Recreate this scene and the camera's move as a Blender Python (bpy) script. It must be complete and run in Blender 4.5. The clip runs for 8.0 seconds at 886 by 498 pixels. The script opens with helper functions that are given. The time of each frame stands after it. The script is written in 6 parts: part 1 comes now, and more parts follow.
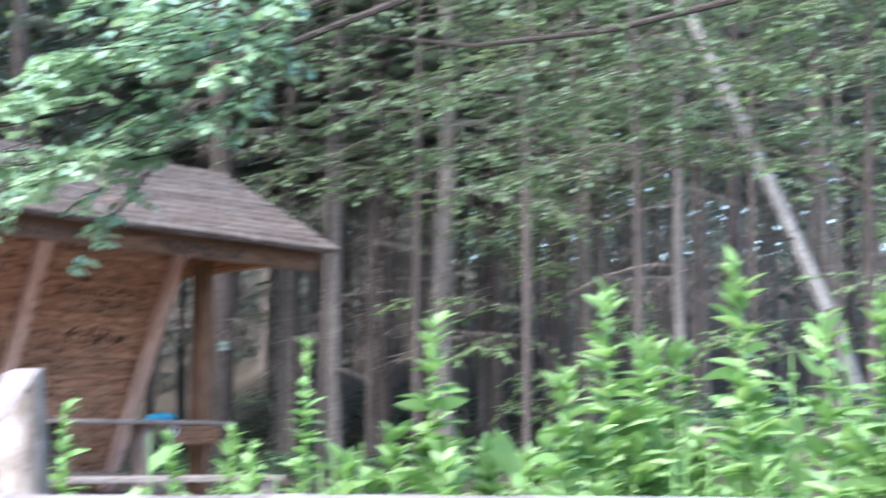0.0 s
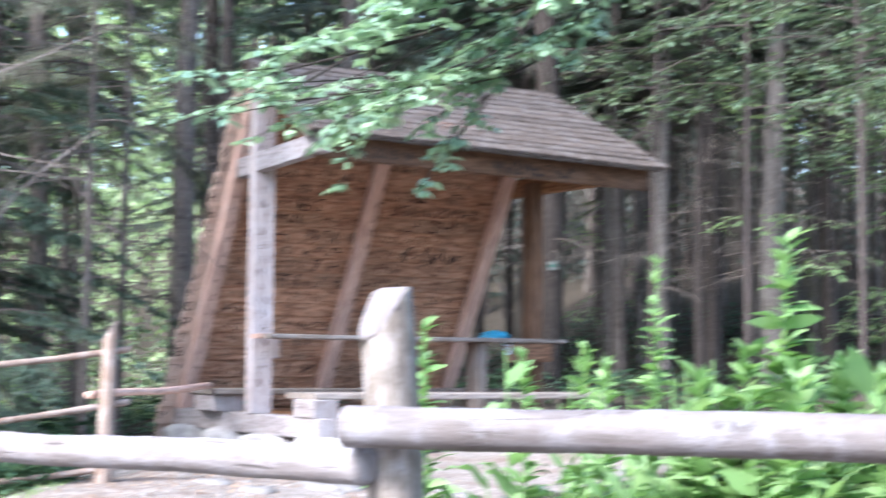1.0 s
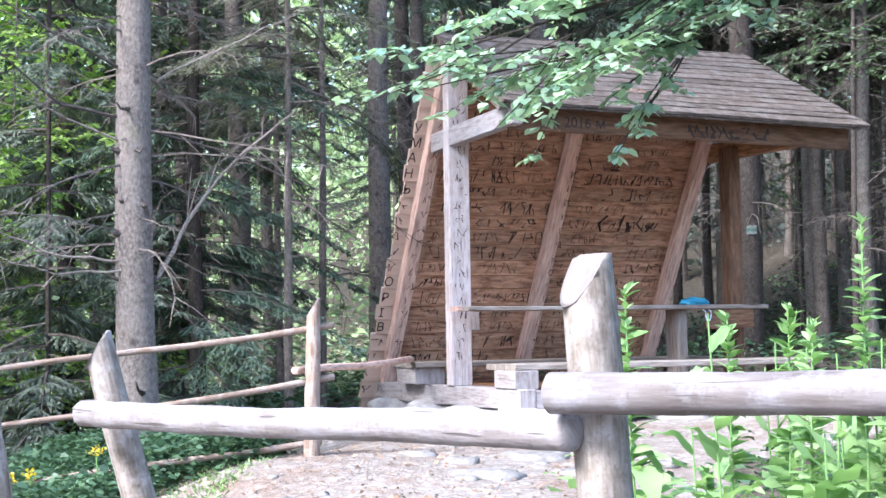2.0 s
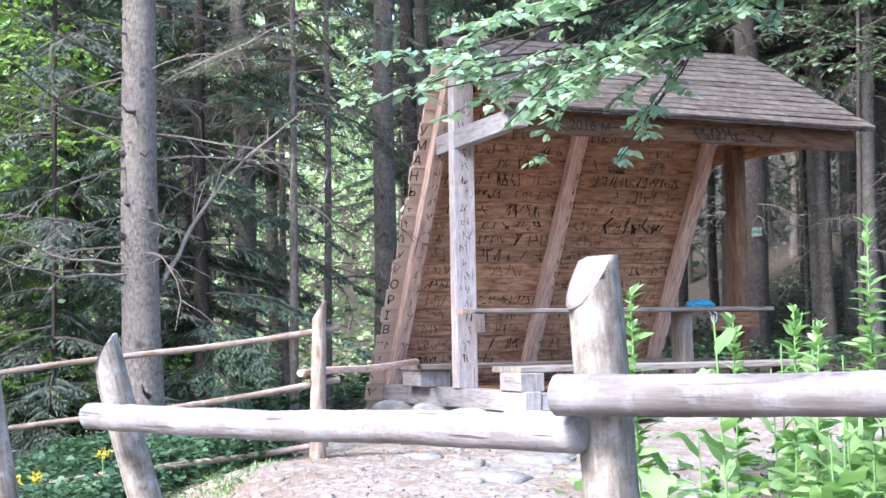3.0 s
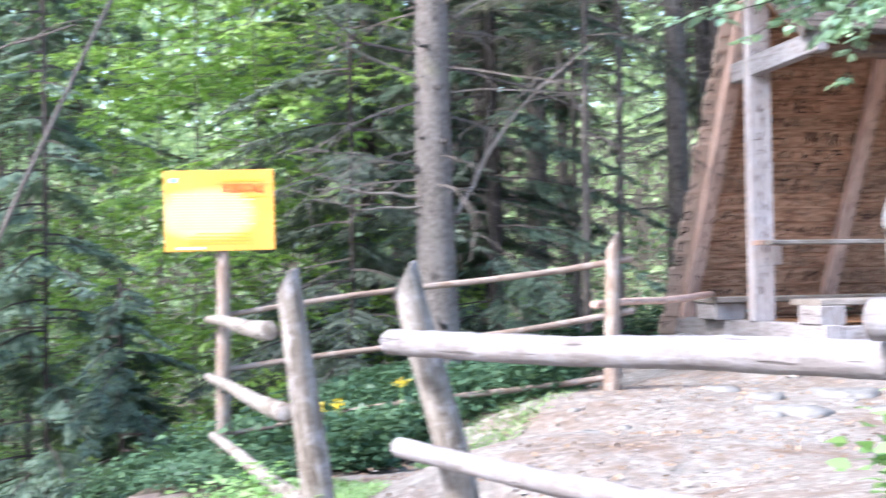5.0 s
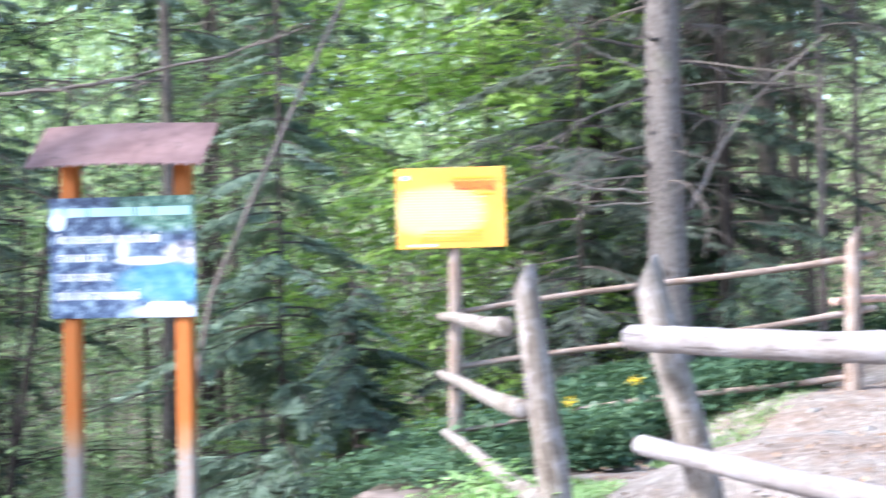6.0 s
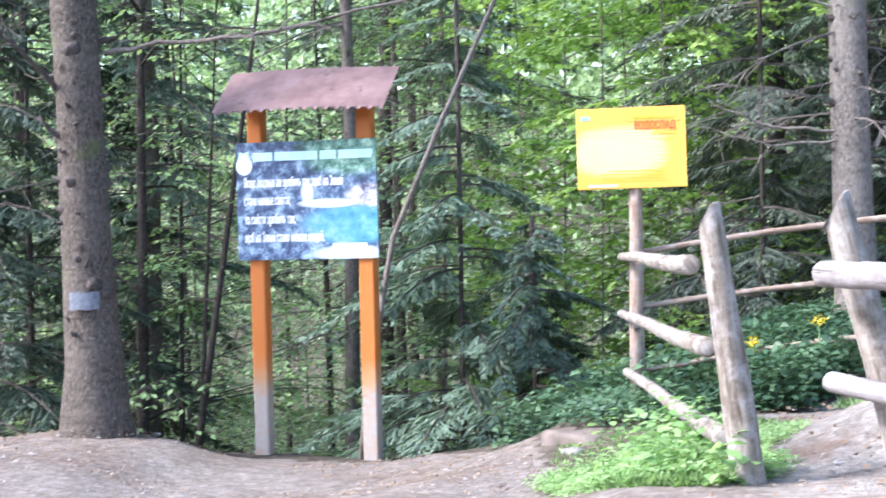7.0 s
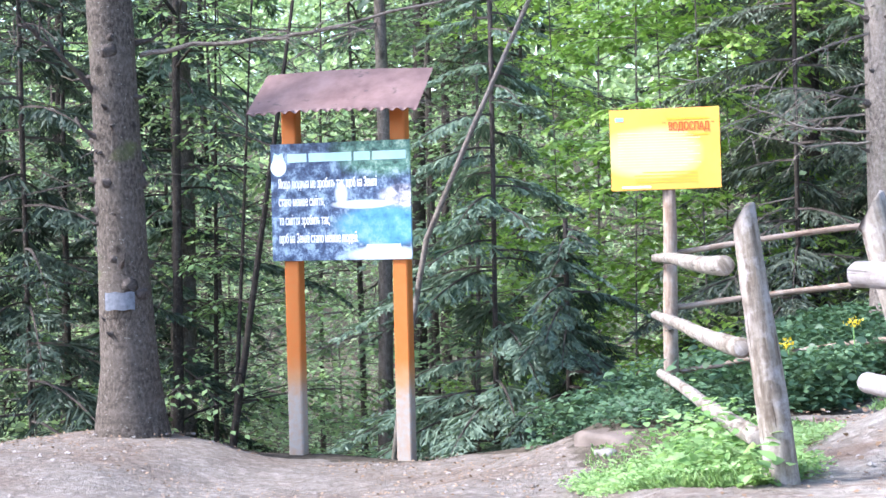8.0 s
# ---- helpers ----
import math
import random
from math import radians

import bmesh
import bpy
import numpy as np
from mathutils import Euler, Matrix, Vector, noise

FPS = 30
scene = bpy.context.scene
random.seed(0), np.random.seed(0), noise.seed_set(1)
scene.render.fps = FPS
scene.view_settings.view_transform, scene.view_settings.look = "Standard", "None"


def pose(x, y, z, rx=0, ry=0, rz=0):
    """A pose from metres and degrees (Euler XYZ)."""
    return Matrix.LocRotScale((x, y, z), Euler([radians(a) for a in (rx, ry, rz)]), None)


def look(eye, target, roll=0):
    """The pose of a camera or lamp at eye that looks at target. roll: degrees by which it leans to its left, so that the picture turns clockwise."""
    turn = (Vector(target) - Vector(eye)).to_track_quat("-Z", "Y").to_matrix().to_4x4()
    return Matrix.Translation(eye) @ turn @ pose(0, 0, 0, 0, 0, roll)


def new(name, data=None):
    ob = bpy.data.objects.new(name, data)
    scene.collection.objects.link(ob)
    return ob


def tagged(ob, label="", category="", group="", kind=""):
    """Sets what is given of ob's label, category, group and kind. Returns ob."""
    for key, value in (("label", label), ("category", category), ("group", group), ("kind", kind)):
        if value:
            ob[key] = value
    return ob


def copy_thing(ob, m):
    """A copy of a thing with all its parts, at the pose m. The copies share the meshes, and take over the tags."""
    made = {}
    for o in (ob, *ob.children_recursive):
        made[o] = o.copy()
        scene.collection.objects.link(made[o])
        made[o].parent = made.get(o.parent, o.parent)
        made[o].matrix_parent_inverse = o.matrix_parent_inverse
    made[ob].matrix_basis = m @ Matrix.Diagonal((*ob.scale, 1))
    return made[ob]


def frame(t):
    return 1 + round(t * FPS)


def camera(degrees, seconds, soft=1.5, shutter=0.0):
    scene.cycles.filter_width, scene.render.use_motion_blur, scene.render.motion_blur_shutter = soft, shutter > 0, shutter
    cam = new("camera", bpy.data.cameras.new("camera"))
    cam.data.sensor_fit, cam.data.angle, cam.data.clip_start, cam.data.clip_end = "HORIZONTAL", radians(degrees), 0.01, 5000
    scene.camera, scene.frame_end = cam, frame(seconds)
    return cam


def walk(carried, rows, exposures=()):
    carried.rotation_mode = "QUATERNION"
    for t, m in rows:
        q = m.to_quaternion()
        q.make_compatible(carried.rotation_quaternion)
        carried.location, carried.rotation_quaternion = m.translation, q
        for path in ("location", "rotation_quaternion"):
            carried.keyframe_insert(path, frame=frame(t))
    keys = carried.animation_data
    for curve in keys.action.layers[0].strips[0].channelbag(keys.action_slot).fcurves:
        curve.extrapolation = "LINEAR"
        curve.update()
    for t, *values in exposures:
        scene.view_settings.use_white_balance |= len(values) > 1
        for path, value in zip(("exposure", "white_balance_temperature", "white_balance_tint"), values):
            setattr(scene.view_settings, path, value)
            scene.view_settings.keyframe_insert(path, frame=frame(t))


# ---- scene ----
cam = camera(31.3, 8.0, soft=1.5, shutter=0.8)
# seconds, eye, yaw to the left of +y, pitch up, roll
PATH = [
    (0.0, 0.000, 0.000, 1.600, 0.11, 7.07, 0.27),
    (0.5, -0.027, -0.049, 1.602, 5.94, 5.40, 1.47),
    (1.0, -0.073, -0.040, 1.595, 11.74, 4.06, 0.64),
    (1.5, -0.079, -0.062, 1.588, 16.01, 3.52, 0.00),
    (2.0, -0.078, -0.057, 1.586, 18.80, 3.05, -0.83),
    (3.5, -0.078, -0.064, 1.583, 19.09, 3.18, -0.92),
    (4.0, -0.086, -0.047, 1.577, 20.43, 2.69, -0.83),
    (4.5, -0.108, -0.043, 1.569, 24.73, 1.98, -1.12),
    (4.7, -0.117, -0.030, 1.562, 26.86, 1.43, -1.06),
    (5.8, -0.193, 0.010, 1.554, 35.51, 1.12, -0.96),
    (6.0, -0.213, 0.012, 1.545, 37.52, 1.09, -1.10),
    (6.5, -0.214, -0.037, 1.537, 41.96, 0.19, -1.64),
    (7.0, -0.212, -0.070, 1.525, 43.80, -0.80, -1.41),
    (7.5, -0.210, -0.076, 1.519, 44.81, -0.84, -1.78),
    (8.0, -0.202, -0.087, 1.519, 44.99, -0.70, -1.35),
]


def eye_pose(x, y, z, yaw, pitch, roll):
    a, p = radians(yaw), radians(pitch)
    ahead = Vector((-math.sin(a) * math.cos(p), math.cos(a) * math.cos(p), math.sin(p)))
    return look((x, y, z), Vector((x, y, z)) + 10 * ahead, roll)


walk(cam, [(row[0], eye_pose(*row[1:])) for row in PATH], [(0.0, 2.38, 6100, 12), (8.0, 2.36, 6200, 12)])

# ---- light: a bright overcast sky over a forest clearing ----
SUN_ELEVATION, SUN_AZIMUTH = radians(42), radians(210)
world = bpy.data.worlds.new("sky")
world.use_nodes = True
scene.world = world
sky = world.node_tree.nodes.new("ShaderNodeTexSky")
sky.sky_type, sky.sun_disc = "NISHITA", False
sky.sun_elevation, sky.sun_rotation = SUN_ELEVATION, SUN_AZIMUTH
sky.air_density, sky.dust_density, sky.ozone_density = 1.0, 1.2, 1.0
world.node_tree.links.new(sky.outputs["Color"], world.node_tree.nodes["Background"].inputs["Color"])
world.node_tree.nodes["Background"].inputs["Strength"].default_value = 0.15
sun_data = bpy.data.lights.new("sun", "SUN")
sun_data.energy, sun_data.angle, sun_data.color = 2.2, radians(16), (1.0, 0.98, 0.98)
sun = new("sun", sun_data)
sun_from = Vector((math.sin(SUN_AZIMUTH) * math.cos(SUN_ELEVATION), math.cos(SUN_AZIMUTH) * math.cos(SUN_ELEVATION), math.sin(SUN_ELEVATION)))
sun.matrix_world = look(sun_from * 60, (0, 0, 0))


# ---- materials ----
class Nodes:
    """Short hand for the nodes of one material."""

    def __init__(self, name, rough=0.8, spec=0.3):
        self.mat = bpy.data.materials.new(name)
        self.mat.use_nodes = True
        self.tree = self.mat.node_tree
        self.bsdf = self.tree.nodes["Principled BSDF"]
        self.bsdf.inputs["Roughness"].default_value = rough
        self.bsdf.inputs["Specular IOR Level"].default_value = spec

    def add(self, kind):
        return self.tree.nodes.new(kind)

    def link(self, a, b):
        self.tree.links.new(a, b)

    def coords(self, scale, source="UV"):
        tc, mp = self.add("ShaderNodeTexCoord"), self.add("ShaderNodeMapping")
        mp.inputs["Scale"].default_value = scale
        self.link(tc.outputs[source], mp.inputs["Vector"])
        return mp.outputs["Vector"]

    def noise(self, vector, scale, detail=4.0, rough=0.6):
        n = self.add("ShaderNodeTexNoise")
        n.inputs["Scale"].default_value, n.inputs["Detail"].default_value, n.inputs["Roughness"].default_value = scale, detail, rough
        self.link(vector, n.inputs["Vector"])
        return n.outputs["Fac"]

    def ramp(self, fac, stops):
        r = self.add("ShaderNodeValToRGB")
        while len(r.color_ramp.elements) < len(stops):
            r.color_ramp.elements.new(0.5)
        for el, (at, col) in zip(r.color_ramp.elements, stops):
            el.position, el.color = at, (*col, 1)
        self.link(fac, r.inputs["Fac"])
        return r.outputs["Color"]

    def mix(self, fac, a, b, blend="MIX"):
        m = self.add("ShaderNodeMix")
        m.data_type, m.blend_type = "RGBA", blend
        for value, slot in ((fac, 0), (a, 6), (b, 7)):
            if isinstance(value, (int, float)):
                m.inputs[slot].default_value = value
            elif isinstance(value, tuple):
                m.inputs[slot].default_value = (*value, 1)
            else:
                self.link(value, m.inputs[slot])
        return m.outputs[2]

    def math(self, op, a, b=0.0, c=0.0):
        m = self.add("ShaderNodeMath")
        m.operation = op
        for value, slot in ((a, 0), (b, 1), (c, 2)):
            if isinstance(value, (int, float)):
                m.inputs[slot].default_value = value
            else:
                self.link(value, m.inputs[slot])
        return m.outputs[0]

    def bump(self, height, strength=0.4, distance=0.01):
        b = self.add("ShaderNodeBump")
        b.inputs["Strength"].default_value, b.inputs["Distance"].default_value = strength, distance
        self.link(height, b.inputs["Height"])
        self.link(b.outputs["Normal"], self.bsdf.inputs["Normal"])

    def colour(self, socket):
        self.link(socket, self.bsdf.inputs["Base Color"])
        return self


def wood(name, dark, mid, light, streak=14.0, knots=0.5, rough=0.75, grey=(0.42, 0.40, 0.39), weather=0.35, stains=0.3, mottle=0.0):
    """Sawn or peeled wood: grain along the piece, a shade of its own for each piece, grey weathering in patches."""
    n = Nodes(name, rough, 0.25)
    info = n.add("ShaderNodeObjectInfo")
    shift = n.add("ShaderNodeVectorMath")
    n.link(n.coords((1, 1, 1)), shift.inputs[0])
    spread = n.math("MULTIPLY", info.outputs["Random"], 37.0)
    n.link(spread, shift.inputs[1])
    stretch = n.add("ShaderNodeMapping")
    stretch.inputs["Scale"].default_value = (streak * 3.0, 3.2, 1.0)
    n.link(shift.outputs[0], stretch.inputs["Vector"])
    grain = n.noise(stretch.outputs["Vector"], 1.6, 6.0, 0.62)
    blotch = n.noise(shift.outputs[0], 3.0, 4.0, 0.6)
    base = n.ramp(grain, [(0.3, dark), (0.52, mid), (0.72, light)])
    tone = n.math("MULTIPLY_ADD", info.outputs["Random"], 0.5, 0.72)
    base = n.mix(1.0, base, n.ramp(tone, [(0.0, (0.0, 0.0, 0.0)), (1.0, (1.0, 1.0, 1.0))]), "MULTIPLY")
    worn = n.ramp(blotch, [(0.45, (0, 0, 0)), (0.75, (1, 1, 1))])
    worn = n.math("MULTIPLY", worn, weather)
    base = n.mix(worn, base, grey)
    if knots:
        voro = n.add("ShaderNodeTexVoronoi")
        knot_map = n.add("ShaderNodeMapping")
        knot_map.inputs["Scale"].default_value = (5.0, 1.7, 1.0)
        n.link(shift.outputs[0], knot_map.inputs["Vector"])
        n.link(knot_map.outputs["Vector"], voro.inputs["Vector"])
        voro.inputs["Scale"].default_value = 1.0
        spot = n.ramp(voro.outputs["Distance"], [(0.03, (1, 1, 1)), (0.11, (0, 0, 0))])
        base = n.mix(n.math("MULTIPLY", spot, knots), base, tuple(0.45 * v for v in dark))
    streaky = n.add("ShaderNodeMapping")
    streaky.inputs["Scale"].default_value = (9.0, 2.2, 1.0)
    n.link(shift.outputs[0], streaky.inputs["Vector"])
    stain = n.ramp(n.noise(streaky.outputs["Vector"], 1.7, 5.0, 0.7), [(0.52, (0, 0, 0)), (0.70, (1, 1, 1))])
    base = n.mix(n.math("MULTIPLY", stain, stains), base, tuple(0.8 * v for v in dark))
    if mottle:
        patchy = n.noise(shift.outputs[0], 11.0, 5.0, 0.7)
        base = n.mix(n.math("MULTIPLY", n.ramp(patchy, [(0.50, (0, 0, 0)), (0.66, (1, 1, 1))]), mottle), base, tuple(1.15 * v for v in grey))
        base = n.mix(n.math("MULTIPLY", n.ramp(patchy, [(0.33, (1, 1, 1)), (0.45, (0, 0, 0))]), mottle), base, tuple(1.05 * v for v in dark))
        fleck = n.noise(shift.outputs[0], 55.0, 3.0, 0.6)
        base = n.mix(n.math("MULTIPLY", n.ramp(fleck, [(0.60, (0, 0, 0)), (0.72, (1, 1, 1))]), 0.7 * mottle), base, tuple(0.7 * v for v in dark))
    crack_map = n.add("ShaderNodeMapping")
    crack_map.inputs["Scale"].default_value = (60.0, 3.0, 1.0)
    n.link(shift.outputs[0], crack_map.inputs["Vector"])
    crack = n.ramp(n.noise(crack_map.outputs["Vector"], 1.0, 3.0, 0.5), [(0.66, (0, 0, 0)), (0.71, (1, 1, 1))])
    base = n.mix(n.math("MULTIPLY", crack, 0.7), base, tuple(0.4 * v for v in dark))
    n.colour(base)
    n.bump(n.math("SUBTRACT", grain, n.math("MULTIPLY", crack, 0.6)), 0.6, 0.008)
    return n.mat


def pale_lit_ends(mat, reach, pale):
    """Weather-bleached ends: the first stretch of each plank, out in the open; skylight is in the colour too."""
    tree = mat.node_tree
    bsdf = tree.nodes["Principled BSDF"]
    was = bsdf.inputs["Base Color"].links[0].from_socket
    tc, sep = tree.nodes.new("ShaderNodeTexCoord"), tree.nodes.new("ShaderNodeSeparateXYZ")
    tree.links.new(tc.outputs["UV"], sep.inputs[0])
    ramp = tree.nodes.new("ShaderNodeValToRGB")
    ramp.color_ramp.elements[0].position, ramp.color_ramp.elements[0].color = reach, (0.75, 0.75, 0.75, 1)
    ramp.color_ramp.elements[1].position, ramp.color_ramp.elements[1].color = reach + 0.1, (0, 0, 0, 1)
    tree.links.new(sep.outputs["Y"], ramp.inputs["Fac"])
    mixer = tree.nodes.new("ShaderNodeMix")
    mixer.data_type = "RGBA"
    tree.links.new(ramp.outputs["Color"], mixer.inputs[0])
    tree.links.new(was, mixer.inputs[6])
    mixer.inputs[7].default_value = (*pale, 1)
    tree.links.new(mixer.outputs[2], bsdf.inputs["Base Color"])
    return mat


def bark(name, dark, mid, light, moss=0.15, scale=1.0):
    n = Nodes(name, 0.9, 0.15)
    info = n.add("ShaderNodeObjectInfo")
    shift = n.add("ShaderNodeVectorMath")
    n.link(n.coords((1, 1, 1)), shift.inputs[0])
    n.link(n.math("MULTIPLY", info.outputs["Random"], 53.0), shift.inputs[1])
    v = shift.outputs[0]
    tall = n.add("ShaderNodeMapping")
    tall.inputs["Scale"].default_value = (2.2 * scale, 1.0 * scale, 1.0)
    n.link(v, tall.inputs["Vector"])
    scales = n.noise(tall.outputs["Vector"], 26.0, 5.0, 0.7)
    patch = n.noise(v, 4.0, 4.0, 0.6)
    base = n.ramp(scales, [(0.32, dark), (0.5, mid), (0.68, light)])
    base = n.mix(n.ramp(patch, [(0.4, (0, 0, 0)), (0.7, (0.45, 0.45, 0.45))]), base, light)
    mossy = n.ramp(n.noise(v, 2.3, 3.0), [(0.6, (0, 0, 0)), (0.72, (1, 1, 1))])
    base = n.mix(n.math("MULTIPLY", mossy, moss), base, (0.10, 0.12, 0.04))
    ring_map = n.add("ShaderNodeMapping")
    ring_map.inputs["Scale"].default_value = (0.7, 9.0, 1.0)
    n.link(v, ring_map.inputs["Vector"])
    rings = n.ramp(n.noise(ring_map.outputs["Vector"], 1.5, 4.0, 0.6), [(0.5, (0, 0, 0)), (0.75, (0.28, 0.28, 0.28))])
    base = n.mix(rings, base, dark)
    voro = n.add("ShaderNodeTexVoronoi")
    knot_map = n.add("ShaderNodeMapping")
    knot_map.inputs["Scale"].default_value = (5.0, 3.2, 1.0)
    n.link(v, knot_map.inputs["Vector"])
    n.link(knot_map.outputs["Vector"], voro.inputs["Vector"])
    voro.inputs["Scale"].default_value = 1.0
    knots = n.ramp(voro.outputs["Distance"], [(0.05, (1, 1, 1)), (0.15, (0, 0, 0))])
    base = n.mix(n.math("MULTIPLY", knots, 0.75), base, tuple(0.4 * c for c in dark))
    lichen = n.ramp(n.noise(v, 60.0, 2.0), [(0.66, (0, 0, 0)), (0.74, (1, 1, 1))])
    base = n.mix(n.math("MULTIPLY", lichen, 0.5), base, (0.42, 0.42, 0.38))
    n.colour(base)
    n.bump(scales, 0.8, 0.02)
    return n.mat


def leaf(name, dark, mid, light, through_share=0.35, rough=0.5, spec=0.4):
    """Foliage: each leaf its own green, a share of the light passes through."""
    n = Nodes(name, rough, spec)
    geo = n.add("ShaderNodeNewGeometry")
    col = n.ramp(geo.outputs["Random Per Island"], [(0.05, dark), (0.5, mid), (0.95, light)])
    wide = n.noise(n.coords((1, 1, 1), "Object"), 0.6, 2.0)
    col = n.mix(n.ramp(wide, [(0.35, (0, 0, 0)), (0.7, (0.6, 0.6, 0.6))]), col, light)
    n.colour(col)
    back = n.add("ShaderNodeBsdfTranslucent")
    n.link(n.mix(1.0, col, (0.95, 1.0, 0.7), "MULTIPLY"), back.inputs["Color"])
    join = n.add("ShaderNodeMixShader")
    join.inputs[0].default_value = through_share
    n.link(n.bsdf.outputs[0], join.inputs[1])
    n.link(back.outputs[0], join.inputs[2])
    n.link(join.outputs[0], n.tree.nodes["Material Output"].inputs["Surface"])
    return n.mat


def plain(name, col, rough=0.6, spec=0.4, vary=0.12, scale=9.0):
    n = Nodes(name, rough, spec)
    v = n.coords((1, 1, 1), "Object")
    f = n.noise(v, scale, 4.0)
    n.colour(n.ramp(f, [(0.3, tuple(c * (1 - vary) for c in col)), (0.7, tuple(min(1.0, c * (1 + vary)) for c in col))]))
    return n.mat


LOG = wood("peeled_log_wood", (0.14, 0.116, 0.104), (0.24, 0.21, 0.203), (0.31, 0.286, 0.28), 7.0, 0.9, 0.7, (0.285, 0.276, 0.294), 0.55, stains=0.4, mottle=0.6)
POST_WOOD = wood("fence_post_wood", (0.085, 0.062, 0.046), (0.22, 0.185, 0.154), (0.345, 0.303, 0.266), 8.0, 0.8, 0.75, (0.36, 0.335, 0.335), 0.5, stains=0.7, mottle=0.55)
LOG_CUT = wood("cut_log_end", (0.13, 0.11, 0.10), (0.18, 0.157, 0.15), (0.235, 0.212, 0.205), 3.0, 0.0, 0.8, (0.20, 0.187, 0.215), 0.7, stains=0.4, mottle=0.6)
POLE = wood("pine_pole_wood", (0.14, 0.09, 0.065), (0.28, 0.20, 0.155), (0.39, 0.30, 0.245), 9.0, 0.6, 0.75, (0.40, 0.36, 0.34), 0.4, stains=0.6, mottle=0.4)
BEAM = wood("weathered_beam_wood", (0.31, 0.245, 0.225), (0.50, 0.42, 0.395), (0.61, 0.54, 0.525), 9.0, 0.4, 0.8, (0.50, 0.48, 0.50), 0.6, mottle=0.35)
GREY_BEAM = wood("grey_sill_wood", (0.19, 0.155, 0.145), (0.33, 0.29, 0.285), (0.43, 0.39, 0.385), 9.0, 0.4, 0.8, (0.35, 0.34, 0.36), 0.6, mottle=0.4)
RAFTER = wood("rafter_wood", (0.33, 0.195, 0.15), (0.64, 0.42, 0.335), (0.74, 0.54, 0.45), 9.0, 0.4, 0.75, (0.40, 0.33, 0.29), 0.3)
PLANK = wood("brown_plank_wood", (0.11, 0.045, 0.02), (0.34, 0.165, 0.08), (0.48, 0.275, 0.15), 7.0, 0.8, 0.7, (0.26, 0.18, 0.13), 0.4, stains=0.75)
WALL_PLANK = pale_lit_ends(wood("scribbled_wall_plank", (0.19, 0.085, 0.05), (0.52, 0.278, 0.172), (0.68, 0.415, 0.285), 7.0, 0.8, 0.7, (0.30, 0.215, 0.155), 0.4, stains=0.95, mottle=0.4), 0.24, (0.66, 0.50, 0.40))
ROOF_BOARD = wood("grey_roof_board", (0.032, 0.023, 0.018), (0.098, 0.075, 0.061), (0.16, 0.128, 0.106), 10.0, 0.3, 0.88, (0.17, 0.152, 0.142), 0.5, mottle=0.55)
BARK = bark("spruce_bark", (0.07, 0.056, 0.049), (0.175, 0.148, 0.131), (0.275, 0.24, 0.218), 0.25)
BARK_MID = bark("weathered_bark", (0.06, 0.05, 0.043), (0.145, 0.12, 0.105), (0.24, 0.205, 0.185), 0.35)
# Grey bench wood with the shelter's shade put into the colour.
BENCH_WOOD = wood("shade_toned_bench_wood", (0.14, 0.11, 0.09), (0.26, 0.22, 0.19), (0.36, 0.315, 0.285), 9.0, 0.4, 0.8, (0.27, 0.25, 0.25), 0.5)
BARK_BIG = bark("mossy_old_bark", (0.026, 0.02, 0.017), (0.088, 0.071, 0.060), (0.17, 0.142, 0.122), 0.95)
# Near-black bark for stems in the wood, their shade put into the colour.
BARK_BLACK = bark("shade_black_bark", (0.02, 0.016, 0.014), (0.045, 0.037, 0.032), (0.085, 0.07, 0.062), 0.3)
BARK_DARK = bark("dark_bark", (0.038, 0.030, 0.027), (0.078, 0.064, 0.058), (0.13, 0.108, 0.10), 0.3)
BARK_PALE = bark("pale_bark", (0.07, 0.06, 0.054), (0.15, 0.132, 0.122), (0.25, 0.228, 0.214), 0.15)
BIRCH_BARK = bark("birch_bark", (0.13, 0.115, 0.105), (0.27, 0.25, 0.235), (0.40, 0.38, 0.36), 0.05)
TWIG = bark("dead_twig", (0.12, 0.095, 0.08), (0.26, 0.215, 0.185), (0.40, 0.345, 0.305), 0.0)
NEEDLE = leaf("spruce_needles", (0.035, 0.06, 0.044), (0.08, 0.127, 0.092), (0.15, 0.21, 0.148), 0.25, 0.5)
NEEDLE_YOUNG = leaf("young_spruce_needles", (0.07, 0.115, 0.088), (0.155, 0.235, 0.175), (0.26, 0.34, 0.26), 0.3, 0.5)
# Shade of the wood is put into the next three needle greens.
NEEDLE_DARK = leaf("deep_shade_needles", (0.012, 0.022, 0.016), (0.03, 0.05, 0.037), (0.065, 0.095, 0.068), 0.2, 0.5)
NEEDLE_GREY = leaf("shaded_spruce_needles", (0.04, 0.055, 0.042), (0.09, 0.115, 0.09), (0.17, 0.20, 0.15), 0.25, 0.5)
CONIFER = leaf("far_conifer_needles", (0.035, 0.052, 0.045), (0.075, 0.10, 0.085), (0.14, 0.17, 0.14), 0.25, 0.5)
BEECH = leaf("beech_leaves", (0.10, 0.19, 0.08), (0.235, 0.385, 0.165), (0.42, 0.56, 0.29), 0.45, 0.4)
# The sky's sheen on these near leaves is mixed into their bluish greens.
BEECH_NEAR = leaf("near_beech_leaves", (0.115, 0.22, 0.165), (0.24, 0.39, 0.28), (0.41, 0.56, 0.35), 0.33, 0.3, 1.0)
# Sunlight on the facing slope is put into this pale green.
BRIGHT_LEAF = leaf("sun_toned_far_leaves", (0.13, 0.23, 0.10), (0.32, 0.46, 0.22), (0.58, 0.70, 0.42), 0.45, 0.6)
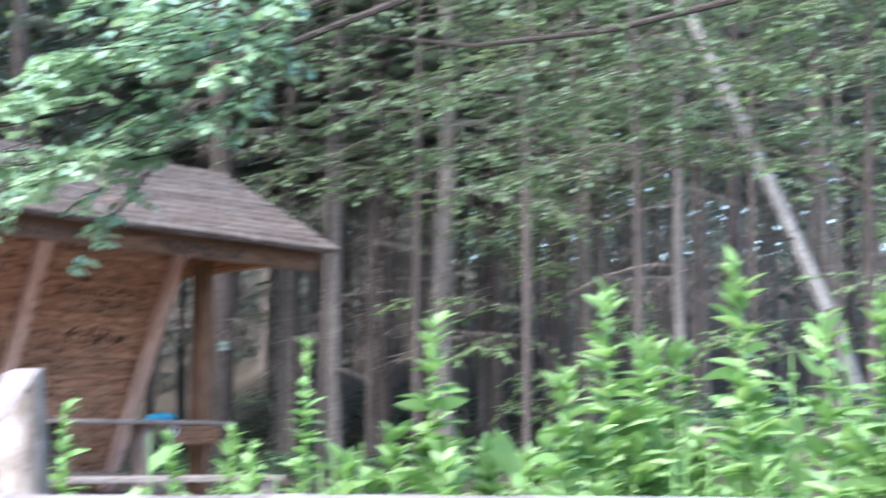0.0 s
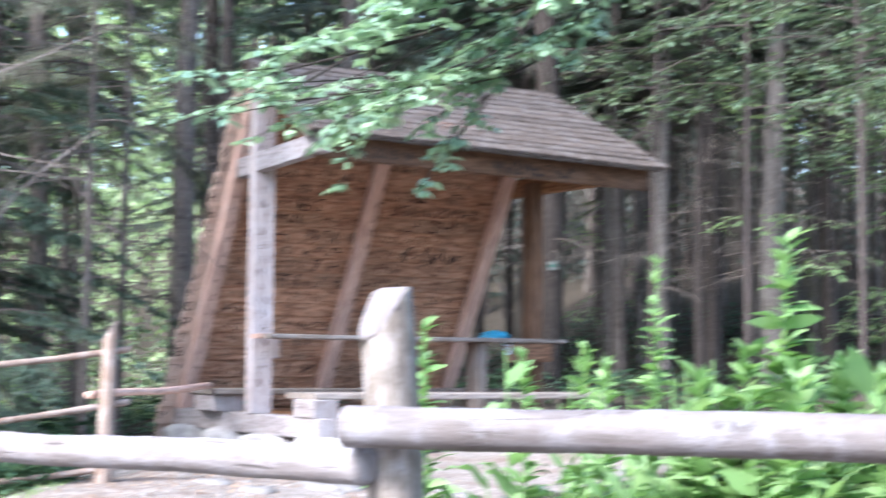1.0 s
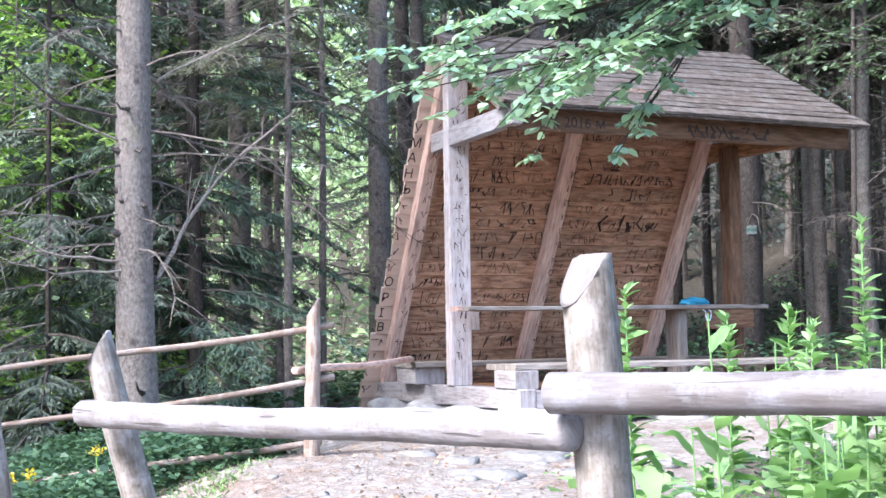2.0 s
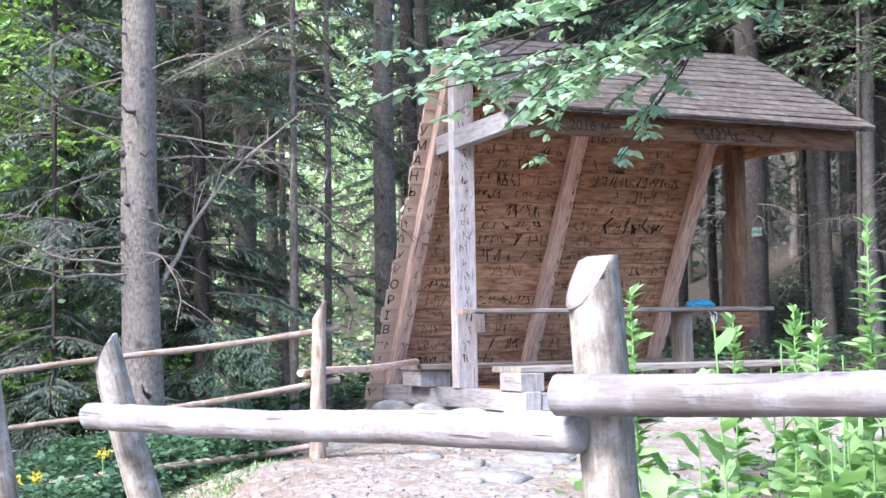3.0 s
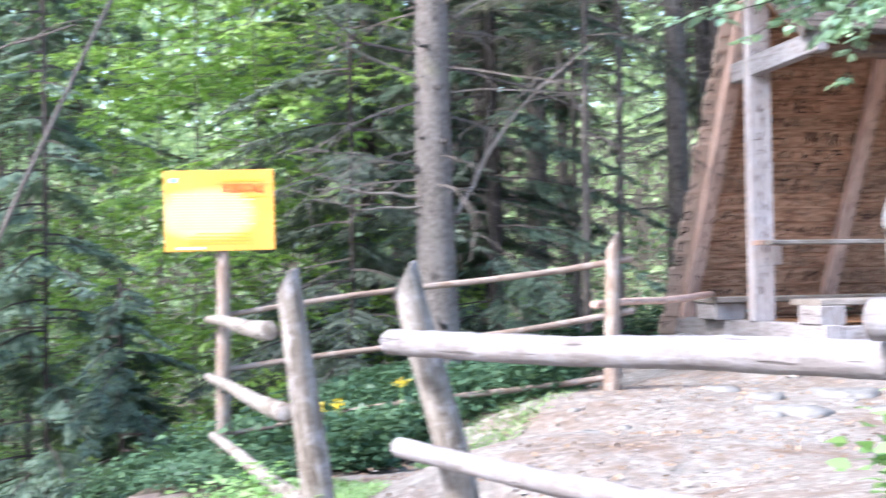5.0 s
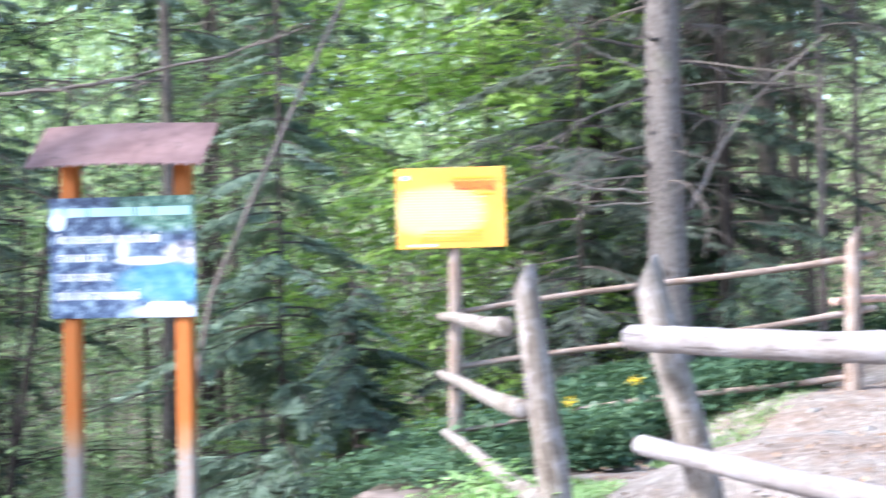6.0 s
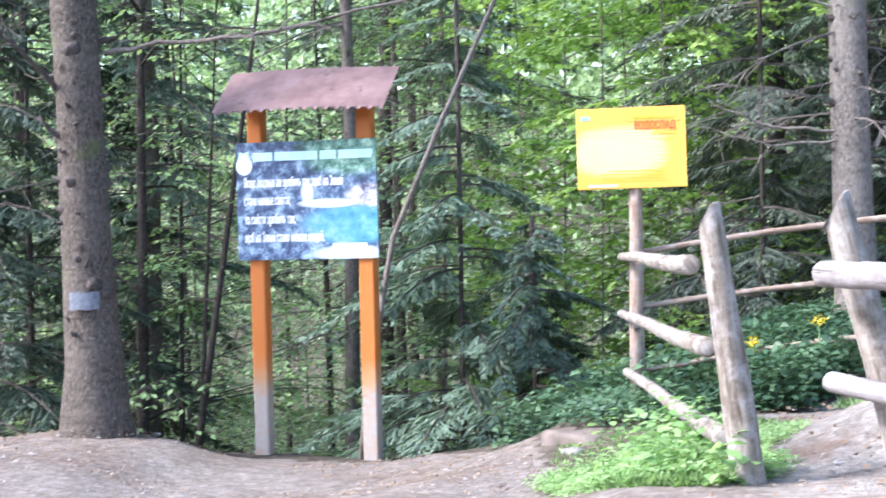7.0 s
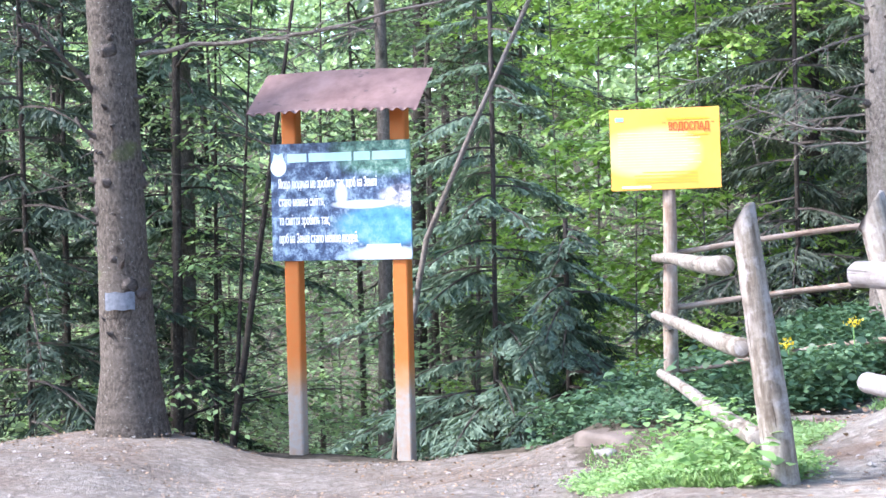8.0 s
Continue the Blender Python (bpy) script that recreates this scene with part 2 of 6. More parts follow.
SHRUB = leaf("pale_shrub_leaves", (0.16, 0.27, 0.14), (0.33, 0.47, 0.26), (0.54, 0.66, 0.44), 0.45, 0.5)
HERB = leaf("herb_leaves", (0.033, 0.078, 0.048), (0.068, 0.14, 0.08), (0.13, 0.215, 0.12), 0.35, 0.45)
DOCK = leaf("dock_leaves", (0.12, 0.25, 0.075), (0.23, 0.39, 0.145), (0.38, 0.53, 0.26), 0.45, 0.45, 0.3)
GRASS = leaf("bright_grass", (0.17, 0.31, 0.10), (0.27, 0.43, 0.17), (0.40, 0.55, 0.27), 0.5, 0.5)
# Canopy shade is put into this duller beech green.
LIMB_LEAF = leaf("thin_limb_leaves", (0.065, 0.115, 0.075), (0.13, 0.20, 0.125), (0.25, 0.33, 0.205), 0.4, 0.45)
DRY_TWIG = leaf("lichened_dry_twigs", (0.09, 0.10, 0.065), (0.18, 0.185, 0.13), (0.30, 0.30, 0.22), 0.15, 0.8, 0.15)
# Beech leaves again, with direct sun put into the yellow-green.
SUNLEAF = leaf("sun_toned_beech_leaves", (0.16, 0.32, 0.06), (0.34, 0.54, 0.12), (0.52, 0.70, 0.24), 0.5, 0.5)
STEM = plain("green_stem", (0.15, 0.27, 0.09), 0.6)


# ---- mesh building ----
class Pieces:
    """Vertices, faces and grain coordinates of one mesh."""

    def __init__(self):
        self.v, self.f, self.uv, self.mi = [], [], [], []

    def face(self, idx, uvs, mi=0):
        self.f.append(idx)
        self.uv.extend(uvs)
        self.mi.append(mi)

    def tube(self, pts, radii, sides=8, caps=True, rough=0.0, squash=1.0, rng=random, cut=None, cap_mi=0):
        """A tapered round stem through pts. cut(point) may lower the points of the last rings."""
        pts = [Vector(p) for p in pts]
        base = len(self.v)
        axis = (pts[-1] - pts[0]).normalized()
        side = axis.orthogonal().normalized()
        run, lens, mean_r = 0.0, [], sum(radii) / len(radii)
        for i, p in enumerate(pts):
            if i:
                run += (p - pts[i - 1]).length
            lens.append(run)
            a = (pts[min(i + 1, len(pts) - 1)] - pts[max(i - 1, 0)]).normalized()
            s = (side - a * side.dot(a)).normalized()
            t = a.cross(s)
            for k in range(sides):
                ang = 2 * math.pi * k / sides
                r = radii[i] * (1 + rough * (noise.noise((p.x * 3 + math.cos(ang), p.y * 3 + math.sin(ang), p.z * 3)) * 1.4 + noise.noise((p.x * 13 + 2 * math.cos(ang), p.y * 13 + 2 * math.sin(ang), p.z * 13)) * 0.8))
                q = p + s * (math.cos(ang) * r) + t * (math.sin(ang) * r * squash)
                self.v.append(cut(q) if cut else q)
        for i in range(len(pts) - 1):
            for k in range(sides):
                a, b = base + i * sides + k, base + i * sides + (k + 1) % sides
                u0, u1 = k / sides * 6.283 * mean_r, (k + 1) / sides * 6.283 * mean_r
                self.face((a, b, b + sides, a + sides), ((u0, lens[i]), (u1, lens[i]), (u1, lens[i + 1]), (u0, lens[i + 1])))
        if caps:
            last = base + (len(pts) - 1) * sides
            ring = [(radii[-1] * math.cos(6.283 * k / sides), radii[-1] * math.sin(6.283 * k / sides)) for k in range(sides)]
            self.face(tuple(last + k for k in range(sides)), ring, cap_mi)
            self.face(tuple(base + k for k in reversed(range(sides))), [ring[k] for k in reversed(range(sides))], cap_mi)

    def plank(self, p0, p1, wide, thick, up=(0, 0, 1), edge=0.006, steps=1, wander=0.0, rng=random, off=None):
        """A sawn piece from p0 to p1; thick lies along up, wide across it; edges are chamfered."""
        p0, p1 = Vector(p0), Vector(p1)
        a = (p1 - p0).normalized()
        u = Vector(up)
        u = (u - a * u.dot(a)).normalized()
        s = a.cross(u)
        w, h, e = wide / 2, thick / 2, min(edge, wide / 3, thick / 3)
        sect = [(-w + e, -h), (w - e, -h), (w, -h + e), (w, h - e), (w - e, h), (-w + e, h), (-w, h - e), (-w, -h + e)]
        stops = [(0.0, 1 - e / max(w, h)), (e / (p1 - p0).length, 1.0)]
        stops += [(i / steps, 1.0) for i in range(1, steps)]
        stops += [(1 - e / (p1 - p0).length, 1.0), (1.0, 1 - e / max(w, h))]
        base, length, off = len(self.v), (p1 - p0).length, rng.random() * 20 if off is None else off
        for at, shrink in stops:
            wob = s * rng.uniform(-wander, wander) + u * rng.uniform(-wander, wander)
            for x, y in sect:
                self.v.append(p0 + a * (at * length) + s * (x * shrink) + u * (y * shrink) + wob)
        girth = [0.0]
        for k in range(8):
            x0, y0 = sect[k]
            x1, y1 = sect[(k + 1) % 8]
            girth.append(girth[-1] + math.hypot(x1 - x0, y1 - y0))
        for i in range(len(stops) - 1):
            v0, v1 = stops[i][0] * length + off, stops[i + 1][0] * length + off
            for k in range(8):
                b0, b1 = base + i * 8 + k, base + i * 8 + (k + 1) % 8
                self.face((b0, b1, b1 + 8, b0 + 8), ((girth[k], v0), (girth[k + 1], v0), (girth[k + 1], v1), (girth[k], v1)))
        last = base + (len(stops) - 1) * 8
        self.face(tuple(last + k for k in range(8)), [(x, y) for x, y in sect])
        self.face(tuple(base + k for k in reversed(range(8))), [sect[k] for k in reversed(range(8))])

    def mesh(self, name, mats, smooth=False):
        me = bpy.data.meshes.new(name)
        me.from_pydata([tuple(v) for v in self.v], [], self.f)
        layer = me.uv_layers.new(name="UVMap")
        layer.data.foreach_set("uv", np.array(self.uv, dtype=np.float32).ravel())
        for m in mats if isinstance(mats, (list, tuple)) else [mats]:
            me.materials.append(m)
        me.polygons.foreach_set("material_index", np.array(self.mi, dtype=np.int32))
        if smooth:
            me.polygons.foreach_set("use_smooth", np.ones(len(self.f), dtype=bool))
        me.update()
        return me


def part(name, pieces, mat, parent, label="", smooth=False):
    me = pieces if isinstance(pieces, bpy.types.Mesh) else pieces.mesh(name, mat, smooth)
    ob = new(name, me)
    ob.parent = parent
    return tagged(ob, label)


def thing(name, label, category, group="", kind="", at=None, data=None):
    ob = new(name, data)
    if at is not None:
        ob.matrix_world = at if isinstance(at, Matrix) else Matrix.Translation(at)
    return tagged(ob, label, category, group, kind)


def card_mesh(name, corners, mat):
    """One mesh of many small leaves; corners: n leaves of k points each."""
    corners = np.asarray(corners, dtype=np.float32)
    n, k = corners.shape[:2]
    me = bpy.data.meshes.new(name)
    me.vertices.add(n * k)
    me.vertices.foreach_set("co", corners.ravel())
    me.loops.add(n * k)
    me.loops.foreach_set("vertex_index", np.arange(n * k, dtype=np.int32))
    me.polygons.add(n)
    me.polygons.foreach_set("loop_start", np.arange(0, n * k, k, dtype=np.int32))
    me.materials.append(mat)
    me.update(calc_edges=True)
    me.validate()
    return me


def unit(v):
    return v / np.maximum(np.linalg.norm(v, axis=-1, keepdims=True), 1e-9)


def leaves_at(base, along, flat, length, width, fold=0.15, points=6):
    """Ovate leaves from base points: along is the leaf's axis, flat its normal."""
    along = unit(along)
    side = unit(np.cross(along, flat))
    up = np.cross(side, along)
    L, W = np.asarray(length)[:, None], np.asarray(width)[:, None]
    if points == 10:
        rim = ((0.0, 0.0), (0.13, 0.27), (0.36, 0.5), (0.62, 0.43), (0.84, 0.2), (1.0, 0.0))
        ring = [(u, w) for u, w in rim] + [(u, -w) for u, w in rim[-2:0:-1]]
        return np.stack([base + along * L * u + side * W * w + up * (abs(w) * W * fold * 1.6 - u * u * L * fold) for u, w in ring], 1)
    if points == 4:
        return np.stack([base, base + along * L * 0.45 + side * W * 0.5, base + along * L - up * L * fold, base + along * L * 0.45 - side * W * 0.5], 1)
    return np.stack([base, base + along * L * 0.24 + side * W * 0.46 + up * W * fold, base + along * L * 0.68 + side * W * 0.46 + up * W * fold * 0.5,
                     base + along * L - up * L * fold, base + along * L * 0.68 - side * W * 0.46 + up * W * fold * 0.5, base + along * L * 0.24 - side * W * 0.46 + up * W * fold], 1)


# ---- ground ----
SPOTS = [  # known heights of the ground
    (0, 0, 0.0), (-3, 2, 0.02), (3, 1, 0.15), (0.5, 2.2, 0.2), (-5, 4.2, 0.1), (-8.5, 7.2, -0.06), (-7.3, 7.6, 0.02), (-9.36, 6.0, 0.2), (-8.9, 4.9, 0.22),
    (-7.5, 6.2, -0.02), (-5.6, 6.3, 0.12), (-3.72, 5.4, 0.47), (-6.2, 7.93, 0.42), (-4.28, 9.56, 0.8), (-5.9, 10.2, 0.62), (-4.9, 7.6, 0.45), (-2.75, 4.6, 0.5),
    (-0.84, 3.25, 0.45), (1.2, 3.0, 0.45), (-3.4, 7.2, 0.74), (-1.5, 6.0, 0.72), (1.0, 5.5, 0.75), (-3.6, 11.6, 0.82), (-5.0, 13.6, 0.84), (-1.5, 14.5, 0.95),
    (-3.0, 15.5, 0.98), (-6.7, 16.7, 0.93), (-2.7, 18.8, 1.2), (2.5, 9.0, 1.0), (4.0, 16.5, 1.9), (-10.5, 9.4, -1.3), (-11.3, 7.6, -0.9), (-9.0, 10.8, -0.9),
    (-8.7, 8.6, -0.75), (-8.9, 12.1, -0.4), (-13, 7.7, -1.6), (-12, 4.5, -0.3), (0, -4, -0.1), (-6, -1, 0.0), (6, -2, 0.4),
]
SPOT_XY, SPOT_Z = np.array([s[:2] for s in SPOTS]), np.array([s[2] for s in SPOTS])


def far_height(x, y):
    """The wide form of the land: a gully to the left and behind it a facing slope; a slope rising to the right."""
    d = np.hypot(x, y)
    az = np.arctan2(-x, y)
    left = np.clip((az - 0.1) / 0.5, 0, 1) * np.clip((2.4 - az) / 0.5, 0, 1)
    gully = -2.6 * np.clip((d - 10) / 9, 0, 1) + 0.20 * np.clip(d - 30, 0, 60)
    rise = 1.0 + 0.06 * np.clip(d - 16, 0, 70) + 0.11 * np.clip(d - 24, 0, 60)
    return left * gully + (1 - left) * rise * np.clip(d / 14, 0, 1)


def ground_height(x, y):
    x, y = np.asarray(x, float), np.asarray(y, float)
    d2 = (x[..., None] - SPOT_XY[:, 0]) ** 2 + (y[..., None] - SPOT_XY[:, 1]) ** 2
    w = 1 / (d2 + 0.35) ** 2
    near = (w * SPOT_Z).sum(-1) / w.sum(-1)
    wide = 1 / (1 + np.exp(-(np.sqrt(d2.min(-1)) - 4.0) * 1.2))
    return near * (1 - wide) + far_height(x, y) * wide


def height(x, y):
    return float(ground_height(np.array([x]), np.array([y]))[0])


def inside(x, y, poly):
    res = np.zeros(x.shape, bool)
    for (x0, y0), (x1, y1) in zip(poly, poly[1:] + poly[:1]):
        hit = ((y0 > y) != (y1 > y)) & (x < (x1 - x0) * (y - y0) / ((y1 - y0) or 1e-9) + x0)
        res ^= hit
    return res


YARD = [(-3.6, 5.3), (-4.1, 5.95), (-4.75, 7.0), (-5.35, 7.9), (-5.2, 8.6), (-4.5, 9.3), (-4.8, 9.8), (-5.4, 12.2), (-5.9, 14.2), (-1.2, 16.5), (0.2, 14.2), (-1.4, 10.5), (-1.7, 7.6), (-1.15, 5.3), (-1.5, 3.9), (-2.9, 4.2)]
TRAIL = [(-40, -10), (-10.6, 4.6), (-9.9, 6.1), (-8.9, 6.75), (-8.0, 7.3), (-6.9, 7.35), (-6.3, 7.1), (-5.6, 6.75), (-4.9, 6.5), (-4.4, 6.6), (-4.0, 6.6), (-3.3, 6.0), (-2.6, 4.3), (-0.6, 2.7), (3, 2.2), (25, -2), (3, -5)]


def dirt_at(x, y):
    wob = 0.25 * np.sin(x * 2.1 + y) + 0.15 * np.sin(y * 3.7 - x * 1.3)
    return np.maximum(inside(x + wob, y + wob * 0.6, YARD), inside(x + wob * 0.5, y + wob * 0.5, TRAIL)).astype(float)


def axis_steps(lo, hi, step, reach):
    core = np.arange(lo, hi + 1e-6, step)
    out, s, p = [], step, hi
    while p < reach:
        s *= 1.25
        p += s
        out.append(p)
    inn, s, p = [], step, lo
    while p > -reach:
        s *= 1.25
        p -= s
        inn.append(p)
    return np.array(inn[::-1] + core.tolist() + out)


def build_ground():
    xs, ys = axis_steps(-13, 4, 0.09, 900), axis_steps(2, 17, 0.09, 900)
    gx, gy = np.meshgrid(xs, ys)
    z = ground_height(gx, gy)
    rough = np.array([noise.fractal((a * 0.9, b * 0.9, 0.0), 1.0, 2.0, 4) for a, b in zip(gx.ravel(), gy.ravel())]).reshape(gx.shape)
    fine = np.array([noise.noise((a * 7.0, b * 7.0, 3.0)) for a, b in zip(gx.ravel(), gy.ravel())]).reshape(gx.shape)
    z = z + 0.035 * rough + 0.012 * fine
    d = dirt_at(gx, gy)
    nx, ny = len(xs), len(ys)
    me = bpy.data.meshes.new("ground")
    idx = np.arange(nx * ny).reshape(ny, nx)
    quads = np.stack([idx[:-1, :-1], idx[:-1, 1:], idx[1:, 1:], idx[1:, :-1]], -1).reshape(-1, 4)
    me.vertices.add(nx * ny)
    me.vertices.foreach_set("co", np.stack([gx, gy, z], -1).astype(np.float32).ravel())
    me.loops.add(quads.size)
    me.loops.foreach_set("vertex_index", quads.astype(np.int32).ravel())
    me.polygons.add(len(quads))
    me.polygons.foreach_set("loop_start", np.arange(0, quads.size, 4, dtype=np.int32))
    me.polygons.foreach_set("use_smooth", np.ones(len(quads), dtype=bool))
    loose = me.attributes.new("yard_sun_gravel", "FLOAT", "POINT")
    loose.data.foreach_set("value", inside(gx, gy, YARD).astype(np.float32).ravel())
    soil = me.attributes.new("dirt", "FLOAT", "POINT")
    soil.data.foreach_set("value", d.astype(np.float32).ravel())
    me.update(calc_edges=True)
    n = Nodes("forest_ground", 0.95, 0.1)
    at = n.add("ShaderNodeAttribute")
    at.attribute_name = "dirt"
    v = n.coords((1, 1, 1), "Object")
    big, small, grit = n.noise(v, 1.1, 5.0), n.noise(v, 14.0, 5.0, 0.7), n.noise(v, 70.0, 3.0, 0.7)
    soil_col = n.ramp(big, [(0.3, (0.155, 0.108, 0.084)), (0.5, (0.22, 0.19, 0.168)), (0.72, (0.265, 0.24, 0.22))])
    # paler soil over the yard: pale gravel, plus sunlight put into the colour
    chips = n.add("ShaderNodeAttribute")
    chips.attribute_name = "yard_sun_gravel"
    pale_soil = n.ramp(big, [(0.3, (0.29, 0.225, 0.185)), (0.5, (0.38, 0.345, 0.31)), (0.72, (0.44, 0.415, 0.385))])
    soil_col = n.mix(n.math("ADD", n.math("MULTIPLY", chips.outputs["Fac"], 0.7), n.math("MULTIPLY_ADD", small, 0.3, -0.15)), soil_col, pale_soil)
    soil_col = n.mix(n.ramp(small, [(0.42, (0, 0, 0)), (0.7, (0.35, 0.35, 0.35))]), soil_col, (0.33, 0.30, 0.285))
    soil_col = n.mix(n.ramp(grit, [(0.60, (0, 0, 0)), (0.72, (0.6, 0.6, 0.6))]), soil_col, (0.15, 0.10, 0.08))
    for size, share in ((16.0, 0.5), (42.0, 0.45)):
        cells = n.add("ShaderNodeTexVoronoi")
        cells.inputs["Scale"].default_value = size
        n.link(v, cells.inputs["Vector"])
        shade = n.ramp(cells.outputs["Color"], [(0.1, (0.6, 0.57, 0.56)), (0.6, (1.05, 1.05, 1.05)), (0.95, (1.45, 1.45, 1.48))])
        seam = n.ramp(cells.outputs["Distance"], [(0.25, (1, 1, 1)), (0.6, (0.75, 0.72, 0.70))])
        soil_col = n.mix(share, soil_col, n.mix(1.0, n.mix(1.0, soil_col, shade, "MULTIPLY"), seam, "MULTIPLY"))
    rust = n.ramp(n.noise(v, 2.6, 4.0, 0.65), [(0.5, (0, 0, 0)), (0.68, (0.6, 0.6, 0.6))])
    soil_col = n.mix(n.math("MULTIPLY", rust, n.math("MULTIPLY_ADD", chips.outputs["Fac"], 0.85, 0.15)), soil_col, (0.19, 0.115, 0.08))
    litter = n.ramp(small, [(0.3, (0.045, 0.038, 0.03)), (0.5, (0.095, 0.078, 0.062)), (0.62, (0.14, 0.115, 0.09)), (0.78, (0.10, 0.12, 0.065))])
    edge = n.math("ADD", at.outputs["Fac"], n.math("MULTIPLY_ADD", small, 0.9, -0.45))
    n.colour(n.mix(n.ramp(edge, [(0.35, (0, 0, 0)), (0.65, (1, 1, 1))]), litter, soil_col))
    n.bump(n.mix(0.5, small, grit), 1.0, 0.03)
    me.materials.append(n.mat)
    return tagged(new("ground", me), "bare gravelly dirt path and yard with leaf litter under trees", "ground", kind="structure")


build_ground()


# ---- lettering ----
def letters(text, size, mat, parent, m, name="lettering", bold=0.0, label=""):
    """Flat text with a little thickness, as a mesh."""
    cu = bpy.data.curves.new(name, "FONT")
    cu.body, cu.size, cu.align_x, cu.align_y, cu.extrude, cu.offset = text, size, "CENTER", "CENTER", 0.0008, bold
    cu.resolution_u = 3
    tmp = bpy.data.objects.new(name, cu)
    scene.collection.objects.link(tmp)
    dg = bpy.context.evaluated_depsgraph_get()
    me = bpy.data.meshes.new_from_object(tmp.evaluated_get(dg))
    bpy.data.objects.remove(tmp)
    me.materials.clear()
    me.materials.append(mat)
    ob = new(name, me)
    ob.parent = parent
    ob.matrix_local = m
    return tagged(ob, label, kind="stuff")


# Shade under the roof is put into this brown: eave plank, post, apron.
EAVE_PLANK = wood("eave_shade_plank", (0.07, 0.032, 0.018), (0.165, 0.09, 0.052), (0.25, 0.145, 0.092), 7.0, 0.6, 0.8, (0.15, 0.11, 0.09), 0.3, stains=0.6)
# Shade of the roof grooves and below the table is put in this colour.
UNDER_BOARD = wood("groove_shade_board", (0.04, 0.03, 0.025), (0.07, 0.055, 0.047), (0.10, 0.08, 0.07), 9.0, 0.2, 0.9, (0.09, 0.08, 0.075), 0.3)
INK = plain("dark_marker_ink", (0.03, 0.02, 0.018), 0.6, 0.3)
CARVED = plain("faint_carved_line", (0.06, 0.032, 0.02), 0.8, 0.2)

# ---- picnic shelter ----
# Local axes: u along the front, v to the back, w up from the underside of the sills.
HUT = Matrix.Translation((-3.593, 12.218, 0.957)) @ Matrix.Rotation(0.743, 4, "Z")
HUT_W, V_POST, V_RIDGE, V_BACK, V_FRONT, W_TIE, W_EAVE, V_EAVE, W_RIDGE, OVER = 2.93, 1.24, 1.40, 3.10, -0.13, 2.26, 2.41, -0.09, 3.27, 0.52


V_TOP = 1.30


def back_v(w):
    return V_BACK + (V_TOP - V_BACK) * w / W_RIDGE


def scribble(pc, origin, along, up, out, width, tall, rng, thick=0.006):
    """A run of short crooked strokes, as of writing that cannot be read."""
    x = 0.0
    along, up, out = Vector(along).normalized(), Vector(up).normalized(), Vector(out).normalized()
    while x < width:
        wide = tall * rng.uniform(0.3, 0.6)
        corners = [(0, 0), (0, 1), (1, 1), (1, 0), (0, 0.5), (1, 0.5), (0.5, 1), (0.5, 0)]
        path = rng.sample(corners, rng.choice((2, 3, 3, 4)))
        t = thick * rng.uniform(0.7, 1.2)
        for p, q in zip(path, path[1:]):
            a = Vector((x + p[0] * wide, p[1] * tall + rng.uniform(-0.06, 0.06) * tall))
            b = Vector((x + q[0] * wide, q[1] * tall + rng.uniform(-0.06, 0.06) * tall))
            d = (b - a).normalized()
            a, b = a - d * t * 0.4, b + d * t * 0.4
            side = Vector((-d.y, d.x)) * t / 2
            base = len(pc.v)
            for k in (a - side, b - side, b + side, a + side):
                pc.v.append(Vector(origin) + along * k.x + up * k.y + out * 0.0025)
            pc.face((base, base + 1, base + 2, base + 3), ((0, 0), (0, 1), (1, 1), (1, 0)))
        x += wide + tall * rng.uniform(0.15, 0.3)
        if rng.random() < 0.12:
            x += tall * 0.8


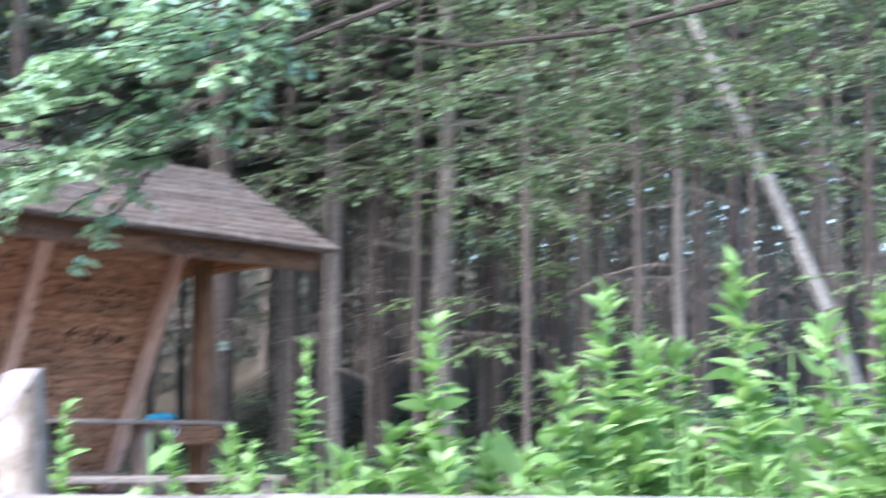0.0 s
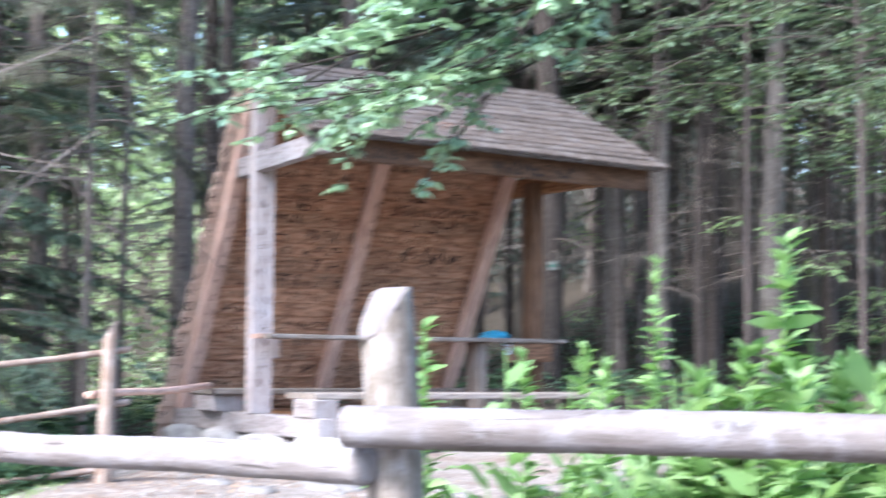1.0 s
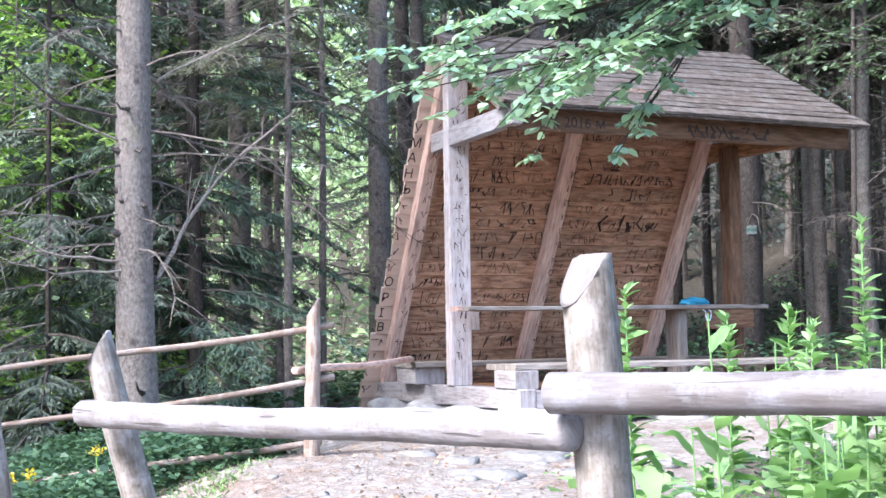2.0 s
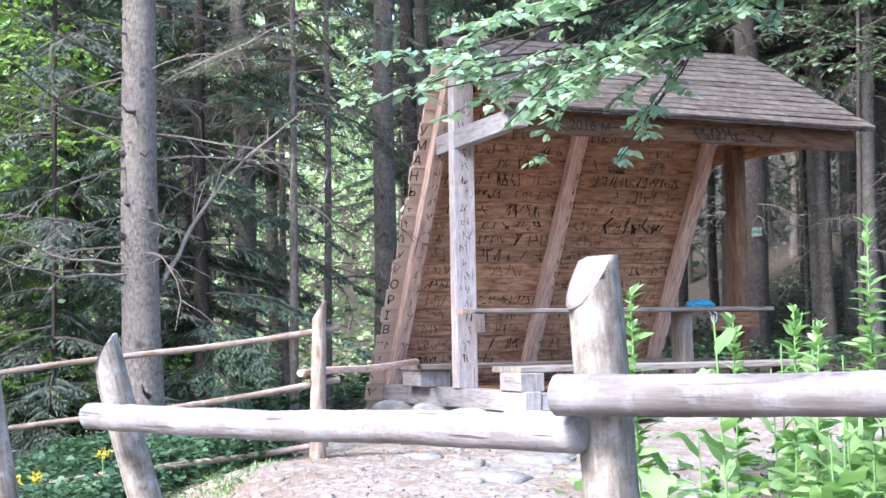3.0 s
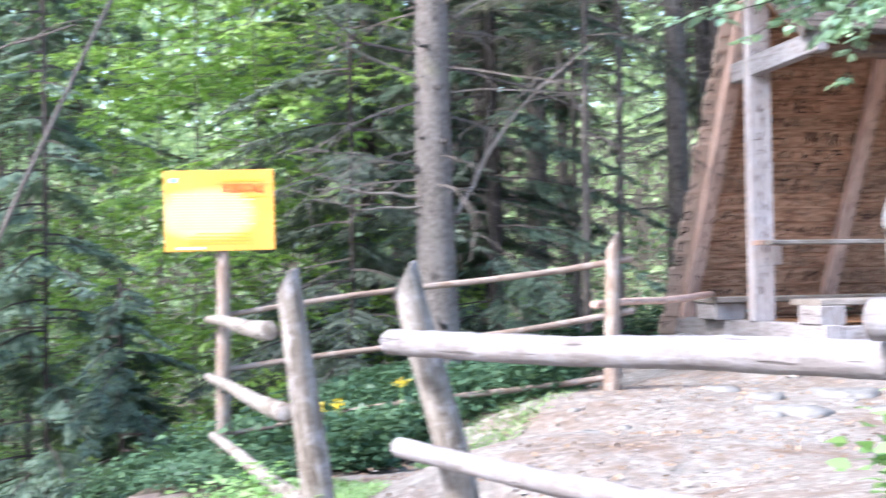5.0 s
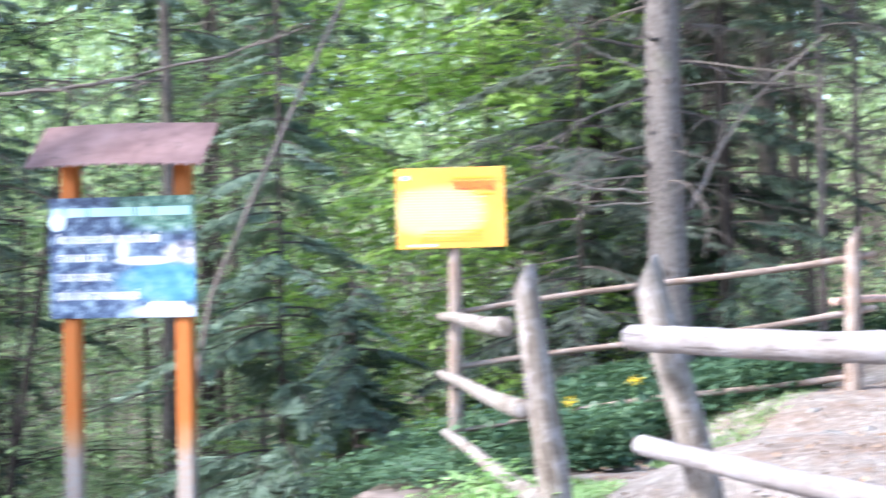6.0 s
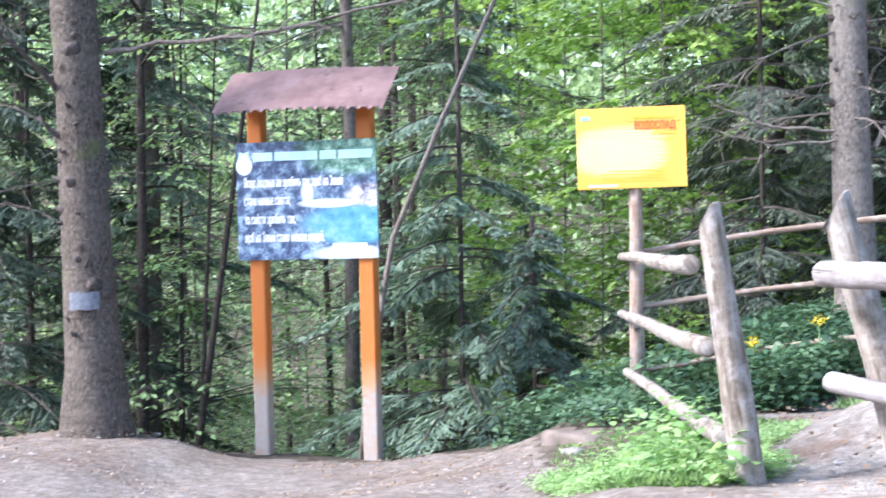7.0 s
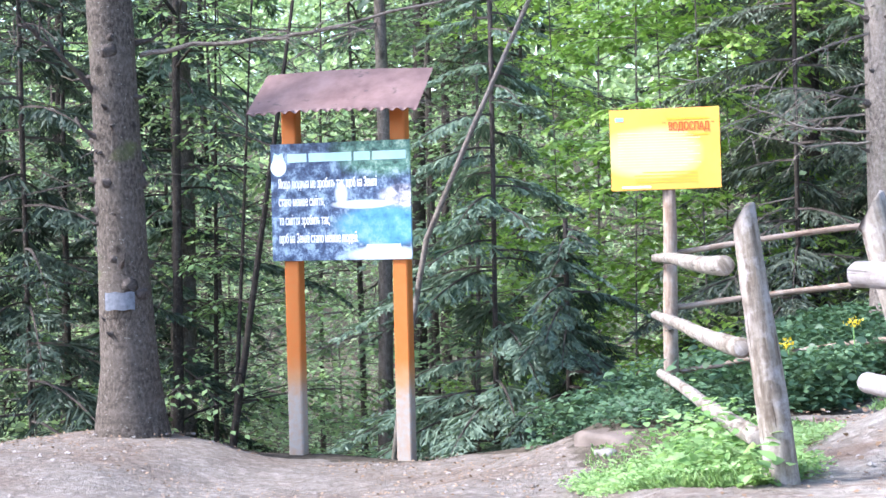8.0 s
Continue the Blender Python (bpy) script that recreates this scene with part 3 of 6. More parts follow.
def build_shelter():
    rng = random.Random(5)
    hut = thing("picnic_shelter", "open wooden A-frame picnic shelter with scribbled brown plank wall", "shelter", at=HUT)
    hut_w = HUT_W
    short = 0.27  # by how much the roof narrows from the eave to the ridge
    lift = Vector((-0.09, 0, 0.07))  # the eave is higher and reaches farther out at its open end

    def one(name, p0, p1, wide, thick, mat, up=(0, 0, 1), label="", edge=0.008, parent=hut, off=None, steps=3, wander=0.002):
        pc = Pieces()
        pc.plank(p0, p1, wide, thick, up, edge, steps, wander, rng, off)
        return part(name, pc, mat, parent, label)

    grey = "grey weathered beam"
    # sills: two along the sides, one in front, one at the back
    for u in (0.0, hut_w):
        one("sill_beam", (u, V_BACK + 0.02, 0.085), (u, -0.08, 0.085), 0.15, 0.17, GREY_BEAM, label=grey)
    one("sill_beam", (0.08, 0.0, 0.083), (hut_w - 0.08, 0.0, 0.083), 0.15, 0.15, GREY_BEAM, label=grey)
    one("sill_beam", (0.08, 2.74, 0.083), (hut_w - 0.08, 2.74, 0.083), 0.15, 0.15, GREY_BEAM, label=grey)
    # floor boards
    v = 0.16
    while v < 2.6:
        one("floor_board", (0.08, v, 0.15), (hut_w - 0.08, v, 0.15), 0.17, 0.03, PLANK)
        v += 0.176
    # posts, carrying the ties and the ridge
    one("post", (0.0, V_POST, 0.17), (0.0, V_POST, 3.0), 0.20, 0.12, BEAM, (0, 1, 0), label="light weathered timber post")
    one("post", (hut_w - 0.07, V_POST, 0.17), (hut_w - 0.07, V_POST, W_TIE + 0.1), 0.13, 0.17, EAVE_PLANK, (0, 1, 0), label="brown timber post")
    one("tie_beam", (-0.04, 1.60, W_TIE + 0.075), (-0.06, V_FRONT + 0.03, W_TIE + 0.13), 0.10, 0.17, GREY_BEAM)
    one("tie_beam", (hut_w + 0.02, back_v(W_TIE) - 0.02, W_TIE + 0.09), (hut_w + 0.02, 0.08, W_TIE + 0.09), 0.10, 0.17, PLANK)
    # sloping rafters of the back
    for u in (-0.02, hut_w / 2 - 0.06, hut_w - 0.08):
        lo, hi = 0.17, 3.12
        one("rafter", (u, back_v(lo) - 0.10, lo), (u, back_v(hi) - 0.10, hi), 0.13, 0.11, RAFTER, (0, 1, 0.4))
        one("front_rafter", (u, V_RIDGE - 0.05, W_RIDGE - 0.14), (u, V_EAVE + 0.19, W_EAVE + 0.03), 0.09, 0.11, PLANK)
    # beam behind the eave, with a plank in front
    one("eave_beam", (-0.06, V_EAVE + 0.16, W_EAVE - 0.03), (hut_w + OVER - 0.12, V_EAVE + 0.16, W_EAVE - 0.09), 0.05, 0.20, EAVE_PLANK, label="brown eave plank with the roof's shade in its colour, scribbled on")
    one("ridge_beam", (-0.14, V_RIDGE, W_RIDGE - 0.16), (hut_w + OVER - short - 0.05, V_RIDGE, W_RIDGE - 0.16), 0.10, 0.13, RAFTER)
    # the back: planks across the rafters, ends standing out at the side
    slope = Vector((0, V_TOP - V_BACK, W_RIDGE)).normalized()
    out = Vector((0, W_RIDGE, V_BACK - V_TOP)).normalized()
    length = math.hypot(V_BACK - V_TOP, W_RIDGE)
    s, wide = -0.12, 0.0
    ink, faint = Pieces(), Pieces()
    ends = []
    while s < length - 0.3:
        wide = rng.uniform(0.135, 0.19)
        mid = Vector((0, V_BACK, 0)) + slope * (s + wide / 2)
        over = rng.uniform(0.21, 0.25) - 0.05 * s / length
        one("wall_plank", mid + Vector((-over, 0, 0)), mid + Vector((hut_w - 0.02 + rng.uniform(-0.015, 0.015), 0, 0)), wide + 0.006, 0.026, WALL_PLANK, (out - slope * 0.15).normalized(), edge=0.006, off=0.0)
        inner = mid - out * 0.026
        ends.append((inner + Vector((-over / 2 - 0.07, 0, 0)), wide))
        for lo_u, hi_u in ((0.12, hut_w / 2 - 0.1), (hut_w / 2 + 0.1, hut_w - 0.1)):
            u = lo_u + rng.uniform(0, 0.12)
            while u < hi_u - 0.2:
                w = min(rng.uniform(0.25, 0.75), hi_u - u)
                if rng.random() < 0.95:
                    tall = wide * rng.uniform(0.38, 0.72)
                    bold = rng.random() < 0.5
                    scribble(ink if bold else faint, inner + Vector((u, 0, 0)) - slope * (tall / 2), (1, 0, 0), slope, -out, w, tall, rng, 0.011 if bold else 0.006)
                u += w + rng.uniform(0.03, 0.2)
        s += wide
    # one bold line in the far bay
    scribble(ink, Vector((1.93, V_BACK, 0)) + slope * 1.86 - out * 0.027, (1, 0, 0), slope, -out, 0.68, 0.16, rng, 0.022)
    tagged(part("dark_writing", ink, INK, hut, "dark marker scribbles on the planks"), kind="stuff")
    tagged(part("faint_writing", faint, CARVED, hut, "faint brown scribbles on the planks"), kind="stuff")
    # single letters on the plank ends
    turn = Matrix((Vector((1, 0, 0)), slope, -out)).transposed().to_4x4()
    for k, ch in zip((18, 17, 16, 15, 14, 8, 7, 6, 5), "УМАНЬОРІВ"):
        if k < len(ends):
            letters(ch, 0.13, INK, hut, Matrix.Translation(ends[k][0] - out * 0.002) @ turn)
    marks = Pieces()
    for k in (1, 2, 3, 4, 9, 10, 11, 12, 13):
        c = ends[k][0]
        scribble(marks, c - slope * 0.03 - Vector((0.05, 0, 0)), (1, 0, 0), slope, -out, 0.09, 0.07, rng, 0.009)
    tagged(part("plank_end_writing", marks, INK, hut), kind="stuff")
    # scratches along the posts and rafters
    post_marks = Pieces()
    for w in np.arange(0.4, 2.9, 0.12):
        scribble(post_marks, (-0.06 + rng.uniform(0, 0.06), V_POST - 0.06, w), (1, 0, 0), (0, 0, 1), (0, -1, 0), 0.05, 0.06, rng, 0.006)
    for u in (0.0, hut_w / 2, hut_w):
        for w in np.arange(0.4, 3.0, 0.13):
            scribble(post_marks, (u - 0.035, back_v(w) - 0.165, w), (1, 0, 0), slope, (0, -1, -0.4), 0.05, 0.06, rng, 0.006)
    tagged(part("post_writing", post_marks, CARVED, hut), kind="stuff")
    # the front roof: overlapping boards
    r_slope = Vector((0, V_EAVE - V_RIDGE, W_EAVE - W_RIDGE))
    r_len = r_slope.length + 0.04
    r_slope.normalize()
    r_out = Vector((0, r_slope.z, -r_slope.y))
    if r_out.z < 0:
        r_out = -r_out
    rows = 13
    for k in range(rows + 1):
        at = Vector((0, V_RIDGE, W_RIDGE)) + r_slope * (r_len * k / rows)
        # boards added under the joints, with the joints' shade in their colour
        if k not in (0, rows):
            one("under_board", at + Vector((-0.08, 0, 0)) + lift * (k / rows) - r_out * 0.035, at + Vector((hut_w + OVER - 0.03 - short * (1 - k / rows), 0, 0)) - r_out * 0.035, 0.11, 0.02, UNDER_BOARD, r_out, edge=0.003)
    for k in range(rows):
        at = Vector((0, V_RIDGE, W_RIDGE)) + r_slope * (r_len * (k + 0.5) / rows)
        tilt = (r_out - r_slope * rng.uniform(0.05, 0.11)).normalized()
        trim = rng.uniform(-0.012, 0.012)
        one("roof_board", at + Vector((-0.1 + trim, 0, 0)) + lift * ((k + 0.5) / rows) + r_out * 0.02, at + Vector((hut_w + OVER + trim - short * (1 - (k + 0.5) / rows), 0, 0)) + r_out * 0.02, r_len / rows + 0.004, 0.03, ROOF_BOARD, tilt, edge=0.004, steps=22, wander=0.004)
    # frayed board edges along the eave
    fray = Pieces()
    low = Vector((0, V_EAVE, W_EAVE)) + r_slope * 0.045
    u = -0.17
    while u < hut_w + OVER - 0.02:
        low.z = W_EAVE + r_slope.z * 0.045 + lift.z * (1 - (u + 0.19) / (hut_w + OVER + 0.19))
        drop = rng.uniform(0.004, 0.022)
        b = len(fray.v)
        for du, dz in ((0, 0.0), (0.022, 0.0), (0.02, -drop), (0.004, -drop * rng.uniform(0.5, 1))):
            fray.v.append(low + Vector((u + du, -0.001, dz + 0.004)))
        for du, dz in ((0, 0.0), (0.022, 0.0), (0.02, -drop), (0.004, -drop * 0.8)):
            fray.v.append(low + Vector((u + du, 0.006, dz + 0.004)))
        for q in ((0, 1, 2, 3), (7, 6, 5, 4), (3, 2, 6, 7), (0, 3, 7, 4), (1, 5, 6, 2)):
            fray.face(tuple(b + i for i in q), ((0, 0), (0, 0.02), (0.02, 0.02), (0.02, 0)))
        u += rng.uniform(0.018, 0.03)
    part("frayed_edge", fray, ROOF_BOARD, hut, "frayed lower edge of the roof boards")
    # dry leaves caught on the boards
    debris = []
    for _ in range(150):
        at = Vector((1.30 + rng.gauss(0, 0.13), V_RIDGE, W_RIDGE)) + r_slope * (r_len * min(0.98, max(0.3, 0.74 + rng.gauss(0, 0.03)))) + r_out * rng.uniform(0.045, 0.06)
        d = (Vector((rng.uniform(-1, 1), 0, 0)) + r_slope * rng.uniform(-1, 1) + r_out * rng.uniform(-0.1, 0.4)).normalized()
        debris.append((at, d, rng.uniform(0.02, 0.05)))
    cards = leaves_at(np.array([tuple(q[0]) for q in debris]), np.array([tuple(q[1]) for q in debris]), np.array([tuple(r_out)] * len(debris)), np.array([q[2] for q in debris]), np.array([q[2] * 0.5 for q in debris]), 0.2, 6)
    thing("fallen_leaves", "reddish dry leaves caught on the shelter roof", "leaves", kind="stuff", at=HUT, data=card_mesh("fallen_leaves", cards, leaf("dry_roof_leaves", (0.10, 0.05, 0.035), (0.19, 0.10, 0.07), (0.30, 0.19, 0.14), 0.1, 0.8)))
    one("ridge_cap", (-0.12, V_RIDGE + 0.05, W_RIDGE - 0.012), (hut_w + OVER - short, V_RIDGE + 0.05, W_RIDGE - 0.012), 0.13, 0.03, ROOF_BOARD, (0, 0.8, 0.5))
    # barge board down the side of the front roof
    one("barge_board", Vector((-0.11, V_RIDGE - 0.05, W_RIDGE - 0.05)), Vector((-0.19, V_EAVE + 0.02, W_EAVE + 0.035)), 0.025, 0.09, ROOF_BOARD)
    # marks on the plank under the eave
    eave_marks = Pieces()
    face = V_EAVE + 0.135
    letters("106 2016 м", 0.13, INK, hut, Matrix.Translation((0.52, face - 0.002, W_EAVE - 0.06)) @ Matrix.Rotation(radians(90), 4, "X"))
    scribble(eave_marks, (1.65, face, W_EAVE - 0.13), (1, 0, 0), (0, 0, 1), (0, -1, 0), 0.8, 0.09, rng, 0.02)
    tagged(part("eave_writing", eave_marks, INK, hut), kind="stuff")
    # bracket under the table plank at the post
    one("bracket", (0.12, V_POST - 0.03, 0.812), (0.12, V_POST - 0.03, 0.65), 0.12, 0.05, BEAM, (0, 1, 0))

    # things inside
    def inside_thing(name, label, cat):
        return thing(name, label, cat, at=HUT)

    table = inside_thing("picnic_table", "long narrow plank table of worn grey wood inside the shelter", "table")
    for k, v in enumerate((V_POST - 0.22, V_POST - 0.38)):
        one("tabletop_plank", (-0.15 + 0.04 * k, v, 0.835), (hut_w + 0.02, v, 0.835), 0.155, 0.04, BENCH_WOOD if k else RAFTER, parent=table)
    one("table_leg", (hut_w - 0.85, V_POST - 0.24, 0.165), (hut_w - 0.85, V_POST - 0.24, 0.815), 0.22, 0.1, BENCH_WOOD, (1, 0, 0), parent=table)
    one("table_leg", (hut_w / 2 - 0.25, V_POST - 0.24, 0.165), (hut_w / 2 - 0.25, V_POST - 0.24, 0.815), 0.1, 0.1, UNDER_BOARD, (1, 0, 0), parent=table)
    one("apron", (hut_w - 0.66, V_POST - 0.43, 0.715), (hut_w - 0.14, V_POST - 0.43, 0.73), 0.025, 0.17, EAVE_PLANK, parent=table, label="orange-brown board below the tabletop")
    for name, v0, lead in (("front_bench", 0.27, -0.07), ("back_bench", 2.02, -0.2)):
        b = inside_thing("bench", "low bench of thick grey weathered planks on block legs", "bench")
        tagged(b, group="benches of the shelter")
        for dv in (-0.14, 0.14):
            one("seat_plank", (lead, v0 + dv, 0.345), (hut_w + 0.02, v0 + dv, 0.345), 0.27, 0.05, BENCH_WOOD, parent=b)
        for u in (0.12, hut_w - 0.14):
            if u < 1:
                end = (v0 - 0.30, v0 + 0.08, 0.02, 0.22) if v0 < 1 else (v0 - 0.20, v0 + 0.24, -0.03, 0.30)
                one("bench_leg", (end[2], end[0], 0.245), (end[2], end[1], 0.245), end[3], 0.15, GREY_BEAM, parent=b, label="thick grey end block")
            else:
                one("bench_leg", (u, v0 - 0.25, 0.243), (u, v0 + 0.25, 0.243), 0.16, 0.155, BENCH_WOOD, parent=b)
    # foundation stones
    for k, (u, v, r) in enumerate(((-0.02, 2.65, 0.17), (0.0, 1.75, 0.2), (-0.03, 0.9, 0.19), (0.08, 0.0, 0.2), (hut_w / 2, 0.02, 0.18), (hut_w, 0.0, 0.2), (hut_w, 2.6, 0.2))):
        at = HUT @ Vector((u, v, 0))
        rock("foundation_stone", (at.x, at.y, 0.957 - 0.085), (r * 1.35, r * 1.2, 0.105), 20 + k, "pale grey flat stone under the shelter sill", "stones under the sill")
    return hut


SILL_STONE = plain("chalky_stone", (0.36, 0.34, 0.325), 0.9, 0.2, 0.3, 9.0)
STONE = plain("pale_stone", (0.20, 0.187, 0.176), 0.9, 0.2, 0.4, 14.0)


BROWN_STONE = plain("brownish_stone", (0.15, 0.12, 0.105), 0.9, 0.2, 0.3, 6.0)


def rock_mesh(name, size, seed, mat, detail=3):
    bm = bmesh.new()
    bmesh.ops.create_icosphere(bm, subdivisions=detail, radius=1.0)
    for v in bm.verts:
        n = noise.fractal(v.co * 1.3 + Vector((seed * 3.1, 0, seed)), 1.0, 2.0, 3)
        k = 1 + 0.28 * n
        c = Vector((max(-0.8, min(0.8, v.co.x)), max(-0.8, min(0.8, v.co.y)), max(-0.75, min(0.75, v.co.z)))) * k
        v.co = (c.x * size[0] * 1.2, c.y * size[1] * 1.2, c.z * size[2] * 1.3)
    me = bpy.data.meshes.new(name)
    bm.to_mesh(me)
    bm.free()
    me.polygons.foreach_set("use_smooth", np.ones(len(me.polygons), dtype=bool))
    me.materials.append(mat)
    return me


def rock(name, at, size, seed, label, group=""):
    return thing(name, label, "stone", group, at=at, data=rock_mesh(name, size, seed, SILL_STONE if "sill" in group else BROWN_STONE if seed == 63 else STONE))


build_shelter()


def cloth_bag():
    bm = bmesh.new()
    bmesh.ops.create_icosphere(bm, subdivisions=4, radius=1.0)
    for v in bm.verts:
        n = noise.fractal(v.co * 2.4, 0.8, 2.1, 4)
        ridge = abs(noise.noise(v.co * 4.0))
        k = 1 + 0.22 * n - 0.12 * ridge
        v.co = (v.co.x * 0.14 * k, v.co.y * 0.10 * k, max(v.co.z, -0.6) * 0.05 * k)
    me = bpy.data.meshes.new("plastic_bag")
    bm.to_mesh(me)
    bm.free()
    me.polygons.foreach_set("use_smooth", np.ones(len(me.polygons), dtype=bool))
    me.materials.append(plain("blue_plastic", (0.03, 0.27, 0.42), 0.35, 0.5))
    bag = thing("plastic_bag", "crumpled bright blue plastic bag on the table", "bag", at=HUT @ Matrix.Translation((2.27, V_POST - 0.26, 0.877)), data=me)
    strap = Pieces()
    pts = [Vector((0.02 + 0.03 * math.cos(a), -0.19, -0.1 - 0.07 * math.sin(a))) for a in np.linspace(-0.2, 3.34, 10)]
    strap.tube([Vector((0.04, -0.08, -0.02))] + pts + [Vector((-0.02, -0.08, -0.02))], [0.006] * 12, 6)
    part("handle_loop", strap, plain("pale_blue_plastic", (0.5, 0.6, 0.75), 0.4), bag, "pale blue hanging handle")


cloth_bag()


# ---- fences ----
def bent(p0, p1, steps, sag, seed):
    rng = random.Random(seed)
    p0, p1 = Vector(p0), Vector(p1)
    a, b = rng.uniform(-1, 1), rng.uniform(-1, 1)
    side = (p1 - p0).cross(Vector((0, 0, 1))).normalized()
    out = []
    for i in range(steps + 1):
        t = i / steps
        w = math.sin(math.pi * t)
        out.append(p0.lerp(p1, t) + Vector((0, 0, sag * a * w + sag * 0.5 * math.sin(7 * t + b))) + side * (sag * b * w))
    return out


def log_rail(name, p0, p1, r0, r1, mat, parent, seed, sag=0.012, sides=16):
    pc = Pieces()
    pts = bent(p0, p1, 64, sag, seed)
    rng = random.Random(seed + 99)
    radii = [(r0 + (r1 - r0) * i / 64) * (1 + rng.uniform(-0.012, 0.012)) for i in range(65)]
    axis = (pts[-1] - pts[0]).normalized()
    pts = [pts[0] - axis * r0 * 0.18] + pts + [pts[-1] + axis * r1 * 0.18]
    radii = [radii[0] * 0.72] + radii + [radii[-1] * 0.72]
    pc.tube(pts, radii, sides, True, 0.075, 1.0)
    return part(name, pc, mat, parent, smooth=True)


def log_post(name, foot, top, r0, r1, mat, parent, cut_dir, cut_deep, blunt, seed, bow=0.0, sides=20):
    """A post whose top is sawn off at a slant: cut_dir is the level direction in which the cut falls, blunt the part left flat."""
    foot, top = Vector(foot), Vector(top)
    d = Vector((cut_dir[0], cut_dir[1], 0)).normalized()
    rng = random.Random(seed)
    pc = Pieces()
    n = 20
    pts, radii = [], []
    side = Vector((d.y, -d.x, 0))
    for i in range(n + 1):
        t = i / n
        pts.append(foot.lerp(top, t) + d * (bow * math.sin(math.pi * min(1, t * 1.1)) ** 2))
        radii.append((r0 + (r1 - r0) * t) * (1 + rng.uniform(-0.02, 0.02)))
    steep = cut_deep / (2 * r1)

    def cut(q):
        off = (q - pts[-1]).dot(d) - (-r1 + blunt)
        lid = top.z - max(0.0, off) * steep
        return Vector((q.x, q.y, min(q.z, lid)))

    extra = [pts[-1] - (pts[-1] - pts[-2]) * k for k in (0.75, 0.5, 0.25)]
    pts_all = pts[:-1] + extra + [pts[-1]]
    rad_all = radii[:-1] + [radii[-1]] * 4
    pc.tube(pts_all, rad_all, sides, False, 0.06, 1.0, cut=cut)
    ring = len(pc.v) - sides
    c = pts[-1]
    inner = []
    for f in (0.66, 0.33):
        row = []
        for k in range(sides):
            q = c.lerp(pc.v[ring + k], f)
            q.z = cut(Vector((q.x, q.y, 99))).z
            row.append(len(pc.v))
            pc.v.append(q)
        inner.append(row)
    mid = len(pc.v)
    pc.v.append(Vector((c.x, c.y, cut(Vector((c.x, c.y, 99))).z)))
    rows = [[ring + k for k in range(sides)]] + inner

    def uv(i):
        q = pc.v[i]
        return ((q - c).dot(side), (q - c).dot(d) + q.z)

    for a, b in zip(rows, rows[1:]):
        for k in range(sides):
            idx = (a[k], a[(k + 1) % sides], b[(k + 1) % sides], b[k])
            pc.face(idx, [uv(i) for i in idx], 1)
    for k in range(sides):
        idx = (inner[-1][k], inner[-1][(k + 1) % sides], mid)
        pc.face(idx, [uv(i) for i in idx], 1)
    me = pc.mesh(name, [mat, LOG_CUT])
    me.polygons.foreach_set("use_smooth", np.array([m == 0 for m in pc.mi]))
    ob = new(name, me)
    ob.parent = parent
    return ob


def build_fences():
    near = thing("log_fence", "thick peeled log fence with grey weathered rails and slant-cut posts", "fence", at=(0, 0, 0))
    log_post("fence_post", (-0.797, 3.262, 0.35), (-0.878, 3.240, 1.752), 0.070, 0.057, POST_WOOD, near, (-0.62, -0.78), 0.19, 0.045, 1)
    log_post("fence_post", (-2.60, 4.635, 0.35), (-2.855, 4.525, 1.612), 0.062, 0.05, POST_WOOD, near, (-0.9, -0.44), 0.17, 0.012, 2, -0.02)
    log_post("fence_post", (2.42, 2.69, 0.3), (2.40, 2.66, 1.72), 0.074, 0.066, POST_WOOD, near, (-0.75, -0.65), 0.1, 0.06, 3)
    log_rail("upper_rail", (-0.93, 3.122, 1.456), (2.55, 2.55, 1.474), 0.043, 0.05, LOG, near, 11, 0.008)
    log_rail("upper_rail", (-0.90, 3.165, 1.374), (-2.826, 4.407, 1.342), 0.041, 0.042, LOG, near, 12, 0.008)
    log_rail("lower_rail", (-0.868, 3.18, 0.985), (-2.87, 4.52, 0.985), 0.036, 0.034, LOG, near, 13, 0.008)
    log_rail("lower_rail", (-0.93, 3.13, 0.93), (2.55, 2.56, 0.9), 0.036, 0.04, LOG, near, 14, 0.008)
    side = thing("side_fence", "short log fence from the gate opening to the sign pole", "fence", at=(0, 0, 0))
    log_post("fence_post", (-3.735, 5.385, 0.3), (-3.868, 5.30, 1.60), 0.074, 0.05, POST_WOOD, side, (-0.85, -0.5), 0.15, 0.03, 4)
    for k, (a, b) in enumerate((((-6.266, 7.862, 1.311), (-3.93, 5.255, 1.345)), ((-6.274, 7.855, 0.957), (-3.88, 5.29, 1.012)), ((-6.254, 7.87, 0.59), (-3.83, 5.32, 0.646)))):
        log_rail("side_rail", a, b, 0.027, 0.043, POST_WOOD, side, 30 + k, 0.012)
    far = thing("pole_fence", "slender brown pole fence running to the shelter", "fence", at=(0, 0, 0))
    log_post("fence_post", (-4.288, 9.555, 0.6), (-4.262, 9.567, 1.83), 0.056, 0.046, POLE, far, (-0.8, -0.4), 0.15, 0.02, 5)
    rails = (((-6.22, 7.99, 1.34), (-4.17, 9.67, 1.648), 0.018, 0.022), ((-6.22, 7.985, 0.992), (-4.17, 9.67, 1.302), 0.018, 0.023), ((-6.2, 7.985, 0.596), (-4.25, 9.64, 0.885), 0.018, 0.022), ((-4.36, 9.47, 1.346), (-5.0, 13.45, 1.345), 0.025, 0.03))
    for k, (a, b, r0, r1) in enumerate(rails):
        log_rail("pole_rail", a, b, r0, r1, RAFTER if k == 3 else POLE, far, 50 + k, 0.02, 12)


build_fences()


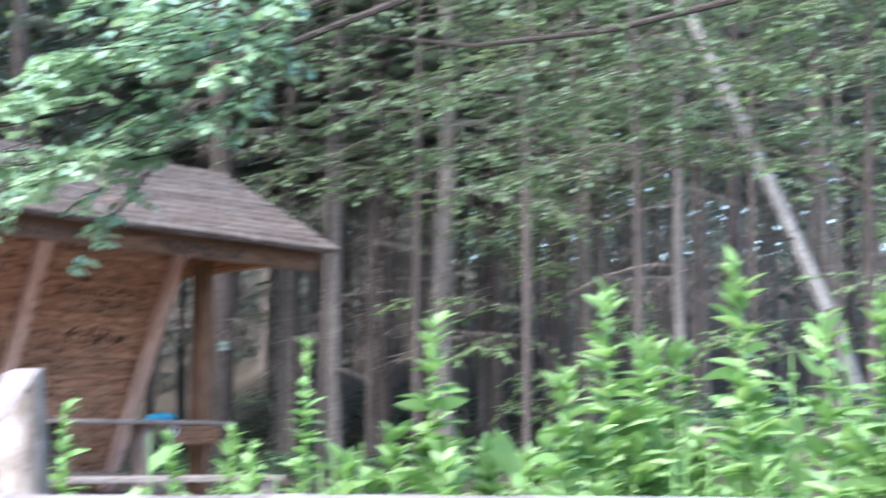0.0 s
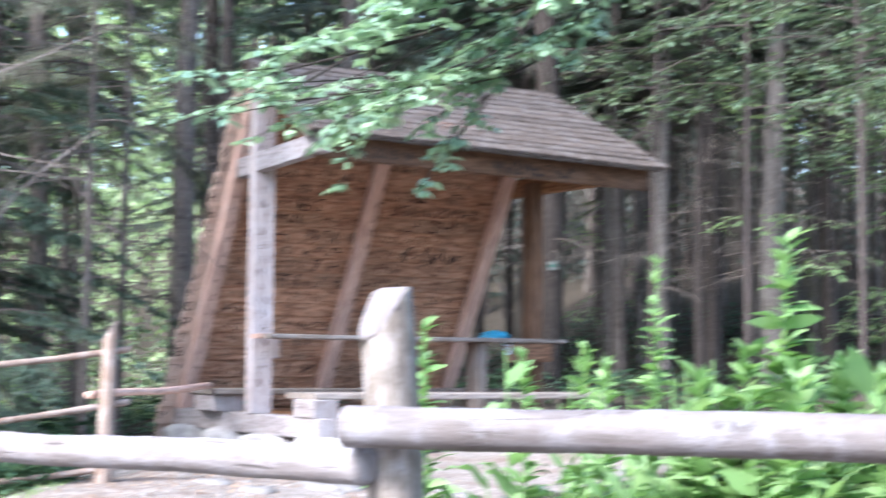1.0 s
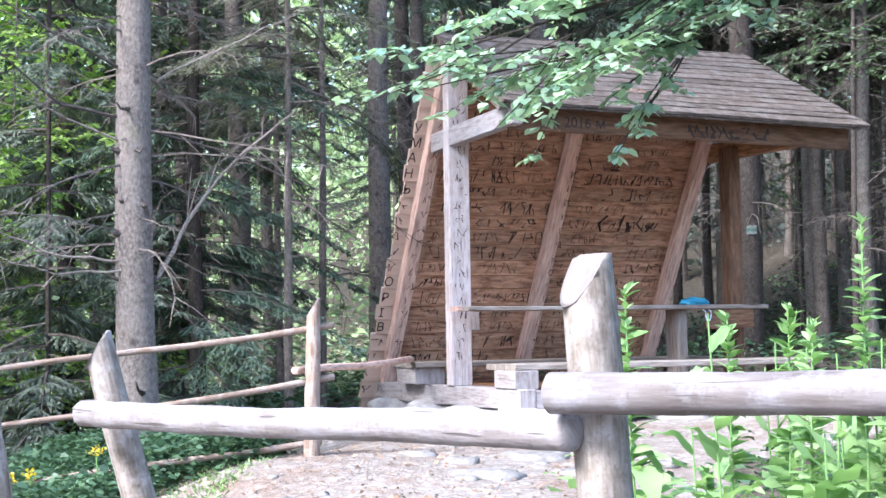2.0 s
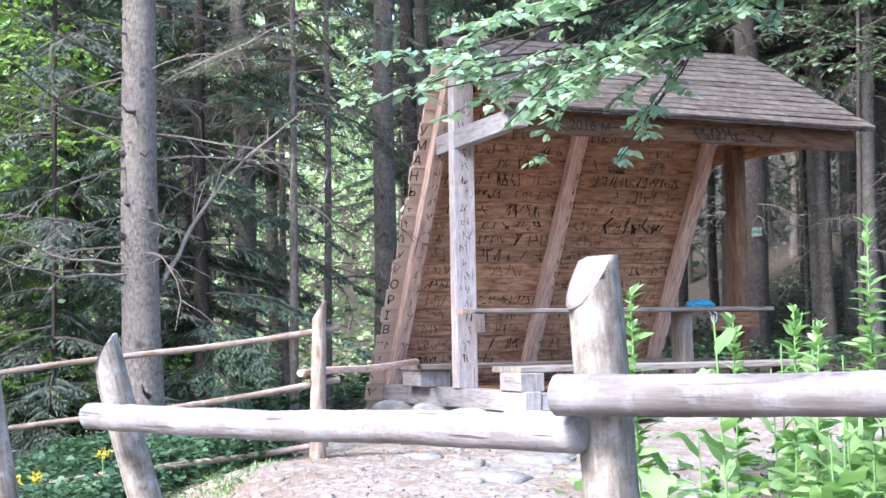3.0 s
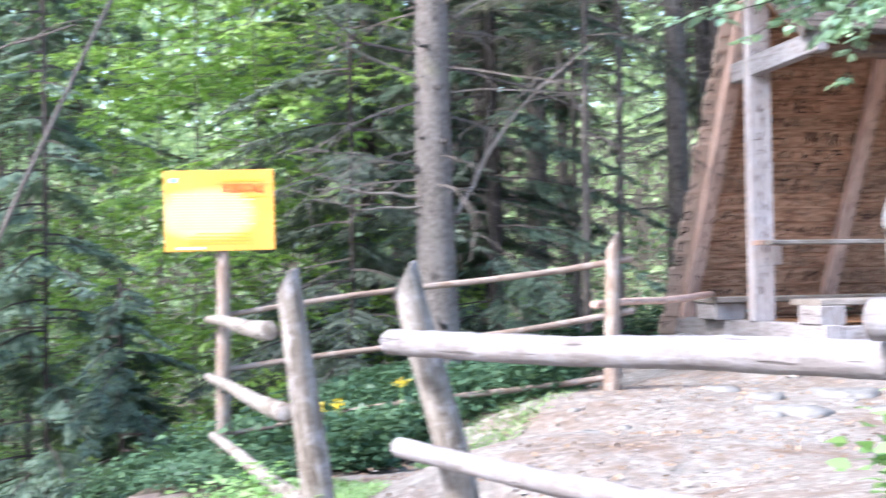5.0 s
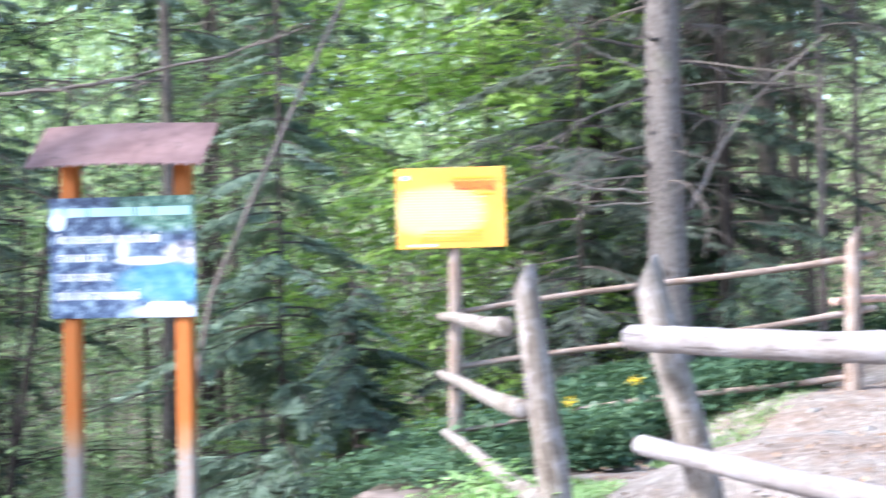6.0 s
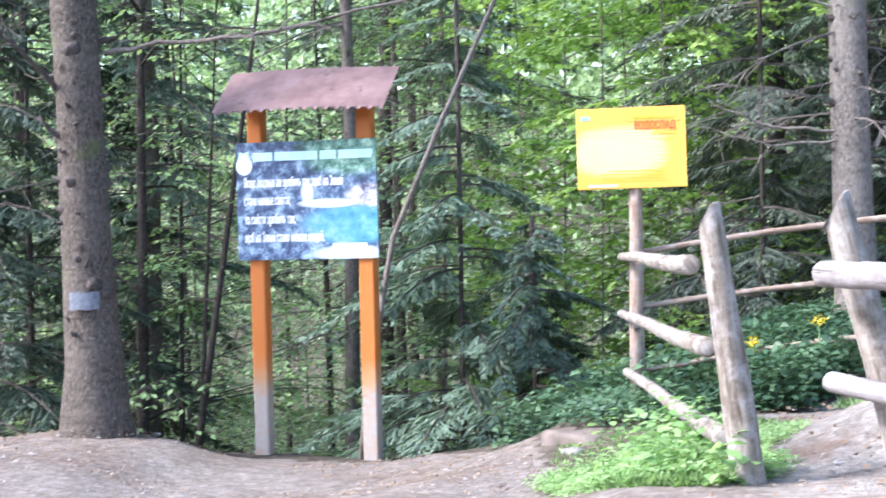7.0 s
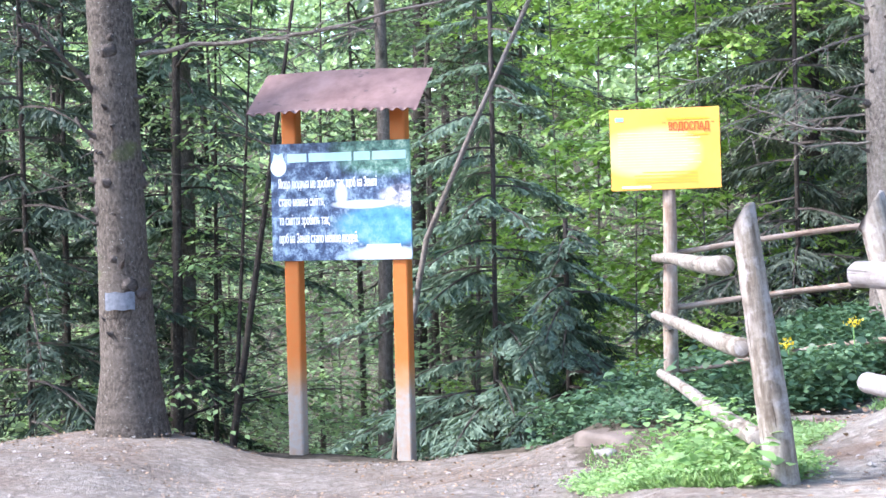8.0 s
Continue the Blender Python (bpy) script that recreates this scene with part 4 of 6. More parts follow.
# ---- signs ----
def flat_bar(pc, x0, z0, x1, z1, y, ragged=0.0, rng=random):
    b = len(pc.v)
    for x, z in ((x0, z0), (x1, z0), (x1, z1), (x0, z1)):
        pc.v.append(Vector((x, y, z)))
    pc.face((b, b + 1, b + 2, b + 3), ((x0, z0), (x1, z0), (x1, z1), (x0, z1)))


def words(pc, x0, x1, z, tall, y, rng):
    """A line of writing that cannot be read: one bar a word."""
    x = x0
    while x < x1 - tall:
        w = min(rng.uniform(1.5, 5.5) * tall, x1 - x)
        flat_bar(pc, x, z - tall / 2, x + w, z + tall / 2, y)
        x += w + 0.28 * tall


def text_line(text, x0, x1, z, tall, mat, parent, y, label="", heavy=0.0):
    """A line of writing on an upright panel, drawn to its width and height."""
    ob = letters(text, 1.0, mat, parent, Matrix.Identity(4), "lettering", 0.0, label)
    if heavy:
        bm = bmesh.new()
        for k in (-1, 0, 1):
            b2 = ob.data.copy()
            b2.transform(Matrix.Translation((k * heavy, 0, 0.001 * (k + 1))))
            bm.from_mesh(b2)
            bpy.data.meshes.remove(b2)
        bm.to_mesh(ob.data)
        bm.free()
    xs, ys = [v.co.x for v in ob.data.vertices], [v.co.y for v in ob.data.vertices]
    kx, ky = (x1 - x0) / (max(xs) - min(xs)), tall / 0.72
    ob.data.transform(Matrix.Translation((x0 - min(xs) * kx, -tall / 2, 0)) @ Matrix.Diagonal((kx, ky, 0.6, 1.0)) @ Matrix.Translation((0, 0.36, 0)))
    ob.matrix_local = Matrix.Translation((0, y, z)) @ Matrix.Rotation(radians(90), 4, "X")
    return ob


def build_yellow_sign():
    rng = random.Random(3)
    c = Vector((-6.21, 8.0, 0.0))
    right = Vector((0.541, 0.405, 0)).normalized()
    m = Matrix((right, Vector((-right.y, right.x, 0)), Vector((0, 0, 1)))).transposed().to_4x4()
    sign = thing("information_sign", "yellow information sign on a round grey wooden pole", "sign", at=Matrix.Translation((-6.208, 7.922, 0)) @ m)
    pole = Pieces()
    pole.tube([(0.0, 0.0, 0.25), (0.0, 0.0, 0.9), (0.012, 0.0, 1.5), (0.0, 0.0, 2.2)], [0.05, 0.046, 0.042, 0.038], 14, True, 0.04)
    part("pole", pole, POLE, sign, "grey-brown round pole", True)
    n = Nodes("yellow_print_with_sheen", 0.22, 0.6)
    v = n.coords((1, 1, 1), "Object")
    tone = n.noise(v, 3.0, 3.0)
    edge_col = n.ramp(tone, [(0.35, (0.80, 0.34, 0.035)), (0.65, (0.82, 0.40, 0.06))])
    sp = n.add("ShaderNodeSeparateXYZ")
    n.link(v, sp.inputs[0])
    # pale oval: the sky's sheen on the gloss, put into the print's colour
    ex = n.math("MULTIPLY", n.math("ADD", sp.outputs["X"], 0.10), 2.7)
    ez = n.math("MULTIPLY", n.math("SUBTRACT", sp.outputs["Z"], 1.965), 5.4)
    washed_out = n.math("ADD", n.math("ADD", n.math("MULTIPLY", ex, ex), n.math("MULTIPLY", ez, ez)), n.math("MULTIPLY_ADD", tone, 0.8, -0.4))
    n.colour(n.mix(n.ramp(washed_out, [(0.0, (0.95, 0.95, 0.95)), (0.45, (0.75, 0.75, 0.75)), (0.9, (0.1, 0.1, 0.1))]), edge_col, (0.87, 0.68, 0.33)))
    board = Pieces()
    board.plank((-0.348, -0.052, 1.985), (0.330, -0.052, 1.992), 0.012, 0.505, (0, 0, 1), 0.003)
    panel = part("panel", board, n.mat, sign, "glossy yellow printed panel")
    y = -0.0605
    red = plain("red_print", (0.55, 0.07, 0.02), 0.3)
    orange = plain("orange_print", (0.84, 0.40, 0.03), 0.3)
    pale = plain("pale_print", (0.88, 0.70, 0.36), 0.22, 0.6)
    text_line("ВОДОСПАД", 0.015, 0.265, 2.125, 0.052, red, panel, y, "red title word", 0.01)
    text_line('"', -0.022, -0.006, 2.142, 0.022, red, panel, y)
    text_line('"', 0.28, 0.296, 2.142, 0.022, red, panel, y)
    small = Pieces()
    words(small, 0.0, 0.27, 2.175, 0.012, y, rng)
    words(small, 0.12, 0.27, 2.075, 0.008, y, rng)
    for k in range(4):
        words(small, -0.20 + 0.05 * (k == 0), 0.19, 1.845 - 0.02 * k, 0.006, y, rng)
    tagged(part("small_print", small, orange, panel, "orange lines of small print"), kind="stuff")
    lines = Pieces()
    for k in range(13):
        words(lines, -0.30, 0.13 + 0.04 * (k % 3), 2.09 - 0.017 * k, 0.006, y, rng)
    tagged(part("text_block", lines, pale, panel, "pale lines of print"), kind="stuff")
    logo = Pieces()
    flat_bar(logo, -0.315, 2.165, -0.265, 2.19, y)
    part("logo_mark", logo, plain("blue_print", (0.25, 0.5, 0.75), 0.3), panel, "small blue mark")
    foot = Pieces()
    flat_bar(foot, -0.28, 1.748, -0.10, 1.762, y)
    part("white_strip", foot, plain("white_print", (0.9, 0.85, 0.6), 0.3), panel)


def build_info_board():
    rng = random.Random(8)
    left, right = Vector((-8.85, 7.045, 0)), Vector((-8.128, 7.415, 0))
    along = (right - left).normalized()
    m = Matrix.Translation(left) @ Matrix((along, Vector((-along.y, along.x, 0)), Vector((0, 0, 1)))).transposed().to_4x4()
    span = (right - left).length
    stand = thing("notice_board", "tall notice board on orange posts under a brown corrugated roof", "sign", at=m)
    n = Nodes("orange_post_paint", 0.55, 0.3)
    v = n.coords((1, 1, 1), "Object")
    sep = n.add("ShaderNodeSeparateXYZ")
    n.link(v, sep.inputs[0])
    up = n.math("ADD", sep.outputs["Z"], n.math("MULTIPLY_ADD", n.noise(v, 6.0, 5.0), 0.25, -0.12))
    bare = n.ramp(up, [(0.36, (0.36, 0.32, 0.29)), (0.50, (0.45, 0.23, 0.11)), (0.66, (0.50, 0.145, 0.03))])
    n.colour(n.mix(n.ramp(n.noise(v, 22.0, 4.0), [(0.4, (0, 0, 0)), (0.8, (0.5, 0.5, 0.5))]), bare, (0.42, 0.175, 0.05)))
    for x in (0.0, span):
        p = Pieces()
        p.plank((x, 0.06, -0.3), (x, 0.06, 2.52), 0.11, 0.11, (0, 1, 0), 0.01)
        part("post", p, n.mat, stand, "orange painted post, bare and grey at the foot")
    # printed panel: a photograph of a stream, as soft fields of colour
    pn = Nodes("printed_stream_picture", 0.3, 0.5)
    v = pn.coords((1, 1, 1), "Object")
    warp = pn.noise(v, 3.6, 5.0, 0.65)
    fine = pn.noise(v, 13.0, 5.0, 0.75)
    sx = pn.add("ShaderNodeSeparateXYZ")
    pn.link(v, sx.inputs[0])

    def blot(cx, cz, rx, rz, ragged, soft=0.5):
        dx = pn.math("MULTIPLY", pn.math("SUBTRACT", sx.outputs["X"], cx), 1 / rx)
        dz = pn.math("MULTIPLY", pn.math("SUBTRACT", sx.outputs["Z"], cz), 1 / rz)
        r2 = pn.math("ADD", pn.math("MULTIPLY", dx, dx), pn.math("MULTIPLY", dz, dz))
        r2 = pn.math("ADD", r2, pn.math("MULTIPLY_ADD", fine, ragged, -0.5 * ragged))
        return pn.ramp(r2, [(1 - soft, (1, 1, 1)), (1.0, (0, 0, 0))])

    col = pn.ramp(fine, [(0.36, (0.012, 0.018, 0.05)), (0.5, (0.07, 0.11, 0.20)), (0.64, (0.36, 0.48, 0.60))])
    green = pn.ramp(fine, [(0.38, (0.02, 0.06, 0.05)), (0.52, (0.14, 0.30, 0.22)), (0.66, (0.55, 0.68, 0.50))])
    col = pn.mix(blot(0.72, 2.08, 0.42, 0.20, 1.6), col, green)
    rocks = pn.ramp(fine, [(0.4, (0.06, 0.07, 0.12)), (0.6, (0.72, 0.68, 0.74))])
    col = pn.mix(blot(0.86, 1.76, 0.20, 0.09, 1.4), col, rocks)
    pool = pn.ramp(pn.mix(0.5, warp, fine), [(0.36, (0.03, 0.13, 0.30)), (0.5, (0.09, 0.29, 0.44)), (0.6, (0.22, 0.40, 0.44))])
    col = pn.mix(blot(0.72, 1.56, 0.42, 0.15, 0.9), col, pool)
    col = pn.mix(blot(0.70, 1.36, 0.32, 0.06, 1.8), col, (0.5, 0.56, 0.66))
    col = pn.mix(blot(0.55, 1.71, 0.24, 0.035, 1.0, 0.7), col, (0.84, 0.88, 0.93))
    col = pn.mix(blot(0.40, 1.785, 0.055, 0.09, 1.7, 0.8), col, (0.84, 0.88, 0.93))
    pn.colour(col)
    panel_p = Pieces()
    panel_p.plank((-0.13, -0.008, 1.735), (0.91, -0.008, 1.735), 0.02, 0.825, (0, 0, 1), 0.003)
    panel = part("panel", panel_p, pn.mat, stand, "printed panel with a blue stream picture and white writing")
    white = plain("white_print", (0.85, 0.86, 0.95), 0.35)
    cyan = plain("pale_cyan_print", (0.58, 0.88, 0.86), 0.35)
    y = -0.0205
    title = Pieces()
    words(title, 0.0, 0.88, 2.045, 0.06, y, rng)
    part("title_line", title, cyan, panel, "pale cyan title line")
    for z, x0, x1, text in ((1.862, -0.075, 0.665, "Якщо людина не зробить так, щоб на Землі"), (1.737, -0.075, 0.275, "стало менше сміття,"), (1.605, -0.075, 0.31, "то сміття зробить так,"), (1.478, -0.075, 0.52, "щоб на Землі стало менше людей.")):
        text_line(text, x0, x1, z, 0.07, white, panel, y, "line of white writing", 0.05)
    foot = Pieces()
    flat_bar(foot, 0.58, 1.345, 0.83, 1.43, y + 0.0005)
    part("white_mark", foot, white, panel, "white mark in the corner")
    disc = Pieces()
    base = len(disc.v)
    ring = [(0.06 * math.cos(a), 0.065 * math.sin(a)) for a in np.linspace(0, 2 * math.pi, 24, endpoint=False)]
    for a, b in ring:
        disc.v.append(Vector((-0.07 + a, y, 1.985 + b)))
    disc.face(tuple(range(24)), ring)
    part("round_mark", disc, plain("white_cyan_print", (0.75, 0.92, 0.95), 0.35), panel, "round white mark")
    drop = Pieces()
    for a, b in ((-0.115, 2.03), (-0.025, 2.03), (-0.04, 2.085), (-0.07, 2.07), (-0.10, 2.085)):
        drop.v.append(Vector((a, y - 0.001, b)))
    drop.face((0, 1, 2, 3, 4), ((0, 0), (1, 0), (1, 1), (0.5, 0.8), (0, 1)))
    part("cyan_mark", drop, cyan, panel, "small cyan crown of the mark")
    # corrugated roof, one slope to the front
    roof = Pieces()
    nu, waves = 132, 16
    lo_l, hi = Vector((-0.19, -0.29, 2.335)), Vector((0, 0.44, 0.315))
    wide = 1.25
    for side in (0, 1):
        for i in range(nu + 1):
            x = wide * i / nu
            for t in (0.0, 0.05, 1.0):
                bump = (0.012 if t == 0.0 else 0.0004) * math.sin(2 * math.pi * waves * i / nu)
                skew = -0.02 * t
                roof.v.append(lo_l + Vector((x + skew, 0, 0)) + hi * t + Vector((0, -0.58, 0.81)).normalized() * (bump + 0.004 * side) + Vector((0, 0, 0.012 * math.sin(3.1 * x))))
    n3 = (nu + 1) * 3
    for side in (0, 1):
        for i in range(nu):
            for j in (0, 1):
                a = side * n3 + i * 3 + j
                q = (a, a + 3, a + 4, a + 1)
                roof.face(q if side else q[::-1], ((i * 0.01, j * 0.3), (i * 0.01 + 0.01, j * 0.3), (i * 0.01 + 0.01, j * 0.3 + 0.3), (i * 0.01, j * 0.3 + 0.3)))
    for i in range(nu):
        for j in (0, 2):
            a = i * 3 + j
            roof.face((a, a + 3, a + 3 + n3, a + n3), ((0, 0), (0.01, 0), (0.01, 0.01), (0, 0.01)))
    rn = Nodes("faded_red_roof_sheet", 0.45, 0.4)
    v = rn.coords((1, 1, 1), "Object")
    base = rn.ramp(rn.noise(v, 5.0, 5.0, 0.65), [(0.3, (0.12, 0.065, 0.06)), (0.55, (0.20, 0.12, 0.11)), (0.75, (0.26, 0.17, 0.16))])
    rn.colour(rn.mix(rn.ramp(rn.noise(v, 9.0, 4.0), [(0.64, (0, 0, 0)), (0.7, (1, 1, 1))]), base, (0.09, 0.06, 0.055)))
    part("corrugated_roof", roof, rn.mat, stand, "faded reddish brown corrugated sheet with leaf debris")
    purlin = Pieces()
    purlin.plank((-0.1, 0.06, 2.50), (span + 0.08, 0.06, 2.50), 0.05, 0.05, (0, 0, 1))
    part("purlin", purlin, RAFTER, stand)


build_yellow_sign()
build_info_board()
for k, (x, y, a, b) in enumerate(((-3.02, 9.3, 0.24, 0.17), (-3.67, 9.92, 0.15, 0.12), (-2.95, 10.25, 0.26, 0.2), (-3.6, 7.7, 0.08, 0.06), (-2.5, 9.6, 0.16, 0.12), (-3.3, 9.7, 0.12, 0.09))):
    rock("ground_stone", (x, y, height(x, y) - 0.055), (a, b, 0.085), 80 + k, "pale flat stone bedded in the trodden yard", "stones in the yard")
stone_rng = random.Random(83)
for k in range(34):
    x, y, a = stone_rng.uniform(-4.4, -2.0), stone_rng.uniform(7.2, 11.6), stone_rng.uniform(0.025, 0.075)
    thing("ground_stone", "small pale stone bedded in the trodden yard", "stone", "stones in the yard", at=(x, y, height(x, y) - 0.012), data=rock_mesh("ground_stone", (a, a * stone_rng.uniform(0.6, 1), a * 0.55), 120 + k, STONE, 2))
rock("boulder", (-6.1, 7.2, 0.22), (0.22, 0.17, 0.09), 63, "rounded brownish boulder at the edge of the path")
rock("boulder", (-5.97, 6.98, 0.20), (0.085, 0.065, 0.035), 62, "small pale stone on the path edge")


# ---- trees ----
def trunk_pieces(r, tall, rng, lean=(0, 0), flare=0.35, sides=14, top_r=0.02):
    pc = Pieces()
    pts, radii = [], []
    n = 24
    a, b = rng.uniform(0, 6), rng.uniform(0, 6)
    for i in range(n + 1):
        t = (i / n) ** 1.6
        z = -0.4 + (tall + 0.4) * t
        pts.append(Vector((lean[0] * z + 0.25 * r * math.sin(z * 0.9 + a), lean[1] * z + 0.25 * r * math.sin(z * 0.7 + b), z)))
        radii.append(max(top_r, r * (1 - t) ** 0.8) * (1 + flare * math.exp(-max(z, 0) * 3.2)))
    pc.tube(pts, radii, sides, True, 0.06)
    return pc, pts, radii


def on_stem(pts, radii, z):
    for p, q, r, s in zip(pts, pts[1:], radii, radii[1:]):
        if p.z <= z <= q.z:
            t = (z - p.z) / max(1e-6, q.z - p.z)
            return p.lerp(q, t), r + (s - r) * t
    return pts[-1].copy(), radii[-1]


def dead_branches(pts, radii, lo, hi, count, rng, reach=(0.4, 1.6)):
    """Thin bare branches with side twigs."""
    pc = Pieces()
    for _ in range(count):
        z = rng.uniform(lo, hi)
        p, r = on_stem(pts, radii, z)
        ang = rng.uniform(0, 2 * math.pi)
        d = Vector((math.cos(ang), math.sin(ang), rng.uniform(-0.25, 0.25)))
        ln = rng.uniform(*reach) * (1.0 if rng.random() < 0.75 else 0.25)
        line = []
        q = p + Vector((d.x, d.y, 0)) * (r * 0.5)
        for i in range(6):
            line.append(q.copy())
            d = (d + Vector((rng.uniform(-0.15, 0.15), rng.uniform(-0.15, 0.15), rng.uniform(-0.2, 0.06)))).normalized()
            q = q + d * (ln / 5)
        r0 = rng.uniform(0.006, 0.013)
        pc.tube(line, [r0 * (1 - 0.15 * i) for i in range(6)], 4, False)
        for i in range(1, 6):
            for _k in range(3 if ln > 0.5 else 0):
                if rng.random() < 0.75:
                    e = (d + Vector((rng.uniform(-1, 1), rng.uniform(-1, 1), rng.uniform(-0.7, 0.4)))).normalized()
                    l2 = ln * rng.uniform(0.12, 0.35)
                    a = line[i]
                    pc.tube([a, a + e * l2 * 0.5, a + e * l2 + Vector((0, 0, -0.1 * l2))], [r0 * 0.45, r0 * 0.35, r0 * 0.2], 3, False)
    return pc


def stubs(tree, pts, radii, lo, hi, count, rng, size=1.0):
    """Short snapped branch ends with dark scars."""
    for _ in range(count):
        p, r = on_stem(pts, radii, rng.uniform(lo, hi))
        a = rng.uniform(0, 2 * math.pi)
        d = Vector((math.cos(a), math.sin(a), 0))
        pc = Pieces()
        s = rng.uniform(0.012, 0.026) * size
        q = p + d * (r * 0.9)
        e = d + Vector((rng.uniform(-0.5, 0.5), rng.uniform(-0.5, 0.5), rng.uniform(-0.3, 0.6)))
        ln = rng.choice((0.03, 0.04, 0.05, 0.16)) if size < 1.5 else 0.025
        pc.tube([q, q + d * 0.02, q + d * 0.02 + e * ln * 0.6, q + d * 0.02 + e * ln + Vector((0, 0, ln * 0.3))], [s * 1.6, s, s * 0.5, s * 0.3], 8, True, 0.1)
        part("branch_stub", pc, BARK_DARK, tree, "dark snapped branch stub", True)


def bare_limb(tree, line, r0, mat, seed, twigs=8):
    """One bare limb of a tree, through places of the world, with thin side twigs."""
    rng = random.Random(seed)
    at = tree.location
    pts = [Vector(p) - at for p in line]
    fine = []
    for a, b in zip(pts, pts[1:]):
        for k in range(4):
            fine.append(a.lerp(b, k / 4) + Vector((rng.uniform(-1, 1), rng.uniform(-1, 1), rng.uniform(-1, 1))) * 0.012)
    fine.append(pts[-1])
    pc = Pieces()
    n = len(fine)
    pc.tube(fine, [r0 * (1 - 0.75 * i / n) for i in range(n)], 7, False, 0.1)
    for _ in range(twigs):
        i = rng.randrange(n // 3, n - 1)
        d = (fine[i + 1] - fine[i]).normalized()
        e = (d + Vector((rng.uniform(-0.9, 0.9), rng.uniform(-0.9, 0.9), rng.uniform(-0.9, 0.6)))).normalized()
        ln = rng.uniform(0.12, 0.45)
        pc.tube([fine[i], fine[i] + e * ln * 0.5 + Vector((0, 0, 0.02)), fine[i] + e * ln - Vector((0, 0, 0.05 * ln))], [r0 * 0.3, r0 * 0.22, r0 * 0.12], 4, False)
    return part("bare_limb", pc, mat, tree, smooth=True)


def spruce_crown(pts, radii, lo, tall, boughs, rng, reach, fine_to=7.5, twigs=95, thick=0.021):
    """Boughs of flat hanging sprays round the stem, from lo to the top; the sprays grow coarser above fine_to."""
    out = []
    nr = np.random.RandomState(rng.randrange(1 << 30))
    wood_pc = Pieces()
    for k in range(boughs):
        t = (k + rng.random()) / boughs
        z = lo + (tall - lo) * t ** 1.1
        p, r = on_stem(pts, radii, min(z, tall - 0.05))
        ln = reach * (1 - 0.85 * ((z - lo) / (tall - lo)) ** 1.2) * rng.uniform(0.6, 1.15)
        ang = rng.uniform(0, 2 * math.pi)
        d = np.array([math.cos(ang), math.sin(ang), 0.0])
        s = np.linspace(0, 1, 7)
        line = np.array(p) + d * (s * ln)[:, None] + np.array([0, 0, 1.0]) * (ln * (0.10 * s - 0.42 * s ** 1.8))[:, None]
        wood_pc.tube([Vector(q) for q in line], [max(0.004, 0.014 * (1 - 0.8 * v)) for v in s], 4, False)
        fine = z < fine_to
        sidev = np.array([-d[1], d[0], 0.0])
        if fine:
            # a flat drooping fan: side twigs left and right, each feathered with short twiglets
            m = max(10, int(twigs * 0.5 * ln / reach))
            at = np.sort(nr.uniform(0.10, 1.0, m))
            base = np.stack([np.interp(at, s, line[:, i]) for i in range(3)], 1)
            sign = np.where(np.arange(m) % 2 == 0, 1.0, -1.0)[:, None]
            hang = rng.uniform(0.12, 0.55)
            along = unit(d * nr.uniform(0.55, 0.9, (m, 1)) + sidev * sign * nr.uniform(0.5, 0.9, (m, 1)) + np.array([0, 0, -1.0]) * nr.uniform(0.3, 1.5, (m, 1)) * hang)
            length = (0.10 + 0.34 * ln * (1.0 - at)) * nr.uniform(0.7, 1.15, m)
            out.append(leaves_at(base, along, nr.normal(size=(m, 3)) * 0.3 + np.array([0, 0, 1.0]), length, np.full(m, thick), 0.10, 4))
            for f in (0.12, 0.26, 0.4, 0.54, 0.68, 0.82):
                for turn in (-1.0, 1.0):
                    b2 = base + along * (length * f)[:, None] - np.array([0, 0, 1.0]) * (length * f * f * 0.1)[:, None]
                    across = unit(np.cross(along, np.array([0, 0, 1.0])))
                    a2 = along * 0.8 + across * turn * nr.uniform(0.4, 0.9, (m, 1)) + nr.normal(size=(m, 3)) * 0.15 - np.array([0, 0, 1.0]) * nr.uniform(0.0, 0.7, (m, 1))
                    l2 = np.clip(length * (1 - f) * 0.55, 0.045, 0.13) * nr.uniform(0.7, 1.2, m)
                    out.append(leaves_at(b2, a2, nr.normal(size=(m, 3)) * 0.5 + np.array([0, 0, 1.0]), l2, np.full(m, thick), 0.12, 4))
            continue
        m = max(8, int(34 * ln / reach))
        at = nr.uniform(0.12, 1.0, m) ** 0.8
        base = np.stack([np.interp(at, s, line[:, i]) for i in range(3)], 1)
        sign = nr.choice([-1.0, 1.0], m)[:, None]
        along = d * nr.uniform(0.3, 0.9, (m, 1)) + sidev * sign * nr.uniform(0.4, 1.1, (m, 1)) + np.array([0, 0, 1.0]) * nr.uniform(-0.9, -0.05, (m, 1))
        length = nr.uniform(0.16, 0.36, m) * (1.15 - 0.5 * at) * 1.7
        width = 0.09
        out.append(leaves_at(base, along, nr.normal(size=(m, 3)) * 0.5 + np.array([0, 0, 1.0]), length, np.full(m, width) * nr.uniform(0.8, 1.5, m), 0.12, 4))
        for f in (0.5,):
            b2 = base + unit(along) * (length * f)[:, None]
            a2 = along + nr.normal(size=(m, 3)) * 0.6 + np.array([0, 0, -0.45])
            out.append(leaves_at(b2, a2, nr.normal(size=(m, 3)), length * nr.uniform(0.35, 0.65, m), np.full(m, width * 0.9), 0.12, 4))
    return np.concatenate(out), wood_pc


